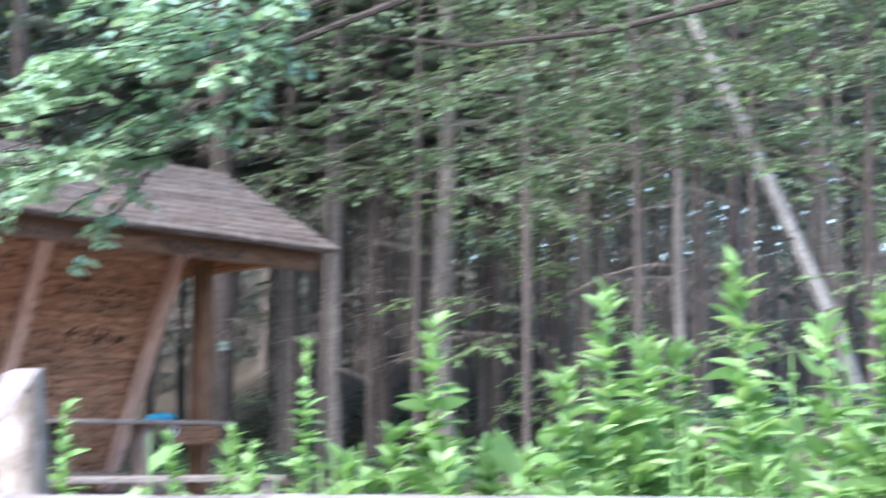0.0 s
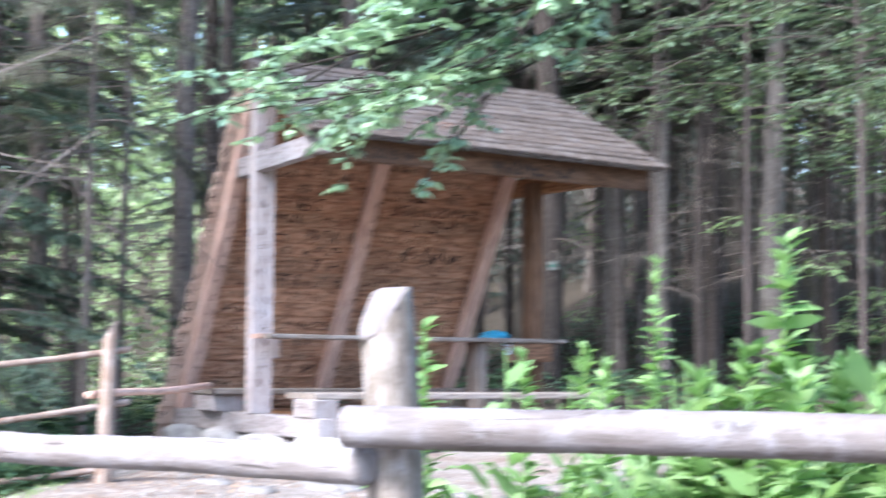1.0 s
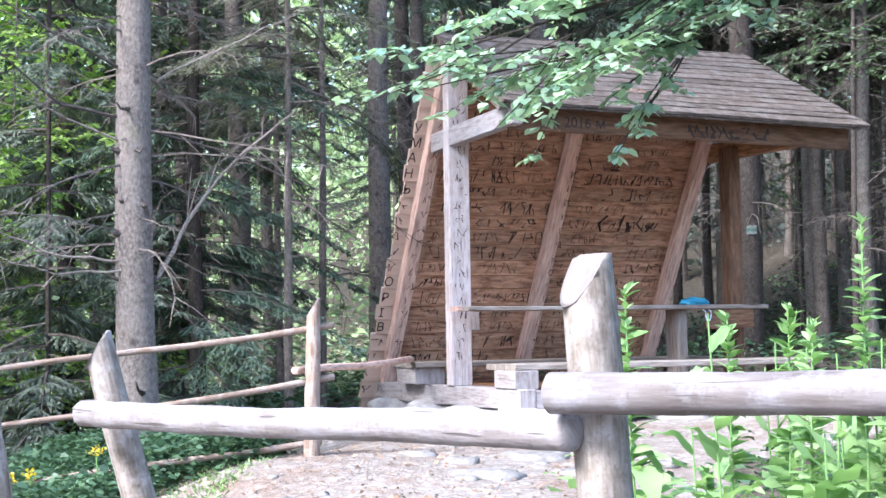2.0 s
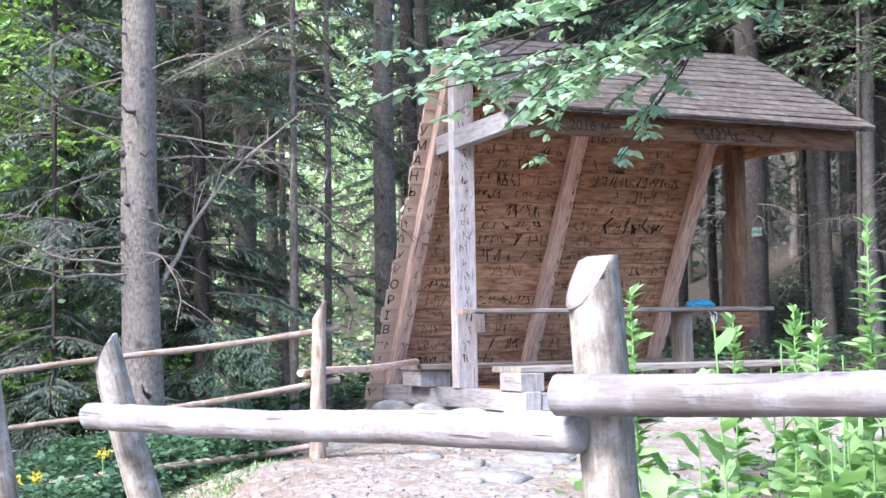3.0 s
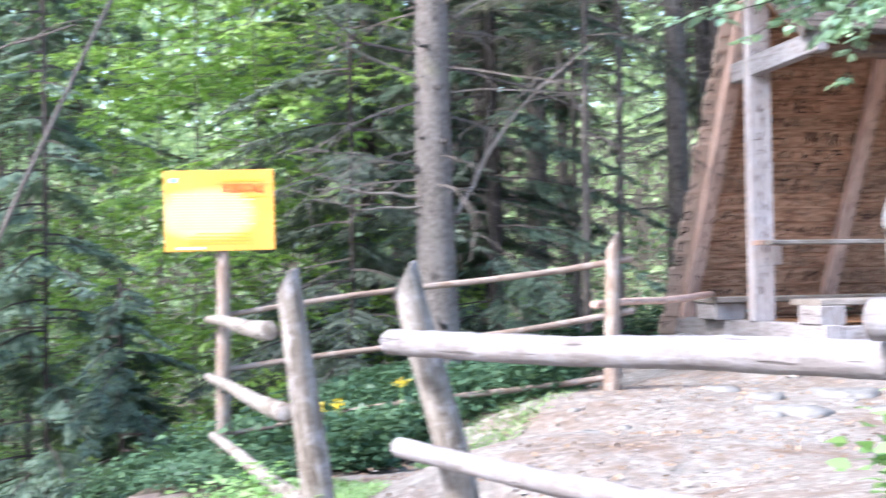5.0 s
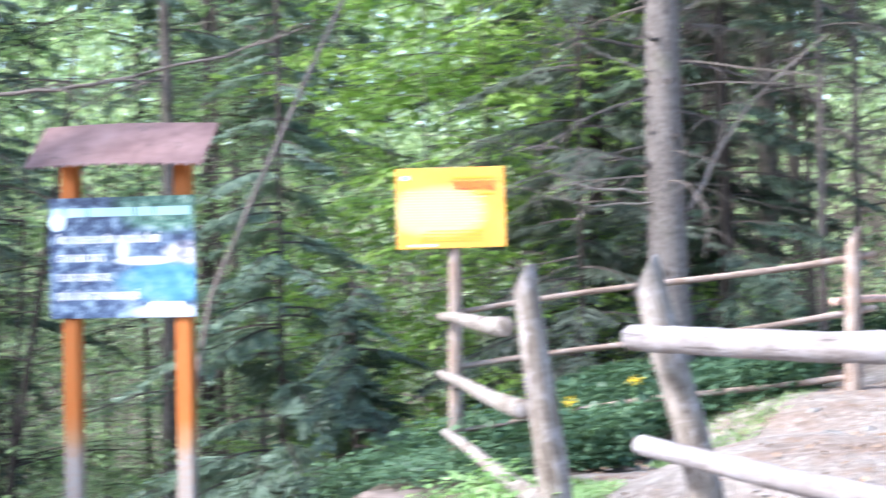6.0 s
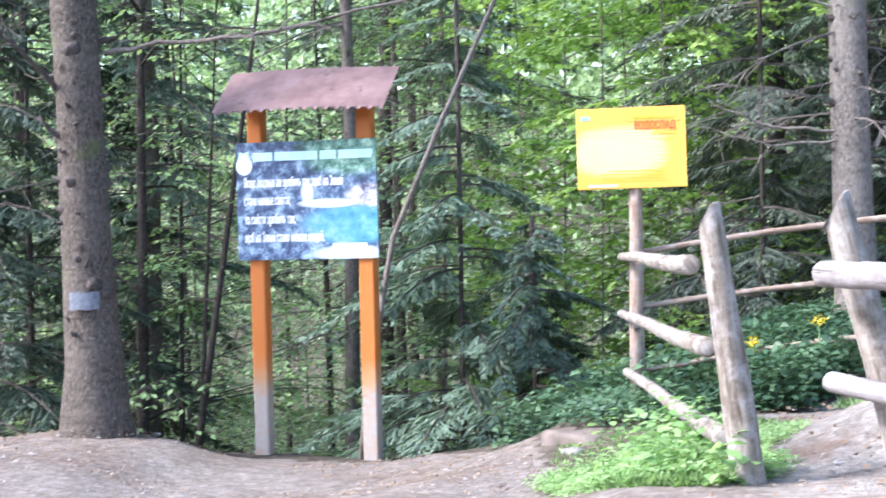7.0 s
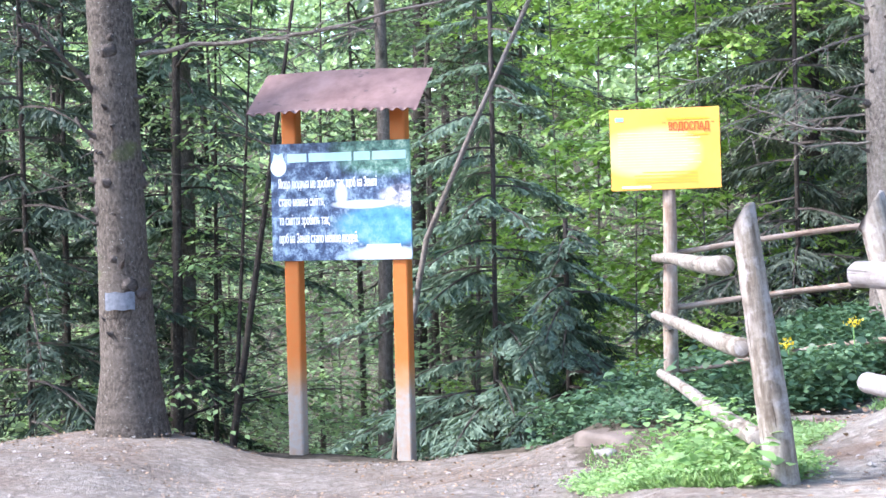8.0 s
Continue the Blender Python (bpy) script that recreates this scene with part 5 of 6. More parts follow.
def spruce(at, r, tall, lo, boughs, reach, seed, lean=(0, 0), dead=30, dead_to=None, bark_mat=None, needle=None, label="", group="", dead_reach=(0.4, 1.5), flare=0.35, sides=14, twigs=95, snapped=0, thick=0.021):
    rng = random.Random(seed)
    tree = thing("spruce_tree", label or "tall spruce with a grey-brown trunk and bare lower branches", "tree", group, at=at)
    pc, pts, radii = trunk_pieces(r, tall, rng, lean, flare, sides)
    part("trunk", pc, bark_mat or BARK, tree, smooth=True)
    if snapped:
        stubs(tree, pts, radii, 0.4, 5.0, snapped, rng)
    if snapped and r > 0.18:
        stubs(tree, pts, radii, 0.5, 4.0, 22, rng, 2.0)
    if dead:
        tagged(part("deadwood", dead_branches(pts, radii, 1.5, dead_to or min(lo + 2.5, tall * 0.8), dead, rng, dead_reach), TWIG if group == "slope trunks" else BARK_MID, tree, "thin bare dead branches"), kind="stuff")
    if boughs:
        cards, wood_pc = spruce_crown(pts, radii, lo, tall, boughs, rng, reach, twigs=twigs, thick=thick)
        part("crown", card_mesh("crown", cards, needle or NEEDLE), None, tree, "dark green hanging needle boughs")
        tagged(part("bough_wood", wood_pc, BARK_DARK, tree), kind="stuff")
    return tree


def leafy_branch(start, way, length, rng, nr, leaf_len, density, out, wood_pc, r0=0.012, droop=0.15, depth=2, points=6):
    """A branch with flat sprays of leaves on side twigs."""
    way = Vector(way).normalized()
    n = (3, 5, 7)[depth]
    pts = [Vector(start)]
    d = way.copy()
    for i in range(n):
        d = (d + Vector((rng.uniform(-0.14, 0.14), rng.uniform(-0.14, 0.14), rng.uniform(-0.1, 0.08) - droop * 0.25))).normalized()
        pts.append(pts[-1] + d * (length / n))
    wood_pc.tube(pts, [r0 * (1 - 0.77 * i / n) for i in range(n + 1)], 4 if depth > 1 else 3, False)
    arr = np.array(pts)
    s = np.linspace(0, 1, n + 1)
    if depth > 0:
        count = max(3, int(length * 5))
        for k in range(count):
            t = 0.15 + 0.85 * (k + rng.random()) / count
            b = Vector([float(np.interp(t, s, arr[:, i])) for i in range(3)])
            side = d.cross(Vector((0, 0, 1))).normalized() * (1 if k % 2 else -1)
            w = (d * rng.uniform(0.5, 1.0) + side * rng.uniform(0.5, 1.1) + Vector((0, 0, rng.uniform(-0.25, 0.2)))).normalized()
            leafy_branch(b, w, length * rng.uniform(0.28, 0.5) * (1.1 - 0.5 * t), rng, nr, leaf_len, density, out, wood_pc, r0 * 0.5, droop, depth - 1, points)
    m = int(max(3, length * density))
    at = nr.uniform(0.1, 1.0, m)
    base = np.stack([np.interp(at, s, arr[:, i]) for i in range(3)], 1)
    dirv = np.array(d)
    sidev = unit(np.cross(dirv, np.array([0, 0, 1.0]))[None])[0]
    sign = np.where(np.arange(m) % 2 == 0, 1.0, -1.0)[:, None]
    along = dirv * nr.uniform(0.4, 0.9, (m, 1)) + sidev * sign * nr.uniform(0.5, 1.1, (m, 1)) + np.array([0, 0, 1.0]) * nr.uniform(-0.28, 0.15, (m, 1))
    flat = np.array([0, 0, 1.0]) + nr.normal(size=(m, 3)) * 0.25
    ln = leaf_len * nr.uniform(0.65, 1.2, m)
    out.append(leaves_at(base, along, flat, ln, ln * nr.uniform(0.55, 0.7, m), 0.12, points))


def beech(at, r, tall, seed, lean=(0, 0), limbs=16, reach=1.6, leaf_len=0.075, density=13, lo=0.8, mat=None, bark_mat=None, label="", group="", depth=2, width=1.0):
    rng, nr = random.Random(seed), np.random.RandomState(seed)
    tree = thing("beech_tree", label or "slender young beech with a dark stem and light green leaves", "tree", group, at=at)
    pc, pts, radii = trunk_pieces(r, tall, rng, lean, 0.25, 10, 0.008)
    part("trunk", pc, bark_mat or BARK_BLACK, tree, smooth=True)
    out, wood_pc = [], Pieces()
    for k in range(limbs):
        z = lo + (tall - lo) * (k + rng.random()) / limbs
        p, rr = on_stem(pts, radii, z)
        ang = rng.uniform(0, 2 * math.pi)
        way = (math.cos(ang), math.sin(ang), rng.uniform(0.0, 0.5))
        leafy_branch(p, way, reach * rng.uniform(0.6, 1.1) * (1.1 - 0.5 * (z / tall)), rng, nr, leaf_len, density, out, wood_pc, max(0.008, r * 0.3), 0.2, depth, 4)
    part("crown", card_mesh("crown", np.concatenate(out), mat or BEECH), None, tree, "light green leaves in flat sprays")
    tagged(part("branchwork", wood_pc, bark_mat or BARK_BLACK, tree), kind="stuff")
    return tree


def put(tree, x, y, turn=0.0, size=1.0, sink=0.0):
    return copy_thing(tree, Matrix.Translation((x, y, height(x, y) - sink)) @ Matrix.Rotation(turn, 4, "Z") @ Matrix.Scale(size, 4))


def build_named_trees():
    slim = spruce((-5.93, 10.19, 0.62), 0.155, 15, 5.0, 40, 1.9, 101, (-0.008, 0.0), 64, 6.0, dead_reach=(0.5, 1.8), label="straight grey spruce trunk with snapped bare branches beside the fence", flare=0.3, snapped=46)
    spruce((-6.59, 16.75, 0.93), 0.145, 15, 5.5, 40, 1.8, 102, (0.015, 0.005), 26, 6.0, BARK_MID, label="dark spruce trunk beside the shelter", snapped=20)
    spruce((-7.32, 19.7, 1.0), 0.13, 15, 5.0, 40, 1.8, 103, (0.0, 0.0), 26, 6.0, BARK_DARK)
    spruce((-2.68, 18.76, 1.2), 0.175, 16, 6.0, 40, 2.0, 104, (-0.01, 0.0), 30, 6.0, BARK_BLACK, label="spruce trunk with a painted trail mark behind the shelter")
    big = spruce((-9.36, 6.02, 0.16), 0.185, 15, 4.8, 30, 2.2, 105, (-0.018, -0.016), 8, 5.0, BARK_BIG, label="thick grey spruce with mossy flared foot at the path edge", dead_reach=(0.2, 0.6), flare=0.55, sides=20, snapped=44)
    spruce((-10.45, 9.42, -1.35), 0.078, 12, 5.0, 26, 1.4, 106, (0.0, 0.0), 20, 5.0, BARK_MID, label="thin brown spruce trunk behind the notice board")
    for k, (x, y, r, mat) in enumerate(((0.0, 22.0, 0.19, BARK_PALE), (-2.46, 23.85, 0.11, BARK_PALE), (-2.05, 24.6, 0.11, BARK_PALE), (-1.55, 22.5, 0.12, BARK_PALE), (2.57, 25.9, 0.13, BARK_PALE), (3.05, 24.8, 0.13, BARK_PALE), (2.66, 17.8, 0.075, BARK_PALE), (-0.9, 23.0, 0.13, BARK_DARK), (0.75, 24.0, 0.12, BARK_DARK), (-3.1, 21.5, 0.14, BARK))):
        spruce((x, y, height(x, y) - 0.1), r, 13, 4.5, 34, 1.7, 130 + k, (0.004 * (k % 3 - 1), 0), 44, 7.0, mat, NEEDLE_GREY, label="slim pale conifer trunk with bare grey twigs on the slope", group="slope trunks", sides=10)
    spruce((-9.0, 9.3, height(-9.0, 9.3) - 0.1), 0.03, 5.0, 0.3, 64, 1.6, 151, (0.0, 0.0), 0, 3.0, BARK_DARK, NEEDLE_YOUNG, label="young spruce with drooping boughs behind the notice board")
    spruce((-8.15, 9.2, height(-8.15, 9.2) - 0.1), 0.025, 2.3, 0.25, 46, 1.5, 152, (0.0, 0.0), 0, 3.0, BARK_BLACK, NEEDLE, label="young dark spruce with drooping boughs below the path edge")
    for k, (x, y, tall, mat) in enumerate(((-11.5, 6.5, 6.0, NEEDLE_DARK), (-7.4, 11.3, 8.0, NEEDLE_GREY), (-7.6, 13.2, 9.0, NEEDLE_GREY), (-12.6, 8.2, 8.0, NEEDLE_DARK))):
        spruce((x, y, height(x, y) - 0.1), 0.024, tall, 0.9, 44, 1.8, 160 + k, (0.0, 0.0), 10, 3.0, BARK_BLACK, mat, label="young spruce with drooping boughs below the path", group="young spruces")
    for k, (x, y, tall, lo) in enumerate(((-6.35, 14.6, 9.0, 3.2), (-5.95, 12.9, 8.0, 3.4), (-7.3, 15.6, 9.0, 2.9))):
        spruce((x, y, height(x, y) - 0.1), 0.045, tall, lo, 30, 1.5, 170 + k, (0.0, 0.0), 34, 5.0, BARK_MID, DRY_TWIG, label="thin spruce with grey dried-out hanging twigs", group="dry spruces", thick=0.007, twigs=120)
    for k, (line, r0, mat) in enumerate((
        (((-6.03, 10.12, 3.56), (-6.21, 9.66, 3.73), (-6.51, 9.35, 3.96)), 0.014, BARK_DARK), (((-6.02, 10.13, 3.2), (-6.3, 9.73, 3.27), (-6.52, 9.22, 3.62)), 0.014, BARK_DARK),
        (((-6.03, 10.12, 2.14), (-6.3, 9.72, 2.18), (-6.63, 9.38, 2.37)), 0.013, TWIG), (((-6.0, 10.1, 2.08), (-6.3, 9.65, 2.05), (-6.7, 9.3, 2.2)), 0.010, TWIG),
        (((-5.85, 10.34, 2.02), (-5.71, 10.53, 2.45), (-5.52, 10.86, 2.89), (-5.08, 11.17, 3.34)), 0.02, TWIG), (((-6.01, 10.14, 3.02), (-6.31, 9.6, 3.22), (-6.43, 9.28, 3.38)), 0.010, TWIG),
        (((-5.84, 10.3, 3.1), (-5.5, 10.7, 3.0), (-4.9, 11.2, 2.7)), 0.012, BARK_DARK), (((-5.84, 10.3, 3.5), (-5.45, 10.6, 3.75), (-4.9, 11.0, 4.1)), 0.010, TWIG))):
        bare_limb(slim, line, r0, mat, 600 + k)
    bare_limb(big, ((-9.25, 6.1, 2.75), (-8.92, 6.31, 2.81), (-8.42, 6.63, 2.82), (-8.05, 6.91, 2.9), (-7.57, 7.28, 3.02), (-7.1, 7.6, 3.2)), 0.019, BARK_MID, 620, 14)
    bare_limb(big, ((-9.42, 5.85, 2.48), (-9.33, 5.52, 2.73), (-9.37, 5.26, 2.92)), 0.022, BARK_DARK, 621, 8)
    bare_limb(big, ((-9.36, 5.9, 3.0), (-9.1, 5.85, 3.2), (-8.9, 5.9, 3.5)), 0.012, BARK_DARK, 622, 8)
    # painted marks on two trunks
    for at, right, colours, wide in (((-9.376, 6.006, 1.09), (0.70, 0.71, 0), ((0.14, 0.147, 0.175),), 0.21), ((-2.63, 18.76, 2.78), (0.98, 0.13, 0), ((0.13, 0.145, 0.135), (0.05, 0.12, 0.10), (0.13, 0.145, 0.135)), 0.12)):
        r = Vector(right).normalized()
        toward = Vector((r.y, -r.x, 0))
        for k, c in enumerate(colours):
            pc = Pieces()
            rad = 0.196 if wide > 0.2 else 0.170
            tall = 0.12 if wide > 0.2 else 0.035
            z = at[2] - k * 0.036
            n = 10
            for row in (0, 1):
                for i in range(n + 1):
                    a = (i / n - 0.5) * wide / rad
                    pc.v.append(Vector((at[0], at[1], 0)) + (toward * math.cos(a) + r * math.sin(a)) * rad + Vector((0, 0, z - tall / 2 + row * tall + 0.004 * math.sin(5 * i))))
            for i in range(n):
                pc.face((i, i + 1, i + n + 2, i + n + 1), ((0, 0), (1, 0), (1, 1), (0, 1)))
            me = pc.mesh("paint_mark", plain("trail_paint_%d" % k if wide < 0.2 else "grey_paint", c, 0.7, 0.3, 0.35, 25.0))
            thing("trail_mark", "faded painted trail mark on a trunk", "sign", at=(0, 0, 0), data=me)
    # a leaning bare pole and saplings behind the board
    lean = thing("leaning_tree", "thin bare grey trunk leaning against other trees", "tree", at=(-9.24, 7.85, -0.75))
    pc = Pieces()
    pc.tube([(0.2, 0.2, -0.2), (0.33, 0.32, 1.2), (0.47, 0.46, 2.2), (0.72, 0.71, 3.0), (1.06, 1.03, 4.0), (1.86, 1.8, 6.3)], [0.026, 0.025, 0.022, 0.02, 0.018, 0.013], 10, True, 0.06)
    part("trunk", pc, BARK, lean, smooth=True)
    birch = thing("leaning_birch", "slim pale birch trunk leaning over the slope", "tree", at=(4.55, 16.4, 1.6))
    pc = Pieces()
    pc.tube([(0, 0, -0.3), (-0.5, 0.1, 1.3), (-1.1, 0.2, 2.75), (-1.8, 0.37, 4.4), (-2.7, 0.5, 6.6)], [0.082, 0.075, 0.07, 0.062, 0.045], 12, True, 0.04)
    part("trunk", pc, BIRCH_BARK, birch, smooth=True)
    stubs(birch, [Vector((0, 0, -0.3)), Vector((-0.5, 0.1, 1.3)), Vector((-1.1, 0.2, 2.75)), Vector((-1.8, 0.37, 4.4)), Vector((-2.7, 0.5, 6.6))], [0.082, 0.075, 0.07, 0.062, 0.045], 0.3, 6.0, 14, random.Random(29))
    for k, (x, y, r, tall, ln) in enumerate(((-13.0, 7.73, 0.045, 7, (0.03, 0.0)), (-11.24, 7.7, 0.055, 8, (0.02, 0.02)), (-10.62, 7.72, 0.038, 6, (0.12, 0.10)), (-10.75, 7.9, 0.026, 5, (0.05, 0.04)), (-11.9, 8.6, 0.03, 6, (0.0, 0.03)))):
        beech((x, y, height(x, y) - 0.05), r, tall, 200 + k, ln, 14, 1.5, 0.07, 12, 0.9, bark_mat=BARK_BLACK, label="slender dark sapling with light green leaves", group="saplings behind the board")


build_named_trees()


def build_forest():
    rng = random.Random(77)
    kinds = [
        spruce((0, 0, -50), 0.13, 13, 2.0, 52, 1.9, 301, (0.0, 0.0), 34, 6.5, BARK_MID, group="forest spruces", sides=9),
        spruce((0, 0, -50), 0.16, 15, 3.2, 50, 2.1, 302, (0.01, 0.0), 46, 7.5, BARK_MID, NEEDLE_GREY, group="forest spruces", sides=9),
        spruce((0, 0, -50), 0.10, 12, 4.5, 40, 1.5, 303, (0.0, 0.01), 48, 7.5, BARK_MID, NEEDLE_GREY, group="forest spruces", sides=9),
        spruce((0, 0, -50), 0.04, 9, 0.8, 60, 1.7, 304, (0.0, 0.0), 12, 4.0, BARK_DARK, NEEDLE_YOUNG, group="forest spruces", sides=8),
        spruce((0, 0, -50), 0.10, 12, 1.0, 84, 2.1, 305, (0.0, 0.0), 30, 5.0, BARK_BLACK, NEEDLE, group="forest spruces", sides=9, label="dense dark spruce with boughs down to the undergrowth"),
        spruce((0, 0, -50), 0.10, 15, 6.6, 60, 2.4, 306, (0.0, 0.0), 40, 8.5, BARK_DARK, NEEDLE, group="forest spruces", sides=9, label="tall spruce with a high dark crown"),
    ]
    bright = [
        beech((0, 0, -50), 0.03, 7.5, 311, (0.02, 0.0), 20, 1.9, 0.08, 11, 0.6, bark_mat=BARK_MID, group="understorey beeches"),
        beech((0, 0, -50), 0.022, 6.0, 312, (0.0, 0.03), 18, 1.7, 0.075, 11, 0.4, bark_mat=BARK_MID, group="understorey beeches"),
        beech((0, 0, -50), 0.04, 9.5, 313, (-0.02, 0.0), 24, 2.2, 0.085, 11, 1.2, bark_mat=BARK_MID, group="understorey beeches"),
    ]
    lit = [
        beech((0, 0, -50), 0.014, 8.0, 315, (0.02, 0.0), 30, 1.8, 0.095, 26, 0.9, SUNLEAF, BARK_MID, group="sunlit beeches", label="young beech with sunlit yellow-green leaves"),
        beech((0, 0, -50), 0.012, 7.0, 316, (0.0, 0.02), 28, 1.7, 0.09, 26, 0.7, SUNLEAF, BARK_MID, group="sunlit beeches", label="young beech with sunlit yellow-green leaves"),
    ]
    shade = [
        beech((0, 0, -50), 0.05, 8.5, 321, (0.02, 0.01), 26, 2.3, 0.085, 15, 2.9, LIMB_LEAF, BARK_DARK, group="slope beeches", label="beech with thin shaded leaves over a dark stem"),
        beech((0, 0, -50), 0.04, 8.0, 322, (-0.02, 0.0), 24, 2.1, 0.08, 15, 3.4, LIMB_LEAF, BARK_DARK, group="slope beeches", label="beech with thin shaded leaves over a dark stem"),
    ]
    keep_off = [(-9.4, 6.0), (-5.9, 10.2), (-6.7, 16.7), (-2.7, 18.8)]

    def free(x, y, gap, placed):
        if inside(np.array([x]), np.array([y]), YARD)[0] or inside(np.array([x]), np.array([y]), TRAIL)[0]:
            return False
        return all(math.hypot(x - a, y - b) > gap for a, b in placed)

    GLADES = ((21.0, 28.0), (34.5, 41.0))  # openings in the wood, in degrees to the left
    placed = list(keep_off)
    # az: degrees to the left of the first view; nearest and farthest; which kinds; how many
    zones = (
        (-20, 12, 21, 27, (2, 5), 14), (-20, 14, 27, 42, (2, 5), 38), (14, 30, 18, 28, (2, 5, 1), 8), (27, 34, 14.5, 20, (4, 3), 3), (30, 47, 18, 28, (5, 3, 5), 4), (48, 66, 14, 22, (3, 0), 5), (44, 66, 20, 30, (4, 4), 5),
        (14, 30, 28, 40, (2, 5), 6), (66, 125, 16, 32, (0, 1), 6), (215, 340, 18, 34, (0, 1), 8),
    )
    for a0, a1, d0, d1, which, count in zones:
        for _ in range(count):
            for _try in range(12):
                az, d = radians(rng.uniform(a0, a1)), math.sqrt(rng.uniform(d0 * d0, d1 * d1))
                x, y = -math.sin(az) * d, math.cos(az) * d
                deg = math.degrees(az)
                if free(x, y, 1.3, placed) and not any(lo < deg < hi for lo, hi in GLADES):
                    break
            else:
                continue
            placed.append((x, y))
            put(kinds[rng.choice(which)], x, y, rng.uniform(0, 6.28), rng.uniform(0.85, 1.15), 0.1)
    zones = ((-20, 6, 15, 24, 5), (42, 66, 13.0, 18, 8), (42, 66, 18, 30, 5), (16, 34, 24, 34, 4), (-20, 10, 24, 34, 4))
    for a0, a1, d0, d1, count in zones:
        for _ in range(count):
            az, d = radians(rng.uniform(a0, a1)), math.sqrt(rng.uniform(d0 * d0, d1 * d1))
            x, y = -math.sin(az) * d, math.cos(az) * d
            if free(x, y, 0.7, placed):
                placed.append((x, y))
                put(bright[rng.randrange(3)], x, y, rng.uniform(0, 6.28), rng.uniform(0.8, 1.2), 0.1)
    for k, (a, d) in enumerate(((28.5, 22.0), (31.5, 23.0), (29.8, 26.0))):
        x, y = -math.sin(radians(a)) * d, math.cos(radians(a)) * d
        put(kinds[5], x, y, k * 2.1, 1.0 + 0.04 * (k % 3), 0.1)
    for k, (a, d, kind) in enumerate(((63.5, 18.0, 1), (25.3, 21.5, 2))):
        x, y = -math.sin(radians(a)) * d, math.cos(radians(a)) * d
        put(kinds[kind], x, y, k * 1.3, 1.0 + 0.05 * (k % 3), 0.1)
    for k, (a, d) in enumerate(((26.6, 19.0), (27.8, 23.0))):
        x, y = -math.sin(radians(a)) * d, math.cos(radians(a)) * d
        put(kinds[1], x, y, 1.1 + k * 1.7, 0.95, 0.1)
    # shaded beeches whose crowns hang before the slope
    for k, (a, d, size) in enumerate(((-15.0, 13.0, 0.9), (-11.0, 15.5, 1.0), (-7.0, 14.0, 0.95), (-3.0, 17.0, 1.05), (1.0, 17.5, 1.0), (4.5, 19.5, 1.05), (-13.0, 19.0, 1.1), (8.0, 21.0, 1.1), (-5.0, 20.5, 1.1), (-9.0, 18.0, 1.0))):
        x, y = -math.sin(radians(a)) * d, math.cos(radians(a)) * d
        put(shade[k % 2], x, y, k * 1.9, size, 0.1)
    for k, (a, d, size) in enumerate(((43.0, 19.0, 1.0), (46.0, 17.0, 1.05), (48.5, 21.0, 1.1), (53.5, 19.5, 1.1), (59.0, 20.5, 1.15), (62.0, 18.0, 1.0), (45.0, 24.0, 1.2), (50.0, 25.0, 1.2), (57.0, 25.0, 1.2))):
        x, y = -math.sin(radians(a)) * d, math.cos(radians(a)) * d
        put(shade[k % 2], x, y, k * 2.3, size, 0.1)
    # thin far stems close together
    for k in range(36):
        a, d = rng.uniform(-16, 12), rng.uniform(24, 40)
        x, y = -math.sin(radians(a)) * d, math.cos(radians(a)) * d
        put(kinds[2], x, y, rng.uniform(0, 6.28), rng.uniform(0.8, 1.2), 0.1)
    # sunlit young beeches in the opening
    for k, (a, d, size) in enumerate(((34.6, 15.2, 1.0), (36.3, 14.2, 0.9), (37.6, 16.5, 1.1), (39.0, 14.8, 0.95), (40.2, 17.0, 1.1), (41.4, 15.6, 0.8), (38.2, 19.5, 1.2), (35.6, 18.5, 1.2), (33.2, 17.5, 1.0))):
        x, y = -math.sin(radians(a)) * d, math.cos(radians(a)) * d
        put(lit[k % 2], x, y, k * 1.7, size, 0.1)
    for t in kinds + bright + lit + shade:
        for o in (*t.children_recursive, t):
            bpy.data.objects.remove(o)


build_forest()


# ---- far slope: sunlit broadleaf woods, seen through the gaps ----
def build_far_woods():
    for name, count, near, far, size, top, seed in (("far_woods", 280000, 36, 80, (0.11, 0.27), 19.0, 9), ("far_crowns", 60000, 80, 95, (0.5, 1.0), 24.0, 10)):
        nr = np.random.RandomState(seed)
        az = np.radians(nr.uniform(-21, 67, count))
        d = nr.uniform(near, far, count)
        x, y = -np.sin(az) * d, np.cos(az) * d
        z = ground_height(x, y)
        lump = np.array([noise.fractal((p * 0.16, q * 0.16, 1.0), 1.0, 2.0, 3) for p, q in zip(x, y)])
        z = z + nr.uniform(0, 1, count) ** 1.15 * (top + 7.0 * lump)
        if near < 50:
            hole = np.array([noise.fractal((p * 90, q * 0.05, r * 0.5), 1.0, 2.0, 2) for p, q, r in zip(az, d, z)])
            keep = hole < 0.34
            x, y, z = x[keep], y[keep], z[keep]
        n = len(x)
        base = np.stack([x, y, z], 1)
        ln = nr.uniform(*size, n)
        cards = leaves_at(base, nr.normal(size=(n, 3)), nr.normal(size=(n, 3)) + np.array([0, -0.6, 0.8]), ln, ln * 0.7, 0.1, 4)
        gully = np.degrees(np.arctan2(-x, y)) > 13.5
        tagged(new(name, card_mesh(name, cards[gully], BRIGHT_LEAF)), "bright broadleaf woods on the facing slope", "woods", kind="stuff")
        tagged(new("conifer_woods", card_mesh("conifer_woods", cards[~gully], CONIFER)), "dim grey-green conifer woods up the slope", "woods", kind="stuff")


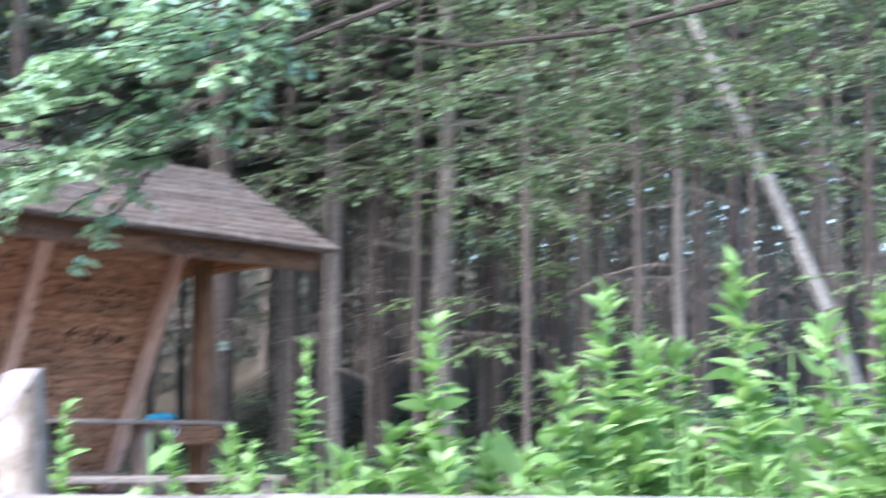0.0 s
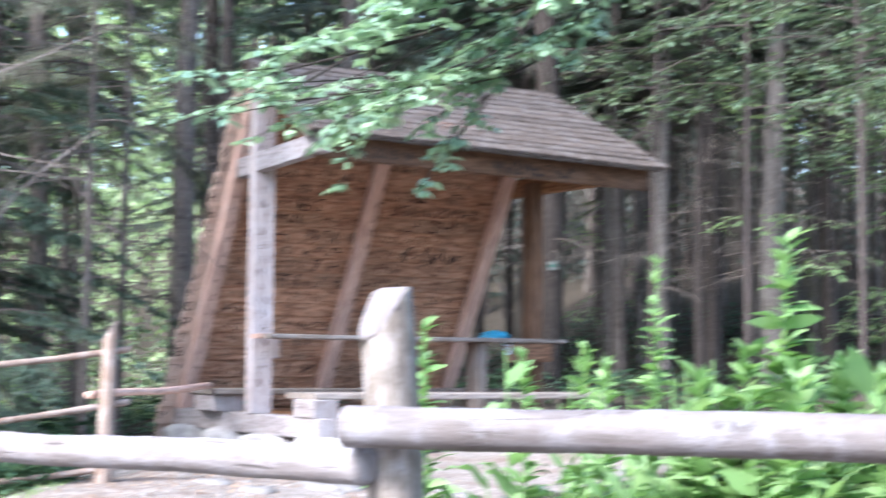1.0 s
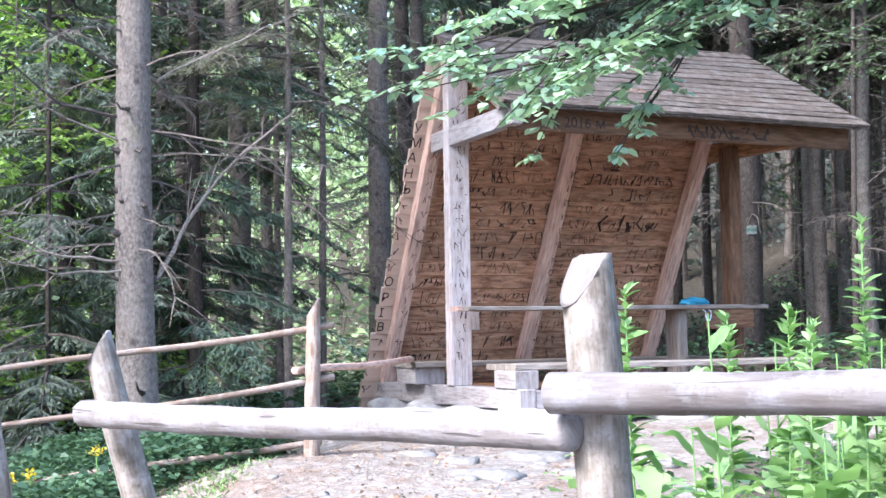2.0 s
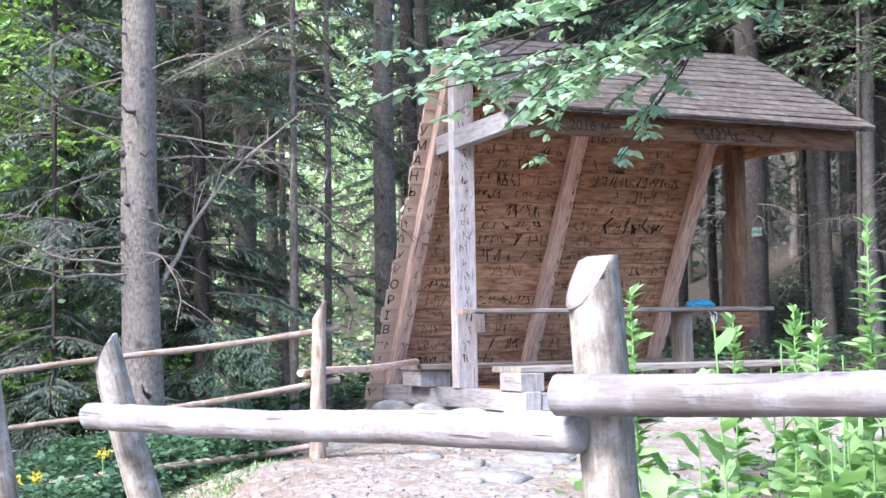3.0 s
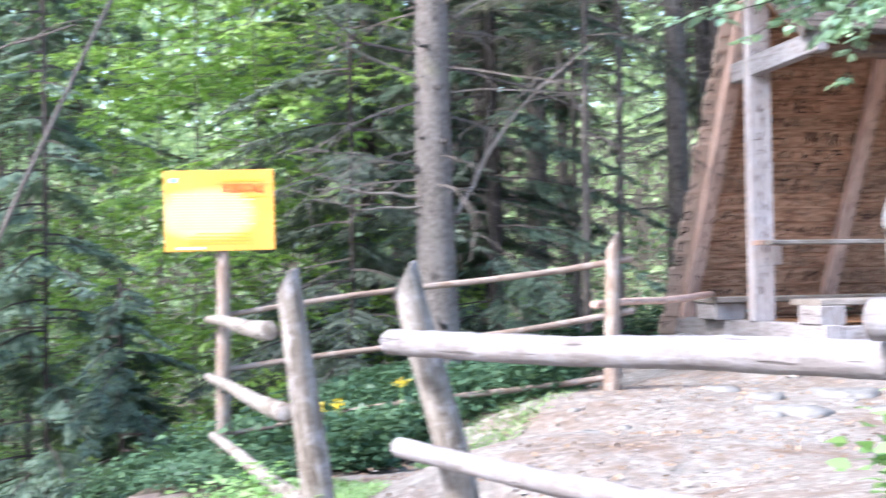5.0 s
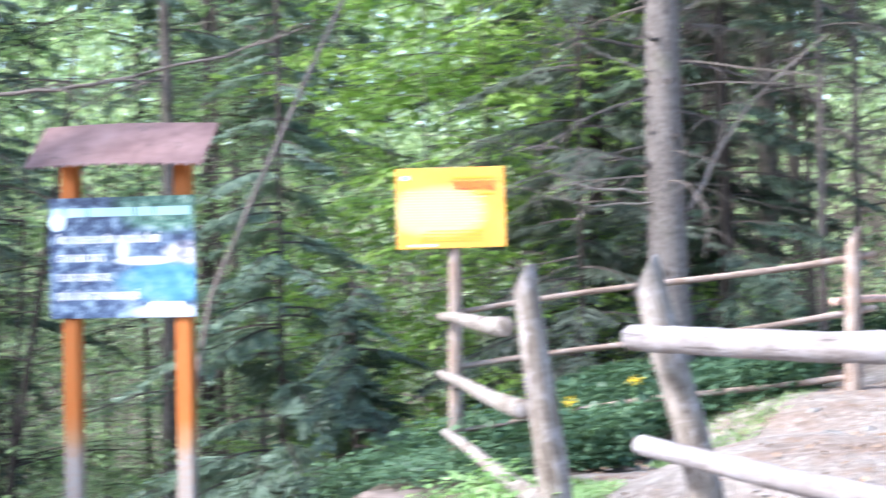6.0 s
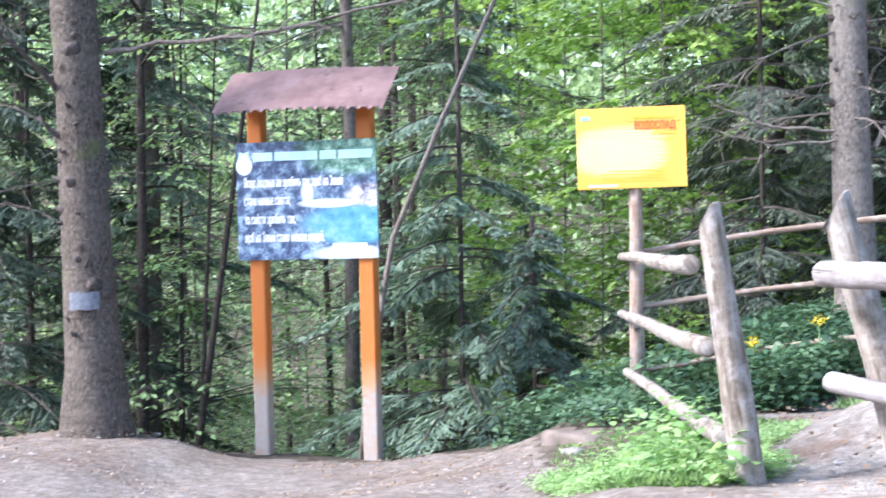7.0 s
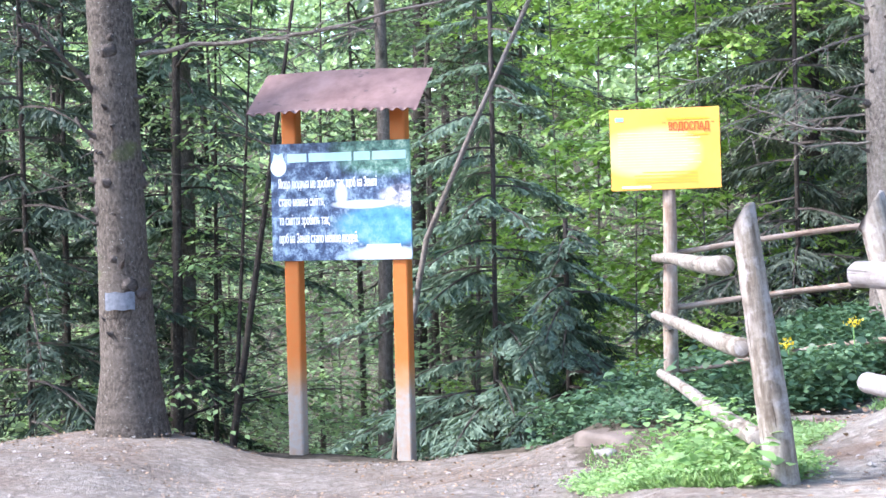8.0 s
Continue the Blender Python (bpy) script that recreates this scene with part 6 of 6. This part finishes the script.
build_far_woods()


# ---- overhanging beech branch in front of the shelter ----
def build_overhang():
    rng, nr = random.Random(41), np.random.RandomState(41)
    tree = thing("beech_branch", "overhanging beech branch with fresh green leaves in flat sprays", "branch", at=(0, 0, 0))
    out, wood_pc = [], Pieces()
    limb = [(2.6, 7.6, 4.9), (1.0, 7.0, 4.1), (-0.3, 6.6, 3.45), (-1.0, 6.42, 3.12), (-1.6, 6.3, 2.92), (-2.3, 6.05, 2.70)]
    wood_pc.tube(limb, [0.035, 0.026, 0.017, 0.011, 0.007, 0.003], 7, False)
    sprays = (
        ((-0.73, 6.28, 3.49), (-1.23, 6.01, 3.22)),
        ((-0.84, 6.79, 3.5), (-1.4, 6.5, 3.26)),
        ((-0.93, 6.24, 3.25), (-1.53, 5.93, 3.1)),
        ((-1.37, 6.75, 3.47), (-1.81, 6.45, 3.17)),
        ((-1.03, 6.46, 3.22), (-1.48, 6.17, 3.03)),
        ((-0.7, 6.6, 3.41), (-0.96, 6.37, 3.12)),
        ((-1.18, 6.66, 3.57), (-1.59, 6.38, 3.42)),
        ((-0.68, 6.52, 3.22), (-0.86, 6.3, 3.05)),
        ((-1.39, 6.24, 3.22), (-1.79, 5.94, 2.98)),
        ((-0.6, 6.26, 3.4), (-0.78, 6.05, 3.23)),
        ((-1.97, 6.3, 2.86), (-2.47, 5.91, 2.61)),
        ((-1.75, 6.47, 2.85), (-2.31, 6.09, 2.68)),
        ((-1.58, 6.21, 2.88), (-1.89, 5.92, 2.48)),
        ((-1.14, 6.46, 2.82), (-1.66, 6.14, 2.65)),
        ((-1.3, 6.7, 2.73), (-1.54, 6.45, 2.34)),
        ((-1.18, 6.72, 3.02), (-1.52, 6.46, 2.85)),
        ((-1.77, 6.04, 2.98), (-2.08, 5.74, 2.7)),
        ((-1.34, 6.2, 3.0), (-1.74, 5.9, 2.77)),
        ((-0.71, 6.19, 3.14), (-0.95, 5.96, 2.83)),
        ((-0.81, 6.45, 3.08), (-1.14, 6.2, 2.82)),
        ((-1.26, 6.1, 2.77), (-1.69, 5.79, 2.55)),
        ((-1.54, 6.34, 2.83), (-2.01, 6.01, 2.72)),
        ((-1.05, 6.57, 3.12), (-1.37, 6.31, 2.86)),
        ((-0.75, 6.4, 3.3), (-1.2, 6.1, 3.05)),
        ((-1.3, 6.3, 3.15), (-1.75, 6.0, 2.9)),
        ((-0.95, 6.35, 2.95), (-1.35, 6.1, 2.72)),
    )
    for a, b in sprays:
        sink = Vector((0, 0, 0.09 if a[0] < -1.3 else 0.02))
        a, b = Vector(a) - sink, Vector(b) - sink
        wood_pc.tube([a.lerp(b, -0.25) + Vector((0, 0.02, 0.05)), a, b], [0.006, 0.005, 0.002], 5, False)
        for k in range(3):
            jit = Vector((rng.uniform(-0.1, 0.1), rng.uniform(-0.25, 0.25), rng.uniform(-0.05, 0.05)))
            leafy_branch(a + jit * 0.4 + Vector((0, 0, 0.04)), b - a + jit, (b - a).length * rng.uniform(0.75, 1.05), rng, nr, 0.062, 25, out, wood_pc, 0.005, 0.05, 2, 10)
    part("foliage", card_mesh("foliage", np.concatenate(out), BEECH_NEAR), None, tree, "fresh green beech leaves")
    tagged(part("twig_work", wood_pc, BARK_BLACK, tree), kind="stuff")
    # a second, darker limb farther back, over the slope
    rng, nr = random.Random(43), np.random.RandomState(43)
    tree = thing("beech_branch", "dark bare-stemmed beech limb with thin green leaves over the slope", "branch", at=(0, 0, 0))
    out, wood_pc = [], Pieces()
    limb = [(0.6, 11.2, 5.6), (-0.3, 11.0, 4.95), (-0.9, 11.0, 4.75), (-1.5, 11.0, 4.45)]
    wood_pc.tube(limb, [0.03, 0.026, 0.02, 0.01], 7, False)
    limb = [(4.0, 12.0, 5.7), (2.2, 11.6, 4.95), (1.2, 11.4, 4.65), (0.2, 11.3, 4.5), (-0.6, 11.2, 4.55)]
    wood_pc.tube(limb, [0.035, 0.03, 0.024, 0.018, 0.008], 7, False)
    for a, b in (
        ((2.92, 9.88, 3.9), (2.19, 9.86, 3.78)),
        ((3.39, 11.46, 4.65), (2.27, 11.52, 4.49)),
        ((2.24, 10.98, 4.51), (1.55, 10.89, 4.37)),
        ((2.96, 10.07, 3.6), (2.37, 10.02, 3.63)),
        ((3.06, 11.91, 3.57), (2.4, 11.86, 3.61)),
        ((0.82, 10.75, 4.45), (0.04, 10.58, 4.28)),
        ((0.44, 11.13, 4.26), (-0.36, 10.93, 4.12)),
        ((1.22, 10.77, 4.21), (0.35, 10.64, 3.94)),
        ((-0.39, 11.67, 4.69), (-0.96, 11.43, 4.36)),
        ((1.91, 11.39, 4.11), (1.27, 11.28, 4.0)),
        ((0.25, 11.6, 3.85), (-0.62, 11.38, 3.72)),
        ((0.82, 10.73, 3.49), (0.04, 10.56, 3.38)),
    ):
        a, b = Vector(a), Vector(b)
        for k in range(2):
            jit = Vector((rng.uniform(-0.2, 0.2), rng.uniform(-0.4, 0.4), rng.uniform(-0.1, 0.1)))
            leafy_branch(a + jit * 0.4, b - a + jit, (b - a).length * rng.uniform(0.8, 1.1), rng, nr, 0.062, 14, out, wood_pc, 0.006, 0.05, 2, 10)
    for at in limb[:4]:
        for _ in range(9):
            leafy_branch(Vector(at) + Vector((rng.uniform(-0.8, 0.8), rng.uniform(-0.3, 0.3), rng.uniform(-0.6, 0.4))), (rng.uniform(-1, 1), rng.uniform(-1, 0.6), rng.uniform(-0.3, 0.1)), 1.1, rng, nr, 0.062, 11, out, wood_pc, 0.006, 0.1, 2, 10)
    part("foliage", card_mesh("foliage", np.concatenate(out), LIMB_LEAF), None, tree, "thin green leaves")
    tagged(part("twig_work", wood_pc, BARK_BLACK, tree), kind="stuff")


build_overhang()


# ---- herbs ----
def dock_plant(x, y, top, seed, lush=1.0, spire=True):
    rng, nr = random.Random(seed), np.random.RandomState(seed)
    z0 = height(x, y) - 0.03
    tall = top - z0
    plant = thing("dock_plant", "tall bright green dock plant with broad leaves behind the fence", "plant", "weeds behind the fence", at=(x, y, z0))
    stem = Pieces()
    lean = Vector((rng.uniform(-0.06, 0.06), rng.uniform(-0.06, 0.06), 0))
    pts = [Vector((0, 0, 0)) + lean * (t * tall) + Vector((0, 0, tall * t)) for t in np.linspace(0, 1, 7)]
    stem.tube(pts, [0.0055 - 0.0005 * i for i in range(7)], 6, False)
    part("stem", stem, STEM, plant)
    arr, s = np.array(pts), np.linspace(0, 1, 7)
    big = []
    n = int((22 if x > -0.2 else 17) * lush)
    for k in range(n):
        t = 0.06 + (0.62 if spire else 0.90) * k / n
        b = np.array([np.interp(t, s, arr[:, i]) for i in range(3)])
        ang = k * 2.4 + rng.uniform(-0.9, 0.9)
        ln = rng.uniform(0.07, 0.22) * (1.2 - 0.6 * t) * (1.1 if x > 0.1 else 1.0)
        out = np.array([math.cos(ang), math.sin(ang), 0.0])
        rise, fall = rng.uniform(0.5, 1.5), rng.uniform(0.4, 1.2)
        us = np.linspace(0.0, 1.0, 8)
        rib = [b + out * (ln * u) + np.array([0, 0, 1.0]) * ln * (rise * u - fall * u * u) for u in us]
        broad = rng.uniform(0.16, 0.27)
        half = [broad * math.sin(math.pi * u ** 0.62) ** 0.7 * (1 + 0.14 * math.sin(9 * u + k)) + 0.004 for u in us]
        sidev = np.cross(out, [0, 0, 1.0]) + np.array([0, 0, rng.uniform(-0.25, 0.25)])
        curl = rng.uniform(-0.05, 0.25)
        ph = rng.uniform(0, 6)
        for i in range(7):
            for sg in (-1, 1):
                w0, w1 = half[i] * ln * sg, half[i + 1] * ln * sg
                wav0, wav1 = curl * abs(w0) + 0.008 * math.sin(1.7 * i + ph + sg), curl * abs(w1) + 0.008 * math.sin(1.7 * (i + 1) + ph + sg)
                q = [rib[i], rib[i + 1], rib[i + 1] + sidev * w1 + np.array([0, 0, wav1]), rib[i] + sidev * w0 + np.array([0, 0, wav0])]
                big.append(q if sg > 0 else q[::-1])
    me = joined_leaves("foliage", big, 14)
    part("foliage", me, None, plant)
    if spire:
        m = int(130 * lush)
        at = nr.uniform(0.56, 1.0, m) ** 0.9
        base = np.stack([np.interp(at, s, arr[:, i]) for i in range(3)], 1)
        ang = nr.uniform(0, 6.28, m)
        along = np.stack([np.cos(ang), np.sin(ang), nr.uniform(0.0, 0.8, m) + np.clip(at - 0.85, 0, 1) * 5], 1)
        ln = nr.uniform(0.04, 0.13, m) * (1.85 - 1.35 * at) * (1.25 if x > -0.3 else 0.8)
        part("flower_spike", card_mesh("flower_spike", leaves_at(base, along, np.array([0, 0, 1.0]) + nr.normal(size=(m, 3)) * 0.35, ln, ln * 0.4, 0.2, 10), DOCK), None, plant, "pale green leafy flower spike")


def joined_leaves(name, quads, per_leaf):
    """Leaves of several fields each, whose fields share corners."""
    verts, faces, index = [], [], {}
    for k, q in enumerate(quads):
        leaf_no = k // per_leaf
        idx = []
        for p in q:
            key = (leaf_no, round(float(p[0]), 5), round(float(p[1]), 5), round(float(p[2]), 5))
            if key not in index:
                index[key] = len(verts)
                verts.append(tuple(float(c) for c in p))
            idx.append(index[key])
        if len(set(idx)) == len(idx):
            faces.append(idx)
    me = bpy.data.meshes.new(name)
    me.from_pydata(verts, [], faces)
    me.polygons.foreach_set("use_smooth", np.ones(len(faces), dtype=bool))
    me.materials.append(DOCK)
    me.update()
    return me


def build_herbs():
    rng = random.Random(12)
    tops = ((-0.965, 4.19, 1.70), (-0.39, 4.48, 1.88), (-0.084, 4.40, 1.94), (0.466, 4.17, 2.0), (0.804, 3.92, 2.05), (0.975, 3.67, 1.9), (-0.758, 4.49, 1.62), (-0.593, 4.31, 1.64), (-0.524, 4.0, 1.60), (0.25, 3.95, 1.78), (0.62, 4.5, 1.9), (1.2, 4.2, 2.0))
    for k, (x, y, top) in enumerate(tops):
        dock_plant(x, y, top, 400 + k)
    for k in range(110):
        x, y = rng.uniform(0.0, 1.8), rng.uniform(3.5, 5.1)
        dock_plant(x, y, height(x, y) + rng.uniform(0.65, 1.12) + 0.16 * x, 500 + k, 1.1, rng.random() < 0.35)
    for k in range(20):
        x, y = rng.uniform(-0.5, 0.45), rng.uniform(3.7, 4.7)
        dock_plant(x, y, rng.uniform(1.30, 1.64), 700 + k, 1.1, k % 3 == 0)
    for k in range(16):
        x, y = rng.uniform(-0.74, -0.05), rng.uniform(3.8, 4.7)
        dock_plant(x, y, rng.uniform(1.46, 1.64), 900 + k, 1.0, k % 4 == 0)
    # lower plants at the edge of the yard
    for k in range(26):
        x, y = rng.uniform(-0.95, -0.15), rng.uniform(3.7, 4.9)
        dock_plant(x, y, height(x, y) + rng.uniform(0.3, 0.75), 800 + k, 0.8, k % 4 == 0)


build_herbs()


def herb_cover(name, polys, count, seed, size, mat, label, tall=0.25, gate=None, points=6):
    """Low plants that nobody could count."""
    nr = np.random.RandomState(seed)
    pts = []
    while sum(len(p) for p in pts) < count:
        az, d = np.radians(nr.uniform(*polys[0], count)), np.sqrt(nr.uniform(polys[1][0] ** 2, polys[1][1] ** 2, count))
        x, y = -np.sin(az) * d, np.cos(az) * d
        ok = dirt_at(x, y) < 0.5
        clump = np.array([noise.noise((a * 0.9, b * 0.9, seed)) for a, b in zip(x, y)])
        ok &= clump > nr.uniform(-0.7, 0.3, count)
        if gate is not None:
            ok &= gate(x, y)
        pts.append(np.stack([x[ok], y[ok]], 1))
        if len(pts) > 30:
            break
    xy = np.concatenate(pts)[:count]
    z = ground_height(xy[:, 0], xy[:, 1])
    n = len(xy)
    base = np.stack([xy[:, 0], xy[:, 1], z + nr.uniform(0.0, 1.0, n) ** 1.4 * tall], 1)
    ang = nr.uniform(0, 6.28, n)
    along = np.stack([np.cos(ang), np.sin(ang), nr.uniform(-0.2, 0.6, n)], 1)
    ln = nr.uniform(size[0], size[1], n)
    cards = leaves_at(base, along, np.array([0, 0, 1.0]) + nr.normal(size=(n, 3)) * 0.35, ln, ln * 0.65, 0.2, points)
    tagged(new(name, card_mesh(name, cards, mat)), label, "plants", kind="stuff")


herb_cover("far_undergrowth", ((14, 66), (13.0, 22)), 24000, 23, (0.06, 0.13), HERB, "low green herbs on the forest floor", 0.35, lambda x, y: ~inside(x, y, [(-5.5, 11), (-4, 15.5), (0, 17), (1, 13), (-3.5, 11)]), 4)
herb_cover("undergrowth", ((14, 66), (8.5, 13)), 30000, 21, (0.03, 0.075), HERB, "low green herbs and brambles on the forest floor", 0.32, lambda x, y: ~inside(x, y, [(-5.5, 11), (-4, 15.5), (0, 17), (1, 13), (-3.5, 11)]) & ~inside(x, y, [(-4.2, 5.2), (-6.9, 7.5), (-6.1, 8.5), (-3.4, 5.6)]) & ~inside(x, y, [(-12.5, 4.0), (-11.5, 8.6), (-9.0, 9.4), (-7.4, 8.4), (-7.0, 7.3), (-8.9, 6.0)]))
herb_cover("gully_herbs", ((14, 36), (17, 36)), 30000, 27, (0.07, 0.15), SHRUB, "pale green herbs and bushes in the gully", 1.3, None, 4)
herb_cover("shrub_thicket", ((33, 66), (14.5, 32)), 80000, 25, (0.05, 0.11), SHRUB, "pale green shrubs and saplings in the gully", 3.8, None, 4)
herb_cover("slope_undergrowth", ((-22, 14), (6, 30)), 13000, 22, (0.05, 0.12), HERB, "sparse green herbs on the slope behind the fence", 0.3, lambda x, y: (y > 6.5) & ~inside(x, y, [(-6.2, 11.5), (-5, 16.5), (1, 18), (1.5, 13), (-2.5, 11)]))


def grass_tuft(name, cx, cy, rx, ry, count, seed, tall, mat, label, wide=0.008):
    nr = np.random.RandomState(seed)
    a, r = nr.uniform(0, 6.28, count), np.sqrt(nr.uniform(0, 1, count))
    x, y = cx + rx * r * np.cos(a), cy + ry * r * np.sin(a)
    base = np.stack([x, y, ground_height(x, y) - 0.01], 1)
    along = np.stack([nr.normal(size=count) * 1.1, nr.normal(size=count) * 1.1, np.ones(count)], 1)
    ln = nr.uniform(0.35, 1.0, count) * tall
    tagged(new(name, card_mesh(name, leaves_at(base, along, nr.normal(size=(count, 3)), ln, np.full(count, wide), 0.25, 6), mat)), label, "grass", kind="stuff")


grass_tuft("grass_patch", -4.08, 5.38, 0.34, 0.26, 13000, 31, 0.085, GRASS, "bright green grass at the foot of the fence", 0.004)
grass_tuft("grass_patch", -4.6, 5.95, 0.46, 0.36, 13000, 34, 0.085, GRASS, "bright green grass on the bank below the fence", 0.004)
grass_tuft("grass_patch", -5.3, 6.75, 0.4, 0.3, 7000, 35, 0.06, GRASS, "bright green grass at the path edge", 0.004)
grass_tuft("grass_patch", -5.3, 7.0, 0.8, 0.4, 2600, 32, 0.05, GRASS, "short grass along the path edge")
grass_tuft("grass_patch", -4.75, 8.9, 0.3, 1.0, 1400, 33, 0.07, GRASS, "short grass below the pole fence")


def build_bushes():
    nr = np.random.RandomState(55)
    for k, (x, y, rx, tall, n, ln) in enumerate(((-4.32, 5.72, 0.32, 0.27, 420, 0.06), (-4.1, 5.45, 0.24, 0.2, 260, 0.055), (-4.8, 6.35, 0.36, 0.26, 420, 0.055), (-5.75, 7.75, 0.3, 0.4, 300, 0.07), (-3.76, 5.24, 0.07, 0.22, 26, 0.09), (-1.35, 5.6, 0.3, 0.35, 200, 0.11), (-1.0, 4.9, 0.3, 0.45, 200, 0.12))):
        p = nr.normal(size=(n, 3)) * np.array([0.5, 0.5, 0.35])
        base = np.array([0, 0, tall * 0.45]) + p * np.array([rx, rx, tall])
        base[:, 2] = np.maximum(base[:, 2], 0.01)
        along = np.stack([nr.normal(size=n), nr.normal(size=n), nr.uniform(-0.3, 0.5, n)], 1)
        l = nr.uniform(0.6, 1.2, n) * ln
        me = card_mesh("herb_clump", leaves_at(base, along, np.array([0, 0, 1.0]) + nr.normal(size=(n, 3)) * 0.3, l, l * 0.6, 0.18, 10), DOCK if k != 3 else HERB)
        thing("herb_clump", "low clump of fresh green leaves beside the fence", "plant", "herb clumps", "stuff", at=(x, y, height(x, y)), data=me)
    # yellow flowers below the pole fence
    petals = leaf("yellow_petals", (0.75, 0.50, 0.02), (0.85, 0.60, 0.03), (0.9, 0.7, 0.08), 0.3, 0.5)
    for k, (x, y, z) in enumerate(((-5.5, 8.15, 0.78), (-5.62, 8.1, 0.76), (-5.2, 8.4, 0.90))):
        n = 34
        base = nr.normal(size=(n, 3)) * np.array([0.022, 0.022, 0.016])
        l = nr.uniform(0.015, 0.026, n)
        flower = thing("yellow_flower", "small cluster of yellow flowers among green herbs", "flower", "yellow flowers", "stuff", at=(x, y, z), data=card_mesh("yellow_flower", leaves_at(base, nr.normal(size=(n, 3)), nr.normal(size=(n, 3)), l, l * 0.8, 0.1, 6), petals))
        st = Pieces()
        st.tube([(0, 0, 0), (0.01, 0.01, height(x, y) - z)], [0.004, 0.005], 5, False)
        part("stalk", st, STEM, flower)


build_bushes()


def low_cover(name, cx, cy, rx, ry, count, seed, size, mat, label, category, rise=0.05, gate=None):
    """Small flat leaves close to the ground."""
    nr = np.random.RandomState(seed)
    a, r = nr.uniform(0, 6.28, count), np.sqrt(nr.uniform(0, 1, count)) * nr.uniform(0.8, 1.1, count)
    x, y = cx + rx * r * np.cos(a), cy + ry * r * np.sin(a)
    if gate is not None:
        ok = gate(x, y)
        x, y = x[ok], y[ok]
    n = len(x)
    base = np.stack([x, y, ground_height(x, y) + nr.uniform(0.005, rise, n)], 1)
    ang = nr.uniform(0, 6.28, n)
    along = np.stack([np.cos(ang), np.sin(ang), nr.uniform(-0.1, 0.7, n)], 1)
    ln = nr.uniform(size[0], size[1], n)
    tagged(new(name, card_mesh(name, leaves_at(base, along, np.array([0, -0.3, 1.0]) + nr.normal(size=(n, 3)) * 0.4, ln, ln * 0.6, 0.2, 4), mat)), label, category, kind="stuff")


low_cover("clover_patch", -4.25, 5.55, 0.52, 0.42, 9000, 91, (0.015, 0.035), GRASS, "bright green clover and seedlings at the foot of the fence", "plants", 0.07)
low_cover("clover_patch", -5.0, 6.5, 0.75, 0.50, 12000, 92, (0.015, 0.035), GRASS, "bright green clover and seedlings on the bank", "plants", 0.06)
low_cover("low_herbs", -5.95, 7.65, 0.6, 0.45, 3000, 95, (0.025, 0.055), HERB, "low green herbs beside the boulder", "plants", 0.12)
LITTER = leaf("dry_litter", (0.10, 0.055, 0.03), (0.20, 0.12, 0.075), (0.34, 0.24, 0.17), 0.1, 0.8)
low_cover("leaf_litter", -8.5, 6.2, 3.2, 1.4, 2600, 93, (0.008, 0.03), LITTER, "scattered dry leaves and chips on the path", "litter", 0.012, lambda x, y: dirt_at(x, y) > 0.5)
low_cover("leaf_litter", -3.6, 8.6, 1.8, 3.6, 2600, 94, (0.012, 0.045), LITTER, "scattered dry needles and chips in the yard", "litter", 0.012, lambda x, y: dirt_at(x, y) > 0.5)


def build_gravel():
    """Loose stones on the bare ground."""
    nr, rng = np.random.RandomState(71), random.Random(71)
    pc_v, pc_f = [], []
    base_v = np.array([(1, 0, 0), (-1, 0, 0), (0, 1, 0), (0, -1, 0), (0, 0, 0.7), (0.6, 0.6, 0.35), (-0.6, 0.6, 0.35), (0.6, -0.6, 0.35), (-0.6, -0.6, 0.35)], float)
    base_f = [(0, 5, 4), (5, 2, 4), (2, 6, 4), (6, 1, 4), (1, 8, 4), (8, 3, 4), (3, 7, 4), (7, 0, 4)]
    count = 0
    while count < 7000:
        az, d = radians(nr.uniform(-12, 68)), math.sqrt(nr.uniform(9, 190))
        x, y = -math.sin(az) * d, math.cos(az) * d
        if dirt_at(np.array([x]), np.array([y]))[0] < 0.5:
            continue
        count += 1
        s = 0.004 + 0.020 * nr.uniform() ** 4
        a = nr.uniform(0, 6.28)
        rot = np.array([[math.cos(a), -math.sin(a), 0], [math.sin(a), math.cos(a), 0], [0, 0, 1]])
        v = (base_v * nr.uniform(0.7, 1.3, (9, 3)) * np.array([s, s * nr.uniform(0.6, 1), s * 0.8])) @ rot.T + np.array([x, y, height(x, y) - 0.002])
        k = len(pc_v)
        pc_v.extend(map(tuple, v))
        pc_f.extend(tuple(k + i for i in f) for f in base_f)
    me = bpy.data.meshes.new("gravel")
    me.from_pydata(pc_v, [], pc_f)
    n = Nodes("gravel_stone", 0.9, 0.2)
    geo = n.add("ShaderNodeNewGeometry")
    n.colour(n.ramp(geo.outputs["Random Per Island"], [(0.0, (0.15, 0.11, 0.09)), (0.5, (0.23, 0.195, 0.18)), (1.0, (0.33, 0.30, 0.285))]))
    me.materials.append(n.mat)
    tagged(new("gravel", me), "loose pale gravel and chips on the path", "gravel", kind="stuff")


build_gravel()
